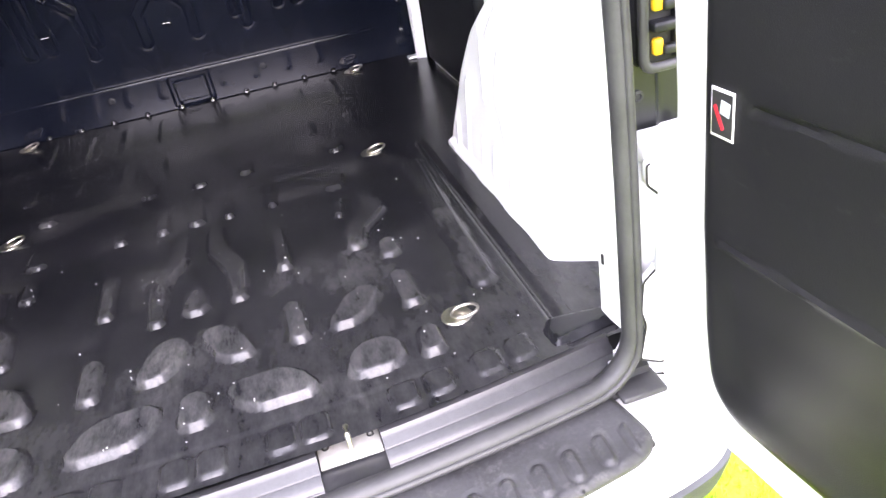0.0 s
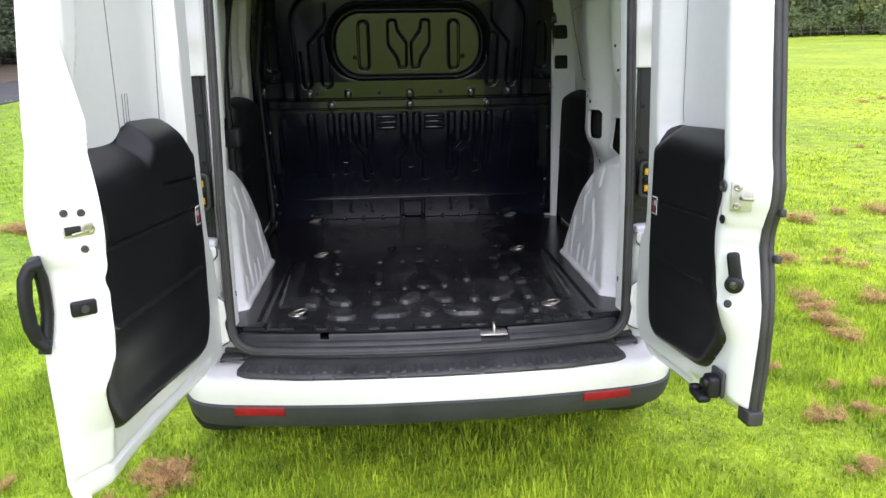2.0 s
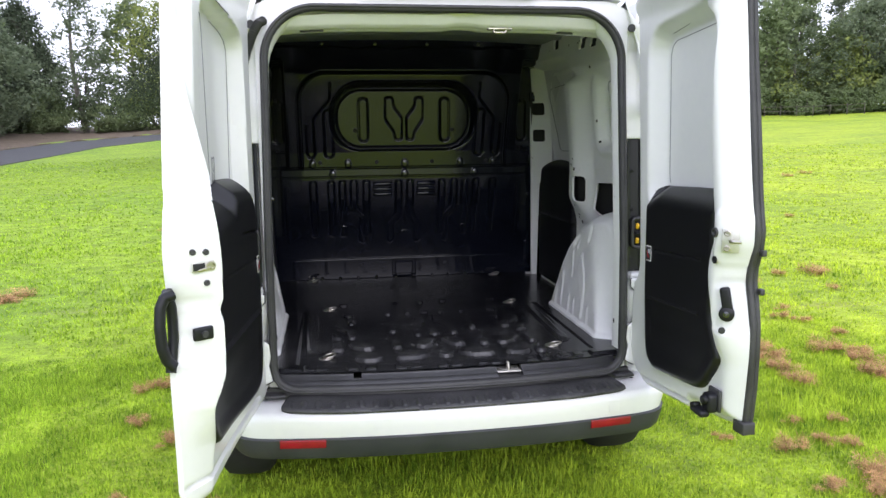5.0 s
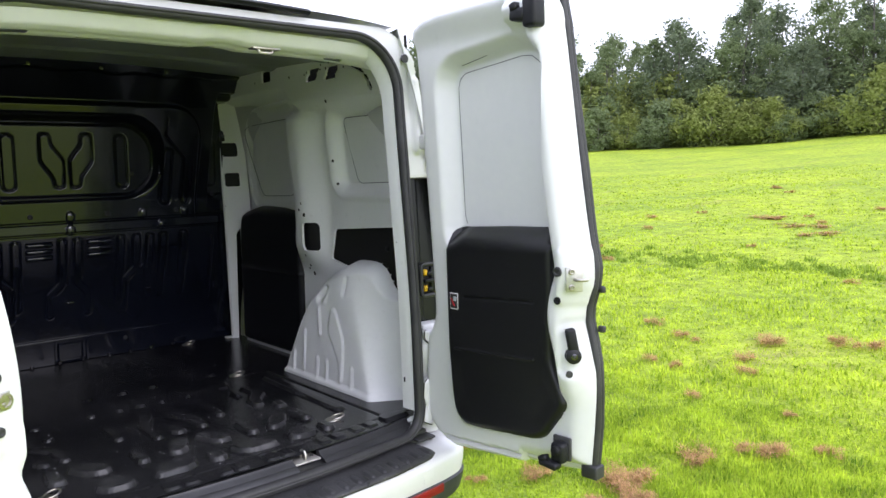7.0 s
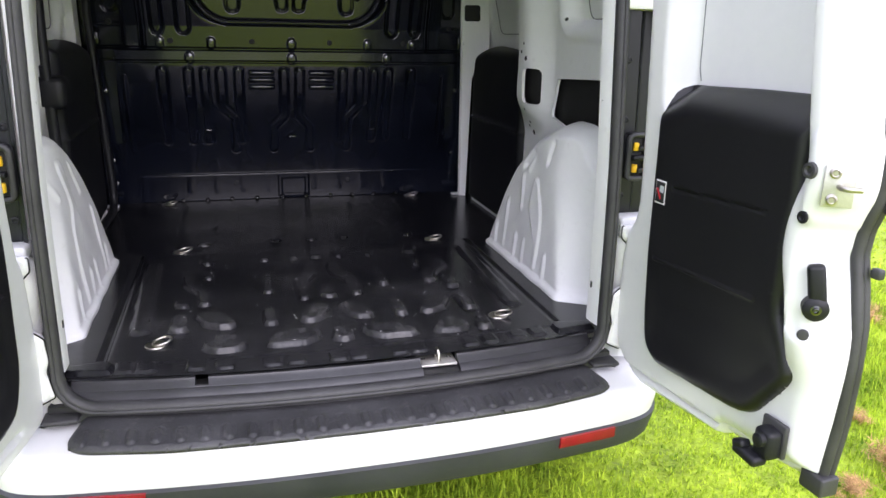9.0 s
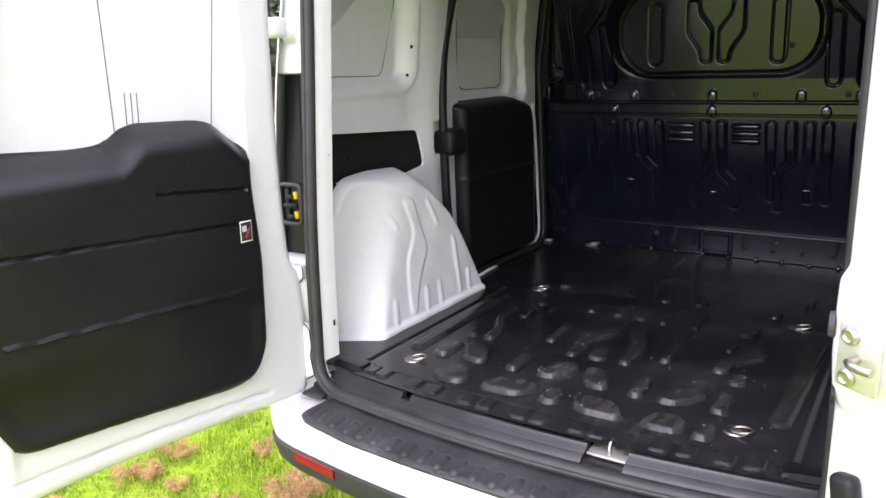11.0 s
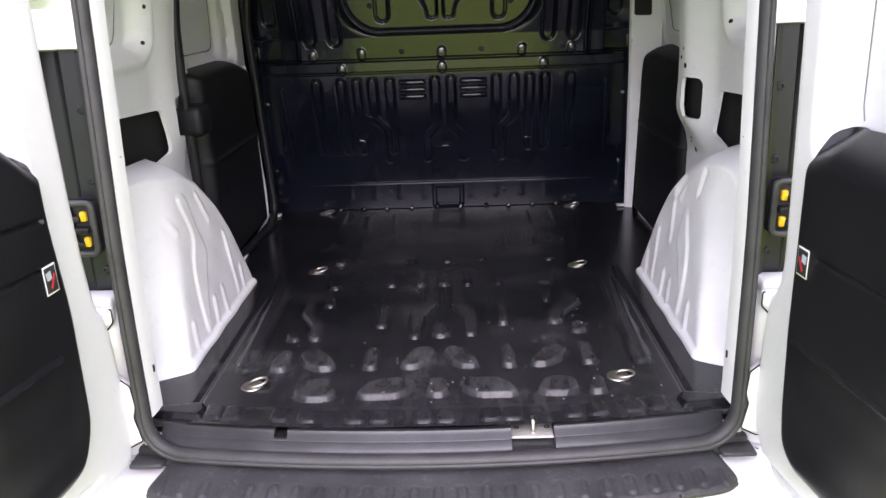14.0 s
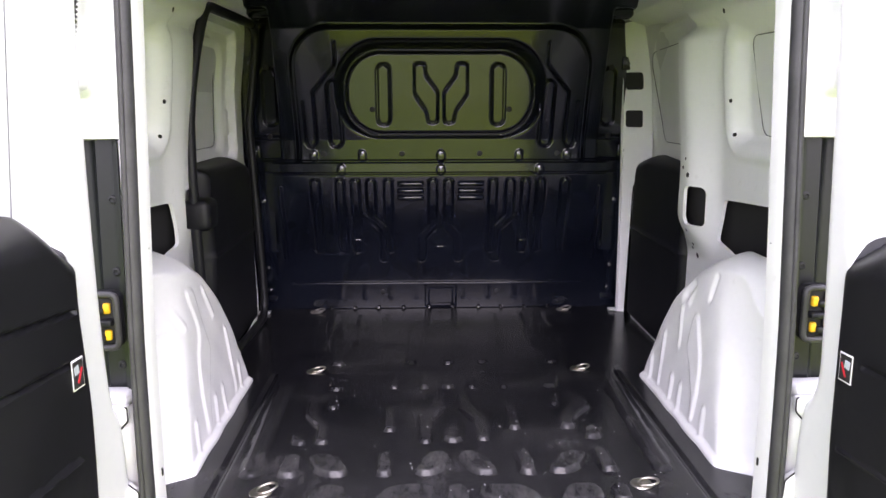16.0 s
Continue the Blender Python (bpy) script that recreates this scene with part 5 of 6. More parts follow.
gap_line(R, r_face, right_door, dense([(0.112, 1.215), (0.104, 1.24), (0.098, 1.40), (0.090, 1.58), (0.089, 1.625), (0.097, 1.652), (0.120, 1.668), (0.25, 1.682), (0.34, 1.692), (0.375, 1.688), (0.400, 1.668), (0.412, 1.648)]))
gap_line(R, r_face, right_door, dense([(0.118, 1.690), (0.22, 1.706)], 10))
warning_sticker(R, right_door, 0.121, 0.0224, 0.985)
edge = [(0.478, 1.845), (0.497, 1.75), (0.516, 1.58), (0.548, 1.36), (0.568, 1.20), (0.586, 1.11), (0.580, 1.06), (0.563, 1.01), (0.560, 0.97), (0.574, 0.91), (0.585, 0.85), (0.588, 0.78), (0.586, 0.68), (0.578, 0.60), (0.573, 0.560)]
edge = [(float(np.interp(t, range(len(edge)), [p[0] for p in edge])), float(np.interp(t, range(len(edge)), [p[1] for p in edge]))) for t in np.linspace(0, len(edge) - 1, 60)]
door_seal = part("edge_seal", R.bar("edge_seal", [(u - 0.003, -0.050, z) for u, z in edge], 0.0105, 10), rubber, right_door, "black rubber door edge seal")
part("seal_fin", R.bar("seal_fin", [(u - 0.001, -0.064, z) for u, z in edge], 0.0085, 8), rubber, door_seal)
part("seal_end", R.block("seal_end", 0.566, -0.050, 0.552, 0.050, 0.040, 0.036, 0.004), rubber, right_door)
for z in (1.052, 0.945):
    part("seal_nub", R.block("seal_nub", 0.588, -0.066, z, 0.020, 0.014, 0.018, 0.004), rubber, door_seal)
def r_at(u, z, up=0.0):
    return float(r_face(np.array(u), np.array(z))) + up


def on_edge(leaf, u, n, z):
    """A pose on a free edge's slope, looking out from it."""
    w = Vector(leaf.n) * 0.62 + Vector(leaf.d) * 0.78
    return facing([float(c) for c in leaf.at(u, n, z)], w)


def edge_block(name, size, bevel, seg=2):
    return solid(name, *size, bevel, (0, 0, size[2] / 2), None, seg)


plate_bolt = lathe("bolt", [(0.009, 0), (0.009, 0.004), (0.006, 0.006), (0.004, 0.004)], 12)
plate_bolt.materials.append(zinc)
plate = part("lock_plate", edge_block("lock_plate", (0.046, 0.066, 0.005), 0.002), galvanised, right_door, "zinc lock striker", on_edge(R, 0.556, r_at(0.556, 1.086), 1.086))
part("striker_pin", tube("striker_pin", [(0.0, 0, 0.002), (0.002, 0, 0.020), (0.012, 0, 0.026), (0.030, 0, 0.024)], 0.0045, 8), zinc, plate)
for dz in (-0.017, 0.017):
    part("bolt", plate_bolt, zinc, plate, m=pose(-0.008, dz * 1.25, 0.005))
part("grommet", lathe("grommet", [(0.014, 0), (0.013, 0.005), (0.008, 0.006), (0.005, 0.003)], 14), rubber, right_door, m=R.put(0.522, r_at(0.522, 1.106), 1.106))
part("grommet", lathe("grommet", [(0.010, 0), (0.009, 0.005), (0.003, 0.006)], 12), rubber, right_door, m=on_edge(R, 0.540, r_at(0.540, 0.830), 0.830))
part("plug", plug_me, plastic, right_door, m=R.put(0.516, r_at(0.516, 1.028), 1.028))
lever = part("release_lever", edge_block("release_lever", (0.028, 0.074, 0.022), 0.008, 3), plastic, right_door, "black door release lever", on_edge(R, 0.537, r_at(0.537, 0.918) + 0.002, 0.918) @ pose(0, 0, 0, 0, 0, 10))
part("knob", lathe("knob", [(0.021, -0.004), (0.021, 0.020), (0.016, 0.024), (0.008, 0.025), (0.006, 0.020)], 18), plastic, lever, m=pose(-0.004, -0.038, 0))
part("bolt", bolt_me, plastic, lever, m=pose(-0.004, -0.038, 0.024))
low = part("lower_latch", R.block("lower_latch", 0.512, 0.026, 0.612, 0.042, 0.034, 0.056, 0.010, 3), plastic, right_door, "black lower door latch")
part("latch_tongue", R.block("latch_tongue", 0.494, 0.046, 0.582, 0.060, 0.034, 0.020, 0.008, 3, 6), plastic, low)
part("latch_claw", R.block("latch_claw", 0.476, 0.050, 0.595, 0.028, 0.024, 0.016, 0.006, 3, -20), plastic, low)
part("latch_pivot", lathe("latch_pivot", [(0.013, 0), (0.013, 0.010), (0.009, 0.013), (0.005, 0.013)], 14), plastic, low, m=R.put(0.514, 0.042, 0.622))
part("latch_plate", R.block("latch_plate", 0.508, 0.008, 0.618, 0.058, 0.010, 0.066, 0.004, 2), rubber, low)
up = part("upper_latch", R.block("upper_latch", 0.448, 0.030, 1.788, 0.044, 0.050, 0.090, 0.010, 3), plastic, right_door, "black upper door latch")
part("latch_tongue", R.block("latch_tongue", 0.410, 0.036, 1.780, 0.050, 0.046, 0.036, 0.010, 3, 8), plastic, up)
part("latch_claw", R.block("latch_claw", 0.402, 0.046, 1.800, 0.024, 0.034, 0.022, 0.006, 3, -15), plastic, up)

# wider door
L = Leaf(-1, 5.0, 0.640)
L_OUT = rounded([(-0.048, 0.530), (-0.010, 0.514), (0.10, 0.521), (0.26, 0.534), (0.455, 0.545), (0.62, 0.550), (0.74, 0.546), (0.796, 0.543), (0.796, 0.70), (0.804, 0.87), (0.792, 0.90), (0.777, 0.95), (0.777, 1.03), (0.794, 1.07), (0.800, 1.15), (0.774, 1.22), (0.756, 1.34), (0.714, 1.58), (0.692, 1.71), (0.680, 1.850), (0.40, 1.862), (-0.045, 1.840), (-0.020, 1.70), (0.0, 1.45), (0.0, 0.90), (-0.048, 0.845)], 2)
L_WIN = [soft([(0.125, 1.16), (0.112, 1.655), (0.180, 1.676), (0.325, 1.692), (0.510, 1.712), (0.580, 1.66), (0.595, 1.55), (0.615, 1.43), (0.655, 1.34), (0.695, 1.25), (0.695, 1.16)], 0.04)]


def l_face(u, z):
    s = poly_d(u, z, L_OUT)
    n = -0.030 * (1 - np.sqrt(np.clip(1 - (1 - np.clip(s / 0.030, 0, 1)) ** 2, 0, 1)))
    outer = np.interp(z, [0.543, 0.70, 0.86, 0.90, 0.95, 1.03, 1.07, 1.14, 1.22, 1.34, 1.58, 1.71, 1.85], [0.796, 0.794, 0.798, 0.791, 0.780, 0.780, 0.791, 0.792, 0.776, 0.754, 0.714, 0.692, 0.68])
    inner = np.interp(z, [0.60, 0.66, 0.742, 0.785, 0.868, 0.968, 1.10, 1.24, 1.30], [0.705, 0.705, 0.750, 0.766, 0.752, 0.746, 0.737, 0.735, 0.705])
    wide, top, e = np.clip(outer - inner, 0.022, 0.075), (0.052 * (1 - 0.5 * smooth((0.87 - z) / 0.11)) - 0.080 * smooth((z - 1.10) / 0.55)) * smooth((z - 0.58) / 0.24), outer - u
    box = np.where(e < wide, -0.045 + (top + 0.045) * np.clip(e / wide, 0, 1) ** 0.85, top * smooth((wide + 0.026 - e) / 0.022))
    box = box - 0.007 * smooth(1.5 - np.abs(z - 1.025) / 0.010) * smooth((u - 0.745) / 0.01) - 0.006 * smooth((0.022 - np.hypot(u - 0.775, z - 0.865)) / 0.012) - 0.005 * smooth(1.5 - np.abs(z - 0.915) / 0.008) * smooth((u - 0.745) / 0.01)
    n = np.where(u > 0.5, np.minimum(box, box + n * (outer - u > 0.03)), n)
    for k, o in enumerate(L_WIN):
        w = poly_d(u, z, o)
        n = n - 0.045 * smooth((w + 0.02) / 0.02)
    n = n - 0.008 * smooth(1 - np.abs(z - 1.00) / 0.03) * smooth((u - 0.68) / 0.03) * smooth((0.79 - u) / 0.03)
    n = n - 0.012 * smooth(1 - np.abs(z - np.interp(u, [0.0, 0.26, 0.455, 0.62, 0.80], [0.563, 0.582, 0.595, 0.602, 0.602])) / 0.010) * smooth((u - 0.08) / 0.03) * smooth((0.80 - u) / 0.03)
    return n + 0.03 * smooth((z - 1.75) / 0.10)


left_door = part("rear_door", sheet("rear_door", (-0.06, 0.83), (0.49, 1.87), 0.006, lambda u, v: L.at(u, l_face(u, v), v), lambda u, v: poly_d(u, v, L_OUT), tuple(-0.012 * c for c in L.n)), white, van, "wider white rear door standing open")
L_TRIM = soft([(0.108, 1.10), (0.105, 1.195), (0.140, 1.230), (0.195, 1.264), (0.380, 1.268), (0.430, 1.230), (0.500, 1.226), (0.730, 1.238), (0.730, 1.10), (0.738, 0.968), (0.744, 0.868), (0.760, 0.785), (0.750, 0.742), (0.712, 0.680), (0.684, 0.660), (0.45, 0.644), (0.215, 0.622), (0.145, 0.630), (0.102, 0.70), (0.094, 0.93)], 0.035)


def l_top(u):
    return 1.228 + 0.042 * smooth((0.44 - u) / 0.07) - 0.06 * smooth((0.20 - u) / 0.10)


part("door_trim", sheet("door_trim", (0.07, 0.79), (0.58, 1.29), 0.0037, lambda u, v: L.at(u, np.maximum(np.minimum(l_face(u, v), 0.006) + 0.003 * smooth(poly_d(u, v, L_TRIM) / 0.012) + 0.001, 0.002 + lower_edge_shape(u, v, L_TRIM, l_top, 0.018 + 0.012 * np.clip(u / 0.74, 0, 1) - 0.014 * smooth((0.85 - v) / 0.12) * smooth((u - 0.30) / 0.35), [((0.165, 0.863, 0.70, 0.887), 0.011), ((0.155, 1.022, 0.69, 1.05), -0.007), ((0.135, 1.10, 0.36, 1.12), -0.008)])), v),
                        lambda u, v: poly_d(u, v, L_TRIM), tuple(-0.004 * c for c in L.n)), trim_plastic, left_door, "black plastic door trim panel with raised shoulder")
gap_line(L, l_face, left_door, dense([(0.400, 1.24), (0.400, 1.66), (0.408, 1.692), (0.430, 1.702), (0.50, 1.705)]))
gap_line(L, l_face, left_door, dense([(0.165, 1.25), (0.122, 1.60), (0.124, 1.632), (0.145, 1.655), (0.20, 1.672), (0.31, 1.686)]))
gap_line(L, l_face, left_door, dense([(0.27, 1.708), (0.42, 1.722)], 10))
for du in (0.345, 0.358, 0.372):
    gap_line(L, l_face, left_door, dense([(du, 1.235), (du - 0.004, 1.33)], 8))
warning_sticker(L, left_door, 0.146, 0.0238, 1.002)
# dark block on the trim; the recess's shade is only its colour
part("trim_recess", L.block("trim_recess", 0.690, 0.0285, 1.090, 0.030, 0.008, 0.046, 0.0038, 3), shade_black, left_door)
def l_at(u, z):
    return float(l_face(np.array(u), np.array(z)))


for u, z in ((0.770, 1.136), (0.755, 1.134), (0.757, 1.066)):
    part("grommet", lathe("grommet", [(0.0072, 0), (0.0066, 0.004), (0.004, 0.005), (0.002, 0.004)], 12), rubber, left_door, m=on_edge(L, u, l_at(u, z), z))
lock = part("lock_slot", edge_block("lock_slot", (0.052, 0.024, 0.003), 0.0012), galvanised, left_door, "zinc lock opening", on_edge(L, 0.760, l_at(0.760, 1.103) + 0.001, 1.103))
part("slot_ring", lathe("slot_ring", [(0.0105, 0), (0.0105, 0.0045), (0.0075, 0.0048), (0.0065, 0.0025)], 18), zinc, lock, m=pose(0.017, 0, 0.001))
part("slot_mouth", edge_block("slot_mouth", (0.028, 0.016, 0.004), 0.001), shade_black, lock, m=pose(-0.010, 0, 0))
part("slot_claw", edge_block("slot_claw", (0.030, 0.006, 0.0055), 0.0015), zinc, lock, m=pose(0.002, -0.006, 0, 0, 0, 10))
stop = part("rubber_block", edge_block("rubber_block", (0.046, 0.030, 0.012), 0.005, 3), plastic, left_door, "black rubber door stop", on_edge(L, 0.764, l_at(0.764, 0.955), 0.955))
part("grommet", lathe("grommet", [(0.008, 0), (0.007, 0.004), (0.003, 0.004)], 12), rubber, stop, m=pose(0, 0, 0.016))
grip = [(0.800, -0.040, 1.050), (0.812, -0.054, 1.046), (0.820, -0.062, 1.025), (0.825, -0.064, 0.985), (0.824, -0.062, 0.940), (0.817, -0.056, 0.910), (0.810, -0.044, 0.894)]
gt = np.linspace(0, len(grip) - 1, 40)
grip = [tuple(float(np.interp(t, range(len(grip)), [p[k] for p in grip])) for k in range(3)) for t in gt]
handle = part("door_handle", L.bar("door_handle", grip, 0.012, 12, flat=1.3), plastic, left_door, "black outside pull handle")
part("handle_frame", L.bar("handle_frame", [(0.800, -0.052, 1.060), (0.796, -0.050, 1.040), (0.790, -0.048, 1.02), (0.787, -0.048, 0.985), (0.789, -0.048, 0.95), (0.798, -0.050, 0.915), (0.810, -0.052, 0.880)], 0.0115, 10), plastic, handle)
cable = [(-0.600, 0.065, 1.745), (-0.612, 0.040, 1.735), (-0.628, 0.010, 1.700), (-0.645, -0.010, 1.650), (-0.658, -0.020, 1.600), (-0.664, -0.024, 1.540), (-0.668, -0.024, 1.50)]
ct = np.linspace(0, len(cable) - 1, 90)
part("cable_conduit", tube("cable_conduit", [tuple(float(np.interp(t, range(len(cable)), [p[k] for p in cable])) for k in range(3)) for t in ct], 0.013, 10, ripple=0.16), rubber, van, "black corrugated cable conduit")


# ---- the field ----
def field_z(x, y):
    """The field is level round the van and climbs gently to the woods."""
    r, az = np.hypot(x, y), np.degrees(np.arctan2(x, y))
    edge_z = np.interp(az, [-180, -70, -45, -25, -9, 20, 36, 52, 62, 72, 95, 130, 180], [0, 0.2, 0.6, 0.95, 1.9, 2.25, 2.25, 3.1, 3.2, 3.9, 4.0, 1.0, 0])
    k = np.clip((r - 9) / 58, 0, 1.6)
    return edge_z * k ** 1.25


rings = np.concatenate([[0.0], np.geomspace(0.6, 1500, 110)])
spokes = np.radians(np.arange(0, 360, 3.0))
gx, gy = rings[:, None] * np.sin(spokes), rings[:, None] * np.cos(spokes)
gv = np.stack([gx, gy, field_z(gx, gy)], -1).reshape(-1, 3)
ns = len(spokes)
gf = [[i * ns + k, (i + 1) * ns + k, (i + 1) * ns + (k + 1) % ns, i * ns + (k + 1) % ns] for i in range(len(rings) - 1) for k in range(ns)]
ground = thing("ground", raw_mesh("ground", gv, gf, 0), turf, "bright green mown field", "ground", kind="structure")


def on_field(u, v, h):
    return (u, v, field_z(u, v) + h)


ROAD = [(-12.2, -40.0), (-12.2, 23.0), (-13.2, 30.0), (-13.4, 44.0), (-10.2, 54.0), (-4.0, 60.5), (-1.0, 64.0), (-4.0, 68.0), (-12.0, 65.0), (-19.0, 54.0), (-20.0, 30.0), (-18.6, 23.0), (-18.6, -40.0)]
thing("road", sheet("road", (-22, 0), (-40, 70), 1.0, lambda u, v: on_field(u, v, 0.03), lambda u, v: poly_d(u, v, ROAD), (0, 0, -0.2)), asphalt, "grey asphalt drive beside the field", "road", kind="structure")
VERGE = [(-18.5, -40), (-18.5, 23), (-19.9, 30), (-19.2, 54.5), (-12.5, 66.0), (-4.0, 69.0), (-4.0, 84.0), (-60, 84), (-70, -40)]
thing("verge", sheet("verge", (-72, -2), (-41, 86), 1.5, lambda u, v: on_field(u, v, 0.05 + 0.5 * smooth((-u - 21) / 8) + 0.15 * np.sin(u * 2.1) * np.sin(v * 1.3)), lambda u, v: poly_d(u, v, VERGE), (0, 0, -0.4)), soil, "brown leaf litter under the trees", "ground", kind="structure")


def strands(name, base, way, length, width, rng, curl=0.5):
    """Many thin bent blades: base points, the way each leans, its length and width."""
    n = len(base)
    flat = np.stack([-way[:, 1], way[:, 0], np.zeros(n)], -1)
    flat /= np.linalg.norm(flat, axis=1)[:, None] + 1e-9
    mid = base + way * (0.55 * length)[:, None]
    tip = base + way * length[:, None] + np.stack([way[:, 0], way[:, 1], -0.5 * np.abs(way[:, 2])], -1) * (curl * length * rng.random(n))[:, None]
    w = flat * (width / 2)[:, None]
    v = np.stack([base - w, base + w, mid + 0.8 * w, mid - 0.8 * w, tip], 1).reshape(-1, 3)
    me = bpy.data.meshes.new(name)
    me.vertices.add(5 * n)
    me.vertices.foreach_set("co", v.astype(np.float32).ravel())
    i = (5 * np.arange(n))[:, None]
    loops = np.concatenate([i + np.array([[0, 1, 2, 3]]), i + np.array([[3, 2, 4]])], 1).ravel()
    me.loops.add(7 * n)
    me.loops.foreach_set("vertex_index", loops.astype(np.int32))
    me.polygons.add(2 * n)
    starts = np.stack([7 * np.arange(n), 7 * np.arange(n) + 4], 1).ravel()
    me.polygons.foreach_set("loop_start", starts.astype(np.int32))
    me.polygons.foreach_set("loop_total", np.tile([4, 3], n).astype(np.int32))
    me.update(calc_edges=True)
    return me


def grass(name, n, x0, x1, y0, y1, height, width, seed):
    rng = np.random.default_rng(seed)
    x, y = rng.uniform(x0, x1, n), rng.uniform(y0, y1, n)
    loose = rng.random(n) < 0.22
    x, y = x + loose * rng.normal(0, 0.7, n), y + loose * rng.normal(0, 0.7, n)
    lump = 0.75 + 0.5 * np.sin(3.1 * x + 1.7 * np.sin(2.3 * y)) * np.sin(2.7 * y + 1.1 * np.sin(1.9 * x))
    base = np.stack([x, y, field_z(x, y) - 0.004], -1)
    a = rng.uniform(0, 2 * np.pi, n)
    tilt = np.abs(rng.normal(0.35, 0.3, n))
    way = np.stack([np.cos(a) * np.sin(tilt), np.sin(a) * np.sin(tilt), np.cos(tilt)], -1)
    return strands(name, base, way, height * rng.uniform(0.5, 1.3, n) * np.clip(lump, 0.45, 1.4), width * rng.uniform(0.6, 1.4, n), rng)


# darker copy of the blade green; shade round the van is in its colour
shaded_blade_mat = leaf_material("near_grass_blades_shaded", (0.070, 0.180, 0.010), (0.68, 0.83, 0.062), 0.6, 0.42, 4.5, verge=True)
thing("grass", grass("grass", 160000, -2.6, 3.2, -0.75, 2.4, 0.048, 0.0050, seed=20), shaded_blade_mat, "short bright green lawn grass", "grass", kind="stuff")


def far_grass(n, seed):
    """Coarser tufts that thin out with the distance from the van."""
    rng = np.random.default_rng(seed)
    r, az = 2.2 + 30 * rng.random(n) ** 1.7, np.radians(rng.uniform(-40, 110, n))
    round_about = rng.random(n) < 0.24
    r, az = np.where(round_about, 0.5 + 9 * rng.random(n) ** 0.6, r), np.where(round_about, rng.uniform(-np.pi, np.pi, n), az)
    x, y = r * np.sin(az), r * np.cos(az)
    keep = ~((x > -2.6) & (x < 3.2) & (y > -0.75) & (y < 2.4) & (rng.random(n) < 0.7))
    x, y, r = x[keep], y[keep], r[keep]
    n = len(x)
    lump = 0.75 + 0.5 * np.sin(2.1 * x + 1.7 * np.sin(1.3 * y)) * np.sin(1.7 * y + 1.1 * np.sin(1.9 * x))
    a, tilt = rng.uniform(0, 2 * np.pi, n), np.abs(rng.normal(0.4, 0.3, n))
    way = np.stack([np.cos(a) * np.sin(tilt), np.sin(a) * np.sin(tilt), np.cos(tilt)], -1)
    base = np.stack([x, y, field_z(x, y) - 0.004], -1)
    return strands("grass", base, way, 0.046 * rng.uniform(0.5, 1.3, n) * np.clip(lump, 0.5, 1.4), (0.0042 + 0.0015 * r) * rng.uniform(0.6, 1.4, n), rng)


def weeds(n, seed):
    """A band of longer, darker tufts across the field."""
    rng = np.random.default_rng(seed)
    k = rng.integers(0, 90, n)
    cu, cv = rng.uniform(0, 1, 90), rng.normal(0, 0.42, 90)
    u, v = cu[k] + rng.normal(0, 0.012, n), cv[k] + rng.normal(0, 0.08, n)
    x, y = 8.9 - 0.2 * u + 0.9 * v, 6.2 - 4.8 * u + 0.5 * v
    a, tilt = rng.uniform(0, 2 * np.pi, n), np.abs(rng.normal(0.5, 0.35, n))
    way = np.stack([np.cos(a) * np.sin(tilt), np.sin(a) * np.sin(tilt), np.cos(tilt)], -1)
    return strands("weeds", np.stack([x, y, field_z(x, y)], -1), way, rng.uniform(0.03, 0.10, n), rng.uniform(0.010, 0.024, n), rng)


weed_mat = leaf_material("weed_leaves", (0.12, 0.23, 0.018), (0.40, 0.52, 0.07), 0.55, 0.3)
thing("weeds", weeds(3200, 4), weed_mat, "band of longer darker weeds in the mown field", "weeds", kind="stuff")
thing("grass", far_grass(230000, 31), blade_mat, "short bright green lawn grass", "grass", kind="stuff")


def clippings(rng, spread, n):
    """A low heap of dry cut grass."""
    k = rng.integers(0, 9, n)
    ca, cr = rng.uniform(0, 2 * np.pi, 9), spread * rng.uniform(0.1, 1.0, 9)
    x = (cr * np.cos(ca) * 1.3)[k] + rng.normal(0, 0.15 * spread, n)
    y = (cr * np.sin(ca) * 0.8)[k] + rng.normal(0, 0.13 * spread, n)
    z = 0.014 + (0.020 + 0.055 * rng.random(9) * np.exp(-cr * cr / (2 * spread * spread)))[k] * rng.random(n)
    b = rng.uniform(0, 2 * np.pi, n)
    up = rng.normal(0.1, 0.35, n)
    way = np.stack([np.cos(b) * np.cos(up), np.sin(b) * np.cos(up), np.sin(up)], -1)
    return strands("grass_clippings", np.stack([x, y, z], -1), way, rng.uniform(0.016, 0.050, n), rng.uniform(0.0022, 0.0046, n), rng, 0.3)


HEAPS = [(3.36, 3.73, 0.16), (4.21, 4.04, 0.18), (2.87, 2.47, 0.08), (2.6, 2.55, 0.11), (1.95, 1.94, 0.08), (2.24, 1.76, 0.11), (2.21, 1.53, 0.11), (2.16, 1.34, 0.12), (2.13, 1.12, 0.10), (2.65, 1.71, 0.12), (2.73, 1.56, 0.12),
         (2.74, 1.4, 0.12), (2.62, 1.15, 0.13), (1.5, 1.04, 0.09), (1.53, 0.84, 0.07), (1.73, 0.62, 0.05), (1.95, 0.6, 0.06), (1.54, 0.38, 0.08), (1.29, 0.5, 0.05), (1.74, 0.4, 0.06), (1.83, 0.34, 0.06), (1.72, 0.08, 0.11)]
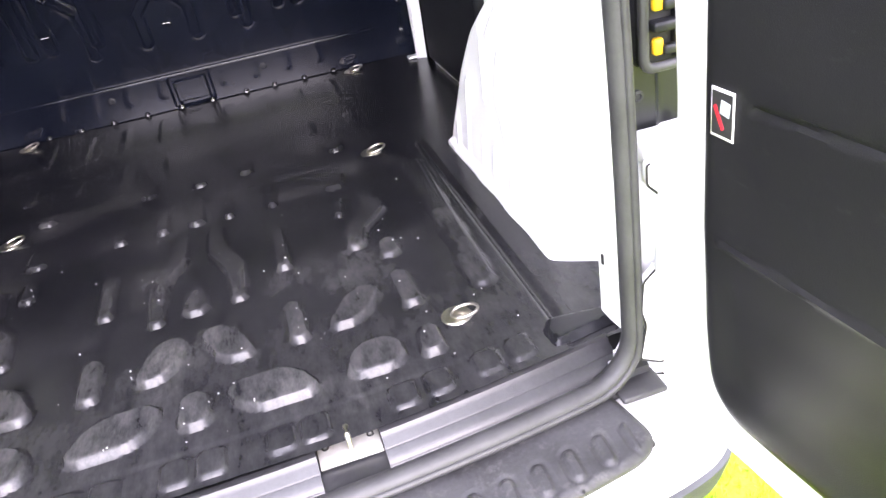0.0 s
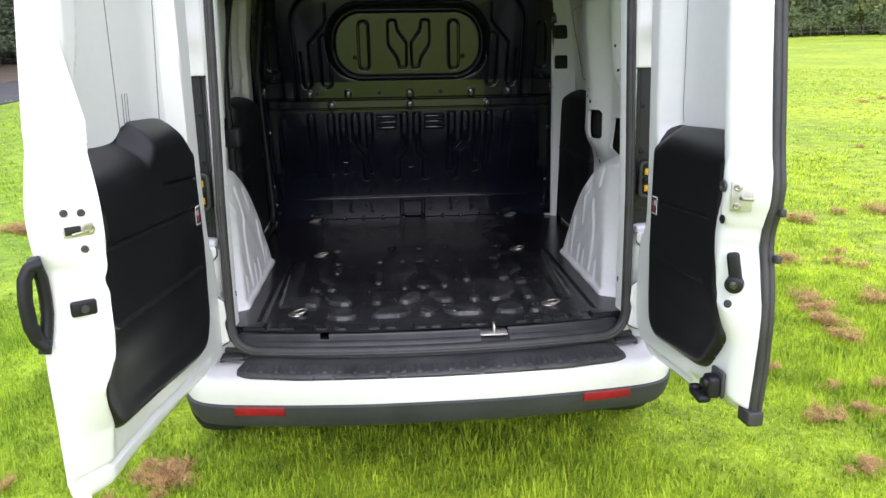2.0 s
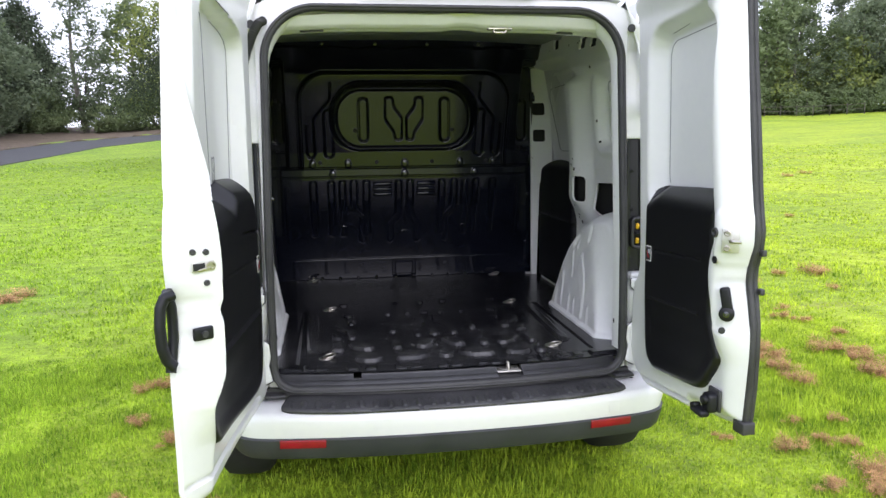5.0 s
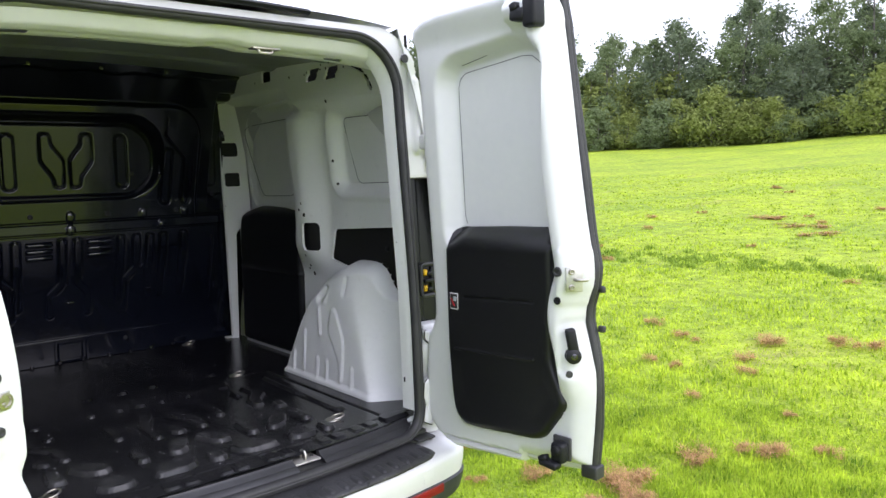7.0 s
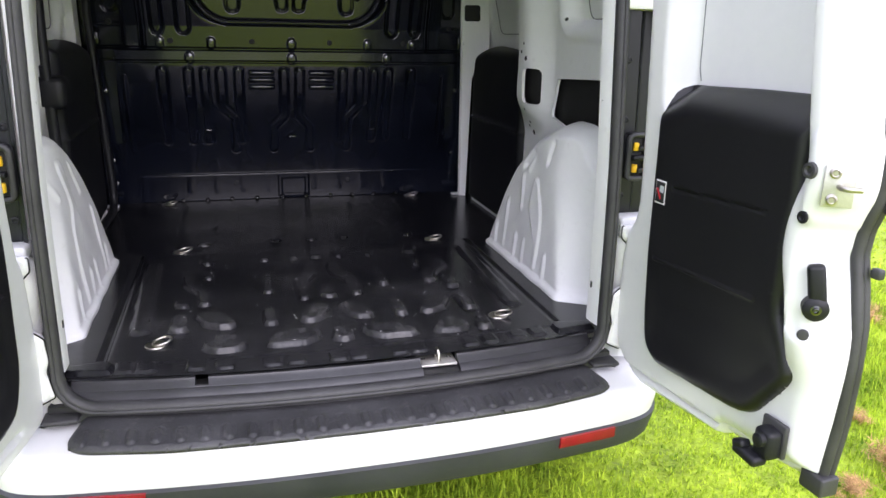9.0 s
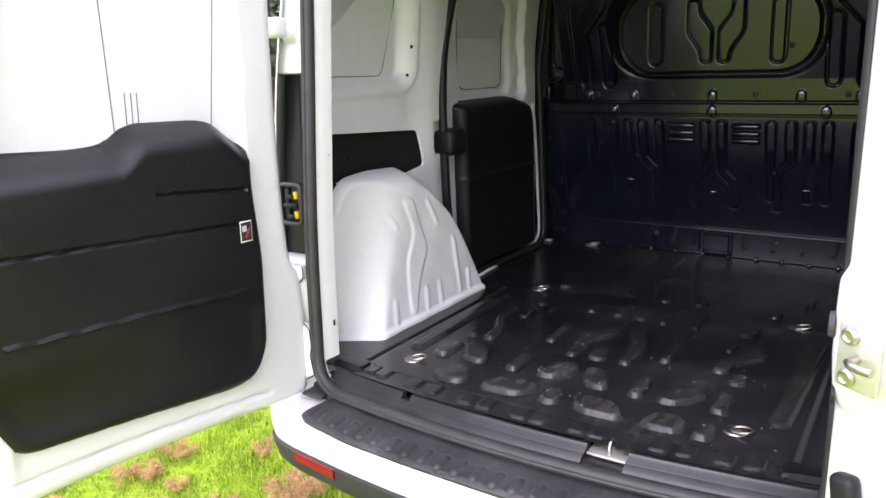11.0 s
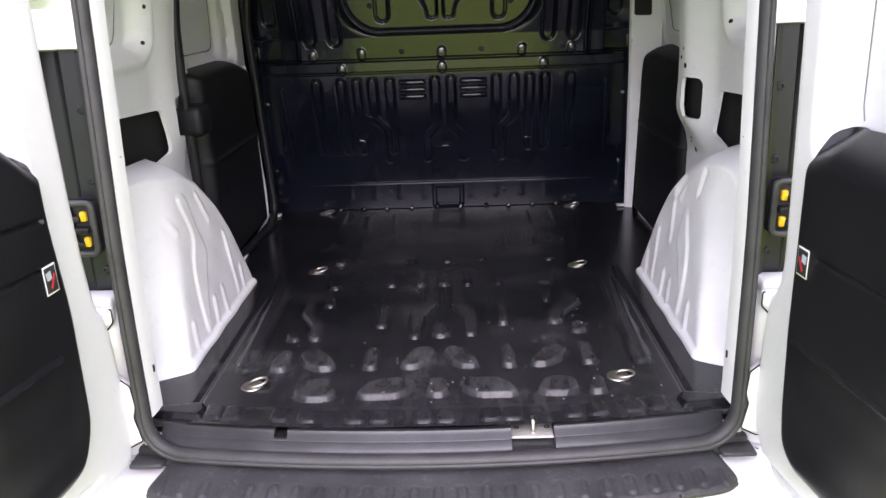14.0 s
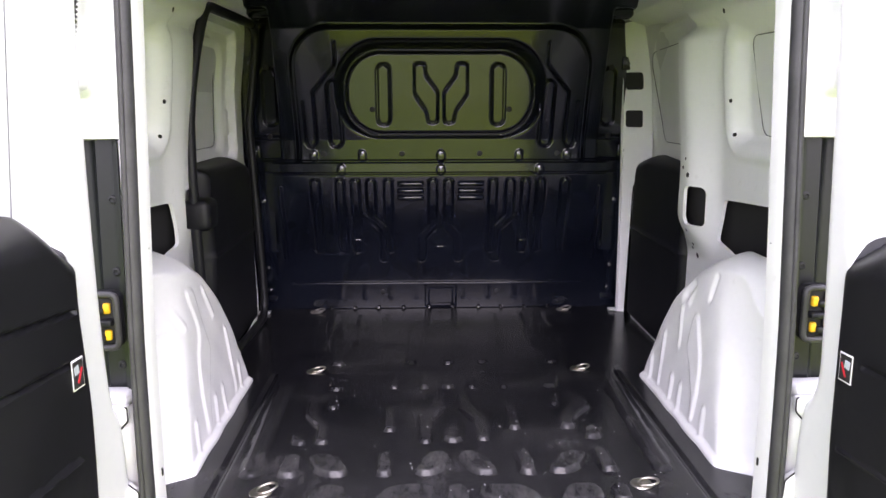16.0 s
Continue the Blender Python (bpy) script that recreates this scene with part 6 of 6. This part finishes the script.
HEAPS += [(1.76, 0.0, 0.11), (1.48, -0.01, 0.07), (1.66, -0.1, 0.10), (2.2, -0.02, 0.10), (2.45, -0.22, 0.12), (2.71, -0.42, 0.07), (3.1, -0.06, 0.05), (3.06, 0.51, 0.06), (3.58, 0.93, 0.07), (4.71, 1.86, 0.10), (4.65, 0.78, 0.14),
         (3.75, 0.54, 0.08), (4.94, 0.2, 0.12), (4.98, 0.42, 0.12), (14.56, 5.55, 0.5), (13.31, 4.42, 0.5), (12.26, 3.57, 0.4)]
HEAPS += [(-2.69, 9.14, 0.22), (-2.33, 9.56, 0.18), (-1.51, 5.71, 0.10), (-1.76, 4.80, 0.12), (-1.43, 4.09, 0.09), (-1.23, 3.86, 0.10), (-1.27, 2.42, 0.07), (-1.10, 2.43, 0.06), (-1.10, 1.88, 0.08), (-1.34, 1.72, 0.08), (-1.46, 1.68, 0.07), (-1.02, 1.12, 0.08), (-1.15, 0.92, 0.08), (-1.36, 1.17, 0.07)]
HEAPS += [(-1.51, 0.19, 0.07), (-1.26, 0.35, 0.06), (-1.48, -0.01, 0.09), (-1.3, 0.02, 0.05), (-1.07, 0.03, 0.06),
         (-1.0, 0.18, 0.10), (-0.87, 0.17, 0.11), (-0.98, -0.2, 0.10), (-0.86, -0.19, 0.09), (-0.8, -0.11, 0.06), (-0.68, -0.21, 0.07), (-1.55, -0.3, 0.07), (-1.25, -0.47, 0.07), (-1.12, -0.43, 0.06), (-1.24, -0.11, 0.06), (-3.2, 4.37, 0.30)]
scatter = np.random.default_rng(17)
for _ in range(60):
    r, a = 3.6 + 22 * scatter.random() ** 1.5, radians(scatter.uniform(14, 80))
    HEAPS.append((r * math.sin(a), r * math.cos(a), scatter.uniform(0.03, 0.07) + 0.006 * r))
heap_rng = np.random.default_rng(5)
heap_meshes = []
for k in range(4):
    me = clippings(heap_rng, 1.0 * 0.15, 1000)
    me.materials.append(straw_mat)
    heap_meshes.append(me)
for k, (x, y, s) in enumerate(HEAPS):
    ob = tagged(new("grass_clippings", heap_meshes[k % 4]), "small heap of dry brown grass clippings", "clippings", "grass clippings on the field", "stuff")
    f = s / 0.15
    ob.matrix_basis = pose(x, y, float(field_z(np.array(x), np.array(y))) - 0.03 * (f - 1) * 0.5, 0, 0, float(heap_rng.uniform(-40, 40))) @ Matrix.Diagonal((f, f, min(1.2 * f, 1.2), 1))


# ---- woods ----
def crown_mesh(rng, height, spread, low, leaf, n_clumps, per):
    """Leaves gathered in uneven clumps within a crown."""
    h = rng.uniform(low, 1.0, n_clumps)
    prof = np.sin(np.pi * np.clip((h - low) / (1.03 - low), 0, 1) ** 0.75) ** 0.8
    a = rng.uniform(0, 2 * np.pi, n_clumps)
    r = spread * prof * np.sqrt(rng.uniform(0.12, 1, n_clumps)) * rng.uniform(0.8, 1.25, n_clumps)
    c = np.stack([r * np.cos(a), r * np.sin(a), h * height], -1)
    size = spread * rng.uniform(0.08, 0.22, n_clumps)
    p = np.repeat(c, per, 0) + np.clip(rng.normal(0, 1, (n_clumps * per, 3)), -1.7, 1.7) * np.repeat(size, per)[:, None] * np.array([1, 1, 0.75])
    p[:, 2] = np.maximum(p[:, 2], 0.15)
    n = len(p)
    d1 = rng.normal(0, 1, (n, 3)) * np.array([1, 1, 0.6])
    d1 /= np.linalg.norm(d1, axis=1)[:, None]
    d2 = np.cross(d1, rng.normal(0, 1, (n, 3)))
    d2 /= np.linalg.norm(d2, axis=1)[:, None]
    s = leaf * rng.uniform(0.6, 1.4, n)[:, None]
    v = np.stack([p - d1 * s, p + d2 * s * 0.55, p + d1 * s, p - d2 * s * 0.55], 1).reshape(-1, 3)
    me = bpy.data.meshes.new("crown")
    me.from_pydata(v.tolist(), [], np.arange(4 * n).reshape(n, 4).tolist())
    return me, c


def trunk_mesh(rng, height, radius, clumps):
    """A tapered trunk with limbs that reach into the clumps."""
    v, f = [], []

    def limb(p, q, r0, r1, seg=6, n=5):
        p, q = np.array(p), np.array(q)
        bend = rng.normal(0, 0.04, 3) * np.linalg.norm(q - p)
        start = len(v)
        d = (q - p) / np.linalg.norm(q - p)
        a = np.cross(d, [0.3, 1, 0.2])
        a /= np.linalg.norm(a)
        b = np.cross(d, a)
        for i in range(n):
            t = i / (n - 1)
            c, r = p + (q - p) * t + bend * math.sin(math.pi * t), r0 + (r1 - r0) * t
            v.extend((c + r * (math.cos(2 * math.pi * k / seg) * a + math.sin(2 * math.pi * k / seg) * b)).tolist() for k in range(seg))
        for i in range(n - 1):
            f.extend([start + i * seg + k, start + i * seg + (k + 1) % seg, start + (i + 1) * seg + (k + 1) % seg, start + (i + 1) * seg + k] for k in range(seg))
    limb((0, 0, -0.3), (rng.normal(0, 0.2), rng.normal(0, 0.2), height * 0.92), radius, radius * 0.12, 8, 9)
    for c in clumps[:: max(1, len(clumps) // 9)]:
        z0 = max(0.6, c[2] - 0.35 * math.hypot(c[0], c[1]) - 0.8)
        limb((0, 0, z0), c, radius * 0.32 * (1 - 0.6 * z0 / height), radius * 0.05)
    return raw_mesh("trunk", v, f, 0)


def tree(rng, height, spread, low, leaf, clumps, per, material, label, name="tree"):
    crown, c = crown_mesh(rng, height, spread, low, leaf, clumps, per)
    crown.materials.append(material)
    ob = tagged(new(name), label, name, "trees round the field" if name == "tree" else "bushes along the field edge")
    trunk = trunk_mesh(rng, height, 0.02 * height + 0.03, c)
    trunk.materials.append(bark)
    part("trunk", trunk, bark, ob)
    part("crown", crown, material, ob)
    return ob


wood_rng = np.random.default_rng(11)
kinds = [tree(wood_rng, 9.5, 2.6, 0.12, 0.135, 105, 64, leaf_mid_hazed, "tall green broadleaf tree at the field edge"),
         tree(wood_rng, 10.5, 2.0, 0.10, 0.120, 95, 60, leaf_dark_hazed, "tall slender dark green tree at the field edge"),
         tree(wood_rng, 8.5, 3.0, 0.08, 0.140, 110, 64, leaf_dark_hazed, "broad dark green tree at the field edge"),
         tree(wood_rng, 9.5, 2.2, 0.22, 0.115, 70, 56, leaf_mid_hazed, "light airy tree with pale trunk at the field edge")]
bushes = [tree(wood_rng, 4.0, 2.4, 0.05, 0.125, 80, 58, leaf_olive, "dense yellow-green bush at the field edge", "bush"),
          tree(wood_rng, 3.4, 2.2, 0.05, 0.120, 80, 58, leaf_mid_hazed, "dense green bush at the field edge", "bush")]
conifer = tree(wood_rng, 10.5, 3.0, 0.06, 0.130, 130, 62, leaf_pine, "tall dark conifer beside the drive")
first = set(kinds + bushes + [conifer])


def plant(ob, az, dist, size):
    x, y = dist * math.sin(radians(az)), dist * math.cos(radians(az))
    tall = float(wood_rng.uniform(0.8, 1.22))
    m = pose(x, y, float(field_z(np.array(x), np.array(y))) - 0.1, 0, 0, float(wood_rng.uniform(0, 360))) @ Matrix.Diagonal((size, size, size * tall, 1))
    if ob in first:
        first.discard(ob)
        ob.matrix_basis = m
    else:
        c = copy_thing(ob, m)
        c.scale = (size, size, size * tall)


def edge_r(az):
    return float(np.interp(az, [-20, 20, 38, 52, 75, 90], [78, 78, 74, 62, 58, 56]))


az = 3.0
while az < 84:
    r = edge_r(az)
    plant(kinds[int(wood_rng.integers(0, 4))], az + wood_rng.uniform(-0.7, 0.7), r + wood_rng.uniform(3, 9), wood_rng.uniform(0.85, 1.28) if az < 43 else wood_rng.uniform(0.60, 1.02) + 0.004 * (az - 43))
    plant(kinds[int(wood_rng.integers(0, 3))], az + wood_rng.uniform(-0.9, 0.9), r + wood_rng.uniform(10, 18), wood_rng.uniform(1.05, 1.36) if az < 43 else wood_rng.uniform(0.62, 1.08) + 0.004 * (az - 43))
    az += 1.6
az = 20.0
while az < 84:
    plant(bushes[int(wood_rng.integers(0, 2))], az + wood_rng.uniform(-0.6, 0.6), edge_r(az) + wood_rng.uniform(4, 9), wood_rng.uniform(1.2, 1.75))
    az += 2.1
az = -36.0
while az < 4.0:
    plant(kinds[int(wood_rng.integers(0, 4))], az + wood_rng.uniform(-0.7, 0.7), 76 + wood_rng.uniform(0, 8), wood_rng.uniform(0.9, 1.4))
    plant(bushes[1], az + wood_rng.uniform(-0.7, 0.7), 74 + wood_rng.uniform(0, 3), wood_rng.uniform(0.9, 1.3))
    az += 2.4
az = 4.0
while az < 84:
    plant(bushes[int(wood_rng.integers(0, 2))] if az > 42 else bushes[1], az + wood_rng.uniform(-0.4, 0.4), edge_r(az) + wood_rng.uniform(-0.5, 3), wood_rng.uniform(0.6, 1.05) * (1 if az > 42 else 0.95))
    az += 1.25
for k in range(34):
    y = -2 + 2.4 * k
    x = -22.5 - wood_rng.uniform(0, 3.5) - (6 if k % 2 else 0) - 0.06 * y
    plant([conifer, conifer, kinds[2], conifer][k % 4], math.degrees(math.atan2(x, y)), math.hypot(x, y), wood_rng.uniform(0.95, 1.3))
    plant(bushes[1], math.degrees(math.atan2(x - 2.0, y)), math.hypot(x - 2.0, y), wood_rng.uniform(0.8, 1.2))

# the big pine on the lawn
leaf_needle = leaf_material("grey_green_needles", (0.026, 0.036, 0.024), (0.085, 0.105, 0.062), 0.8, 0.15, 0.9)
pine_bark = surface("pine_bark", (0.045, 0.038, 0.032), (0.12, 0.10, 0.085), 0.9, 5, 40, bump=0.03, bump_scale=14)


def pine_tree(x, y):
    """A stout bare trunk, drooping boughs low down, a thin crown high up."""
    rng = np.random.default_rng(41)
    low_c = np.stack([rng.uniform(-1, 1, 120), rng.uniform(-1, 1, 120), rng.uniform(2.0, 5.0, 120)], -1)
    low_c[:, :2] *= (4.4 - 0.35 * (low_c[:, 2:3] - 2.0))
    high_c = np.stack([rng.normal(0, 2.0, 60), rng.normal(0, 2.0, 60), rng.uniform(5.6, 14.5, 60)], -1)
    clumps = np.concatenate([low_c, high_c])
    size = np.concatenate([rng.uniform(0.30, 0.70, 120), rng.uniform(0.25, 0.5, 60)])
    per = 430
    p = np.repeat(clumps, per, 0) + np.clip(rng.normal(0, 1, (len(clumps) * per, 3)), -1.8, 1.8) * np.repeat(size, per)[:, None] * np.array([1, 1, 0.55])
    p[:, 2] -= 0.10 * np.hypot(p[:, 0], p[:, 1]) * (p[:, 2] < 6)
    n = len(p)
    d1 = rng.normal(0, 1, (n, 3)) + np.array([0, 0, -0.8])
    d1 /= np.linalg.norm(d1, axis=1)[:, None]
    d2 = np.cross(d1, rng.normal(0, 1, (n, 3)))
    d2 /= np.linalg.norm(d2, axis=1)[:, None]
    k = 0.058 * rng.uniform(0.6, 1.5, n)[:, None]
    v = np.stack([p - d1 * k, p + d2 * k * 0.3, p + d1 * k, p - d2 * k * 0.3], 1).reshape(-1, 3)
    crown = bpy.data.meshes.new("crown")
    crown.from_pydata(v.tolist(), [], np.arange(4 * n).reshape(n, 4).tolist())
    ob = tagged(new("pine_tree"), "big pine with a stout grey trunk and drooping dark boughs", "tree", "trees round the field")
    z = np.array([0.0, 0.25, 0.8, 2.5, 6.0, 10.0, 15.0])
    r = np.array([0.60, 0.44, 0.38, 0.34, 0.30, 0.22, 0.06])
    lean = 0.010 * z * z
    ring = [[(-lean[i] * 0.25 + r[i] * (1 + 0.08 * math.sin(5 * a + i)) * math.cos(a), r[i] * math.sin(a), z[i] - 0.2 * (i == 0)) for a in np.linspace(0, 2 * np.pi, 15)[:-1]] for i in range(7)]
    tv = [q for row in ring for q in row]
    tf = [[i * 14 + k, i * 14 + (k + 1) % 14, (i + 1) * 14 + (k + 1) % 14, (i + 1) * 14 + k] for i in range(6) for k in range(14)]
    part("trunk", raw_mesh("trunk", tv, tf, 0), pine_bark, ob)
    part("crown", crown, leaf_needle, ob)
    for c in list(low_c[::9]) + [np.array([-4.6, 0.4, 6.4]), np.array([-4.2, -0.6, 7.6]), np.array([3.6, 0.5, 8.0])]:
        z0 = float(min(c[2] + 0.4, 9.0))
        way = [(t * c[0], t * c[1], z0 + (c[2] - z0) * t + 0.35 * math.sin(2.6 * t)) for t in np.linspace(0, 1, 7)]
        part("bough", tube("bough", way, 0.055, 6), pine_bark, ob)
    ob.matrix_basis = pose(x, y, float(field_z(np.array(x), np.array(y))) - 0.05)
    return ob


pine_tree(-3.45, 27.6)
back_rng = np.random.default_rng(23)
for x, y, tall in ((-13.6, 72.0, 13.5), (-9.0, 78.0, 10.5)):
    spreading = tree(back_rng, tall, 0.37 * tall, 0.10, 0.150, 150, 70, leaf_olive, "large yellow-green broadleaf tree beyond the drive")
    spreading.matrix_basis = pose(x, y, float(field_z(np.array(x), np.array(y))) - 0.1)

# a dark car parked on the drive
car_paint = surface("dark_car_paint", (0.012, 0.014, 0.020), (0.020, 0.022, 0.030), 0.25, 3, 40, coat=0.8)
car_glass = surface("dark_car_glass", (0.010, 0.011, 0.012), (0.018, 0.019, 0.020), 0.08, 3, 40, coat=1.0)


def parked_car(x, y, turn):
    """A tall dark estate car seen from its rear."""
    car = tagged(new("parked_car"), "dark estate car parked on the drive", "car")
    bm = bmesh.new()
    rows = [(-2.2, 0.45, 0.95, 0.86), (-2.25, 0.50, 1.00, 0.90), (-1.6, 0.38, 1.02, 0.92), (1.2, 0.38, 1.00, 0.92), (2.0, 0.42, 0.92, 0.88), (2.25, 0.50, 0.80, 0.78)]
    rings = []
    for yy, z0, z1, w in rows:
        rings.append([bm.verts.new((sx * w * k, yy, zz)) for sx, k, zz in ((-1, 0.94, z0), (1, 0.94, z0), (1, 1.0, 0.5 * (z0 + z1)), (1, 0.95, z1), (-1, 0.95, z1), (-1, 1.0, 0.5 * (z0 + z1)))])
    for a, b in zip(rings[:-1], rings[1:]):
        for i in range(6):
            bm.faces.new((a[i], a[(i + 1) % 6], b[(i + 1) % 6], b[i]))
    bm.faces.new(rings[0][::-1])
    bm.faces.new(rings[-1])
    bmesh.ops.bevel(bm, geom=bm.edges[:], offset=0.04, segments=2, affect="EDGES", profile=0.5)
    me = bpy.data.meshes.new("body")
    bm.to_mesh(me)
    bm.free()
    part("body", me, car_paint, car)
    bm = bmesh.new()
    low = [bm.verts.new(q) for q in ((-0.84, -2.18, 0.96), (0.84, -2.18, 0.96), (0.84, 1.15, 0.96), (-0.84, 1.15, 0.96))]
    top = [bm.verts.new(q) for q in ((-0.66, -1.92, 1.66), (0.66, -1.92, 1.66), (0.66, 0.30, 1.68), (-0.66, 0.30, 1.68))]
    bm.faces.new(top)
    for i in range(4):
        bm.faces.new((low[i], low[(i + 1) % 4], top[(i + 1) % 4], top[i]))
    bmesh.ops.bevel(bm, geom=bm.edges[:], offset=0.05, segments=2, affect="EDGES", profile=0.5)
    me = bpy.data.meshes.new("cabin")
    bm.to_mesh(me)
    bm.free()
    part("cabin", me, car_paint, car)
    part("rear_window", solid("rear_window", 1.25, 0.03, 0.46, 0.012, (0, -2.085, 1.31), Matrix.Rotation(radians(-20), 3, "X")), car_glass, car, "dark rear window")
    part("number_plate", solid("number_plate", 0.52, 0.02, 0.11, 0.004, (0, -2.30, 0.78)), paper, car, "plain pale plate")
    part("bumper", solid("bumper", 1.74, 0.14, 0.20, 0.05, (0, -2.25, 0.48), seg=3), plastic, car)
    for side in (-1, 1):
        part("tail_light", solid("tail_light", 0.20, 0.10, 0.36, 0.03, (side * 0.78, -2.20, 0.90)), red_lens, car, "red tail light")
        part("side_window", solid("side_window", 0.02, 2.3, 0.40, 0.008, (side * 0.775, -0.45, 1.26), Matrix.Rotation(radians(side * -14), 3, "Y")), car_glass, car)
        for yy in (-1.45, 1.40):
            tyre = part("wheel", lathe("wheel", [(0.20, -0.10), (0.29, -0.10), (0.33, -0.05), (0.33, 0.05), (0.29, 0.10), (0.20, 0.10)], 24, (side * 0.80, yy, 0.33), "x"), tyre_rubber, car)
            part("rim", lathe("rim", [(0.03, -0.05), (0.19, -0.09), (0.205, 0.09), (0.03, 0.05)], 18, (side * 0.80, yy, 0.33), "x"), zinc, tyre)
    car.matrix_basis = pose(x, y, float(field_z(np.array(x), np.array(y))) + 0.03, 0, 0, turn)


parked_car(-7.55, 60.0, -14)

# post and rail fence before the far woods
fence = tagged(new("fence"), "low weathered wooden post and rail fence at the field edge", "fence")
post_me = solid("post", 0.07, 0.07, 1.1, 0.01)
post_me.materials.append(wood)
spots = []
for k in range(18):
    a = 21 + 1.05 * k
    d = edge_r(a) - 2.0
    x, y = d * math.sin(radians(a)), d * math.cos(radians(a))
    z = float(field_z(np.array(x), np.array(y)))
    spots.append((x, y, z))
    part("post", post_me, wood, fence, m=pose(x, y, z + 0.45, 0, 0, -a))
for h in (0.45, 0.85):
    part("rail", tube("rail", [(x, y, z + h) for x, y, z in spots], 0.026, 6), wood, fence)
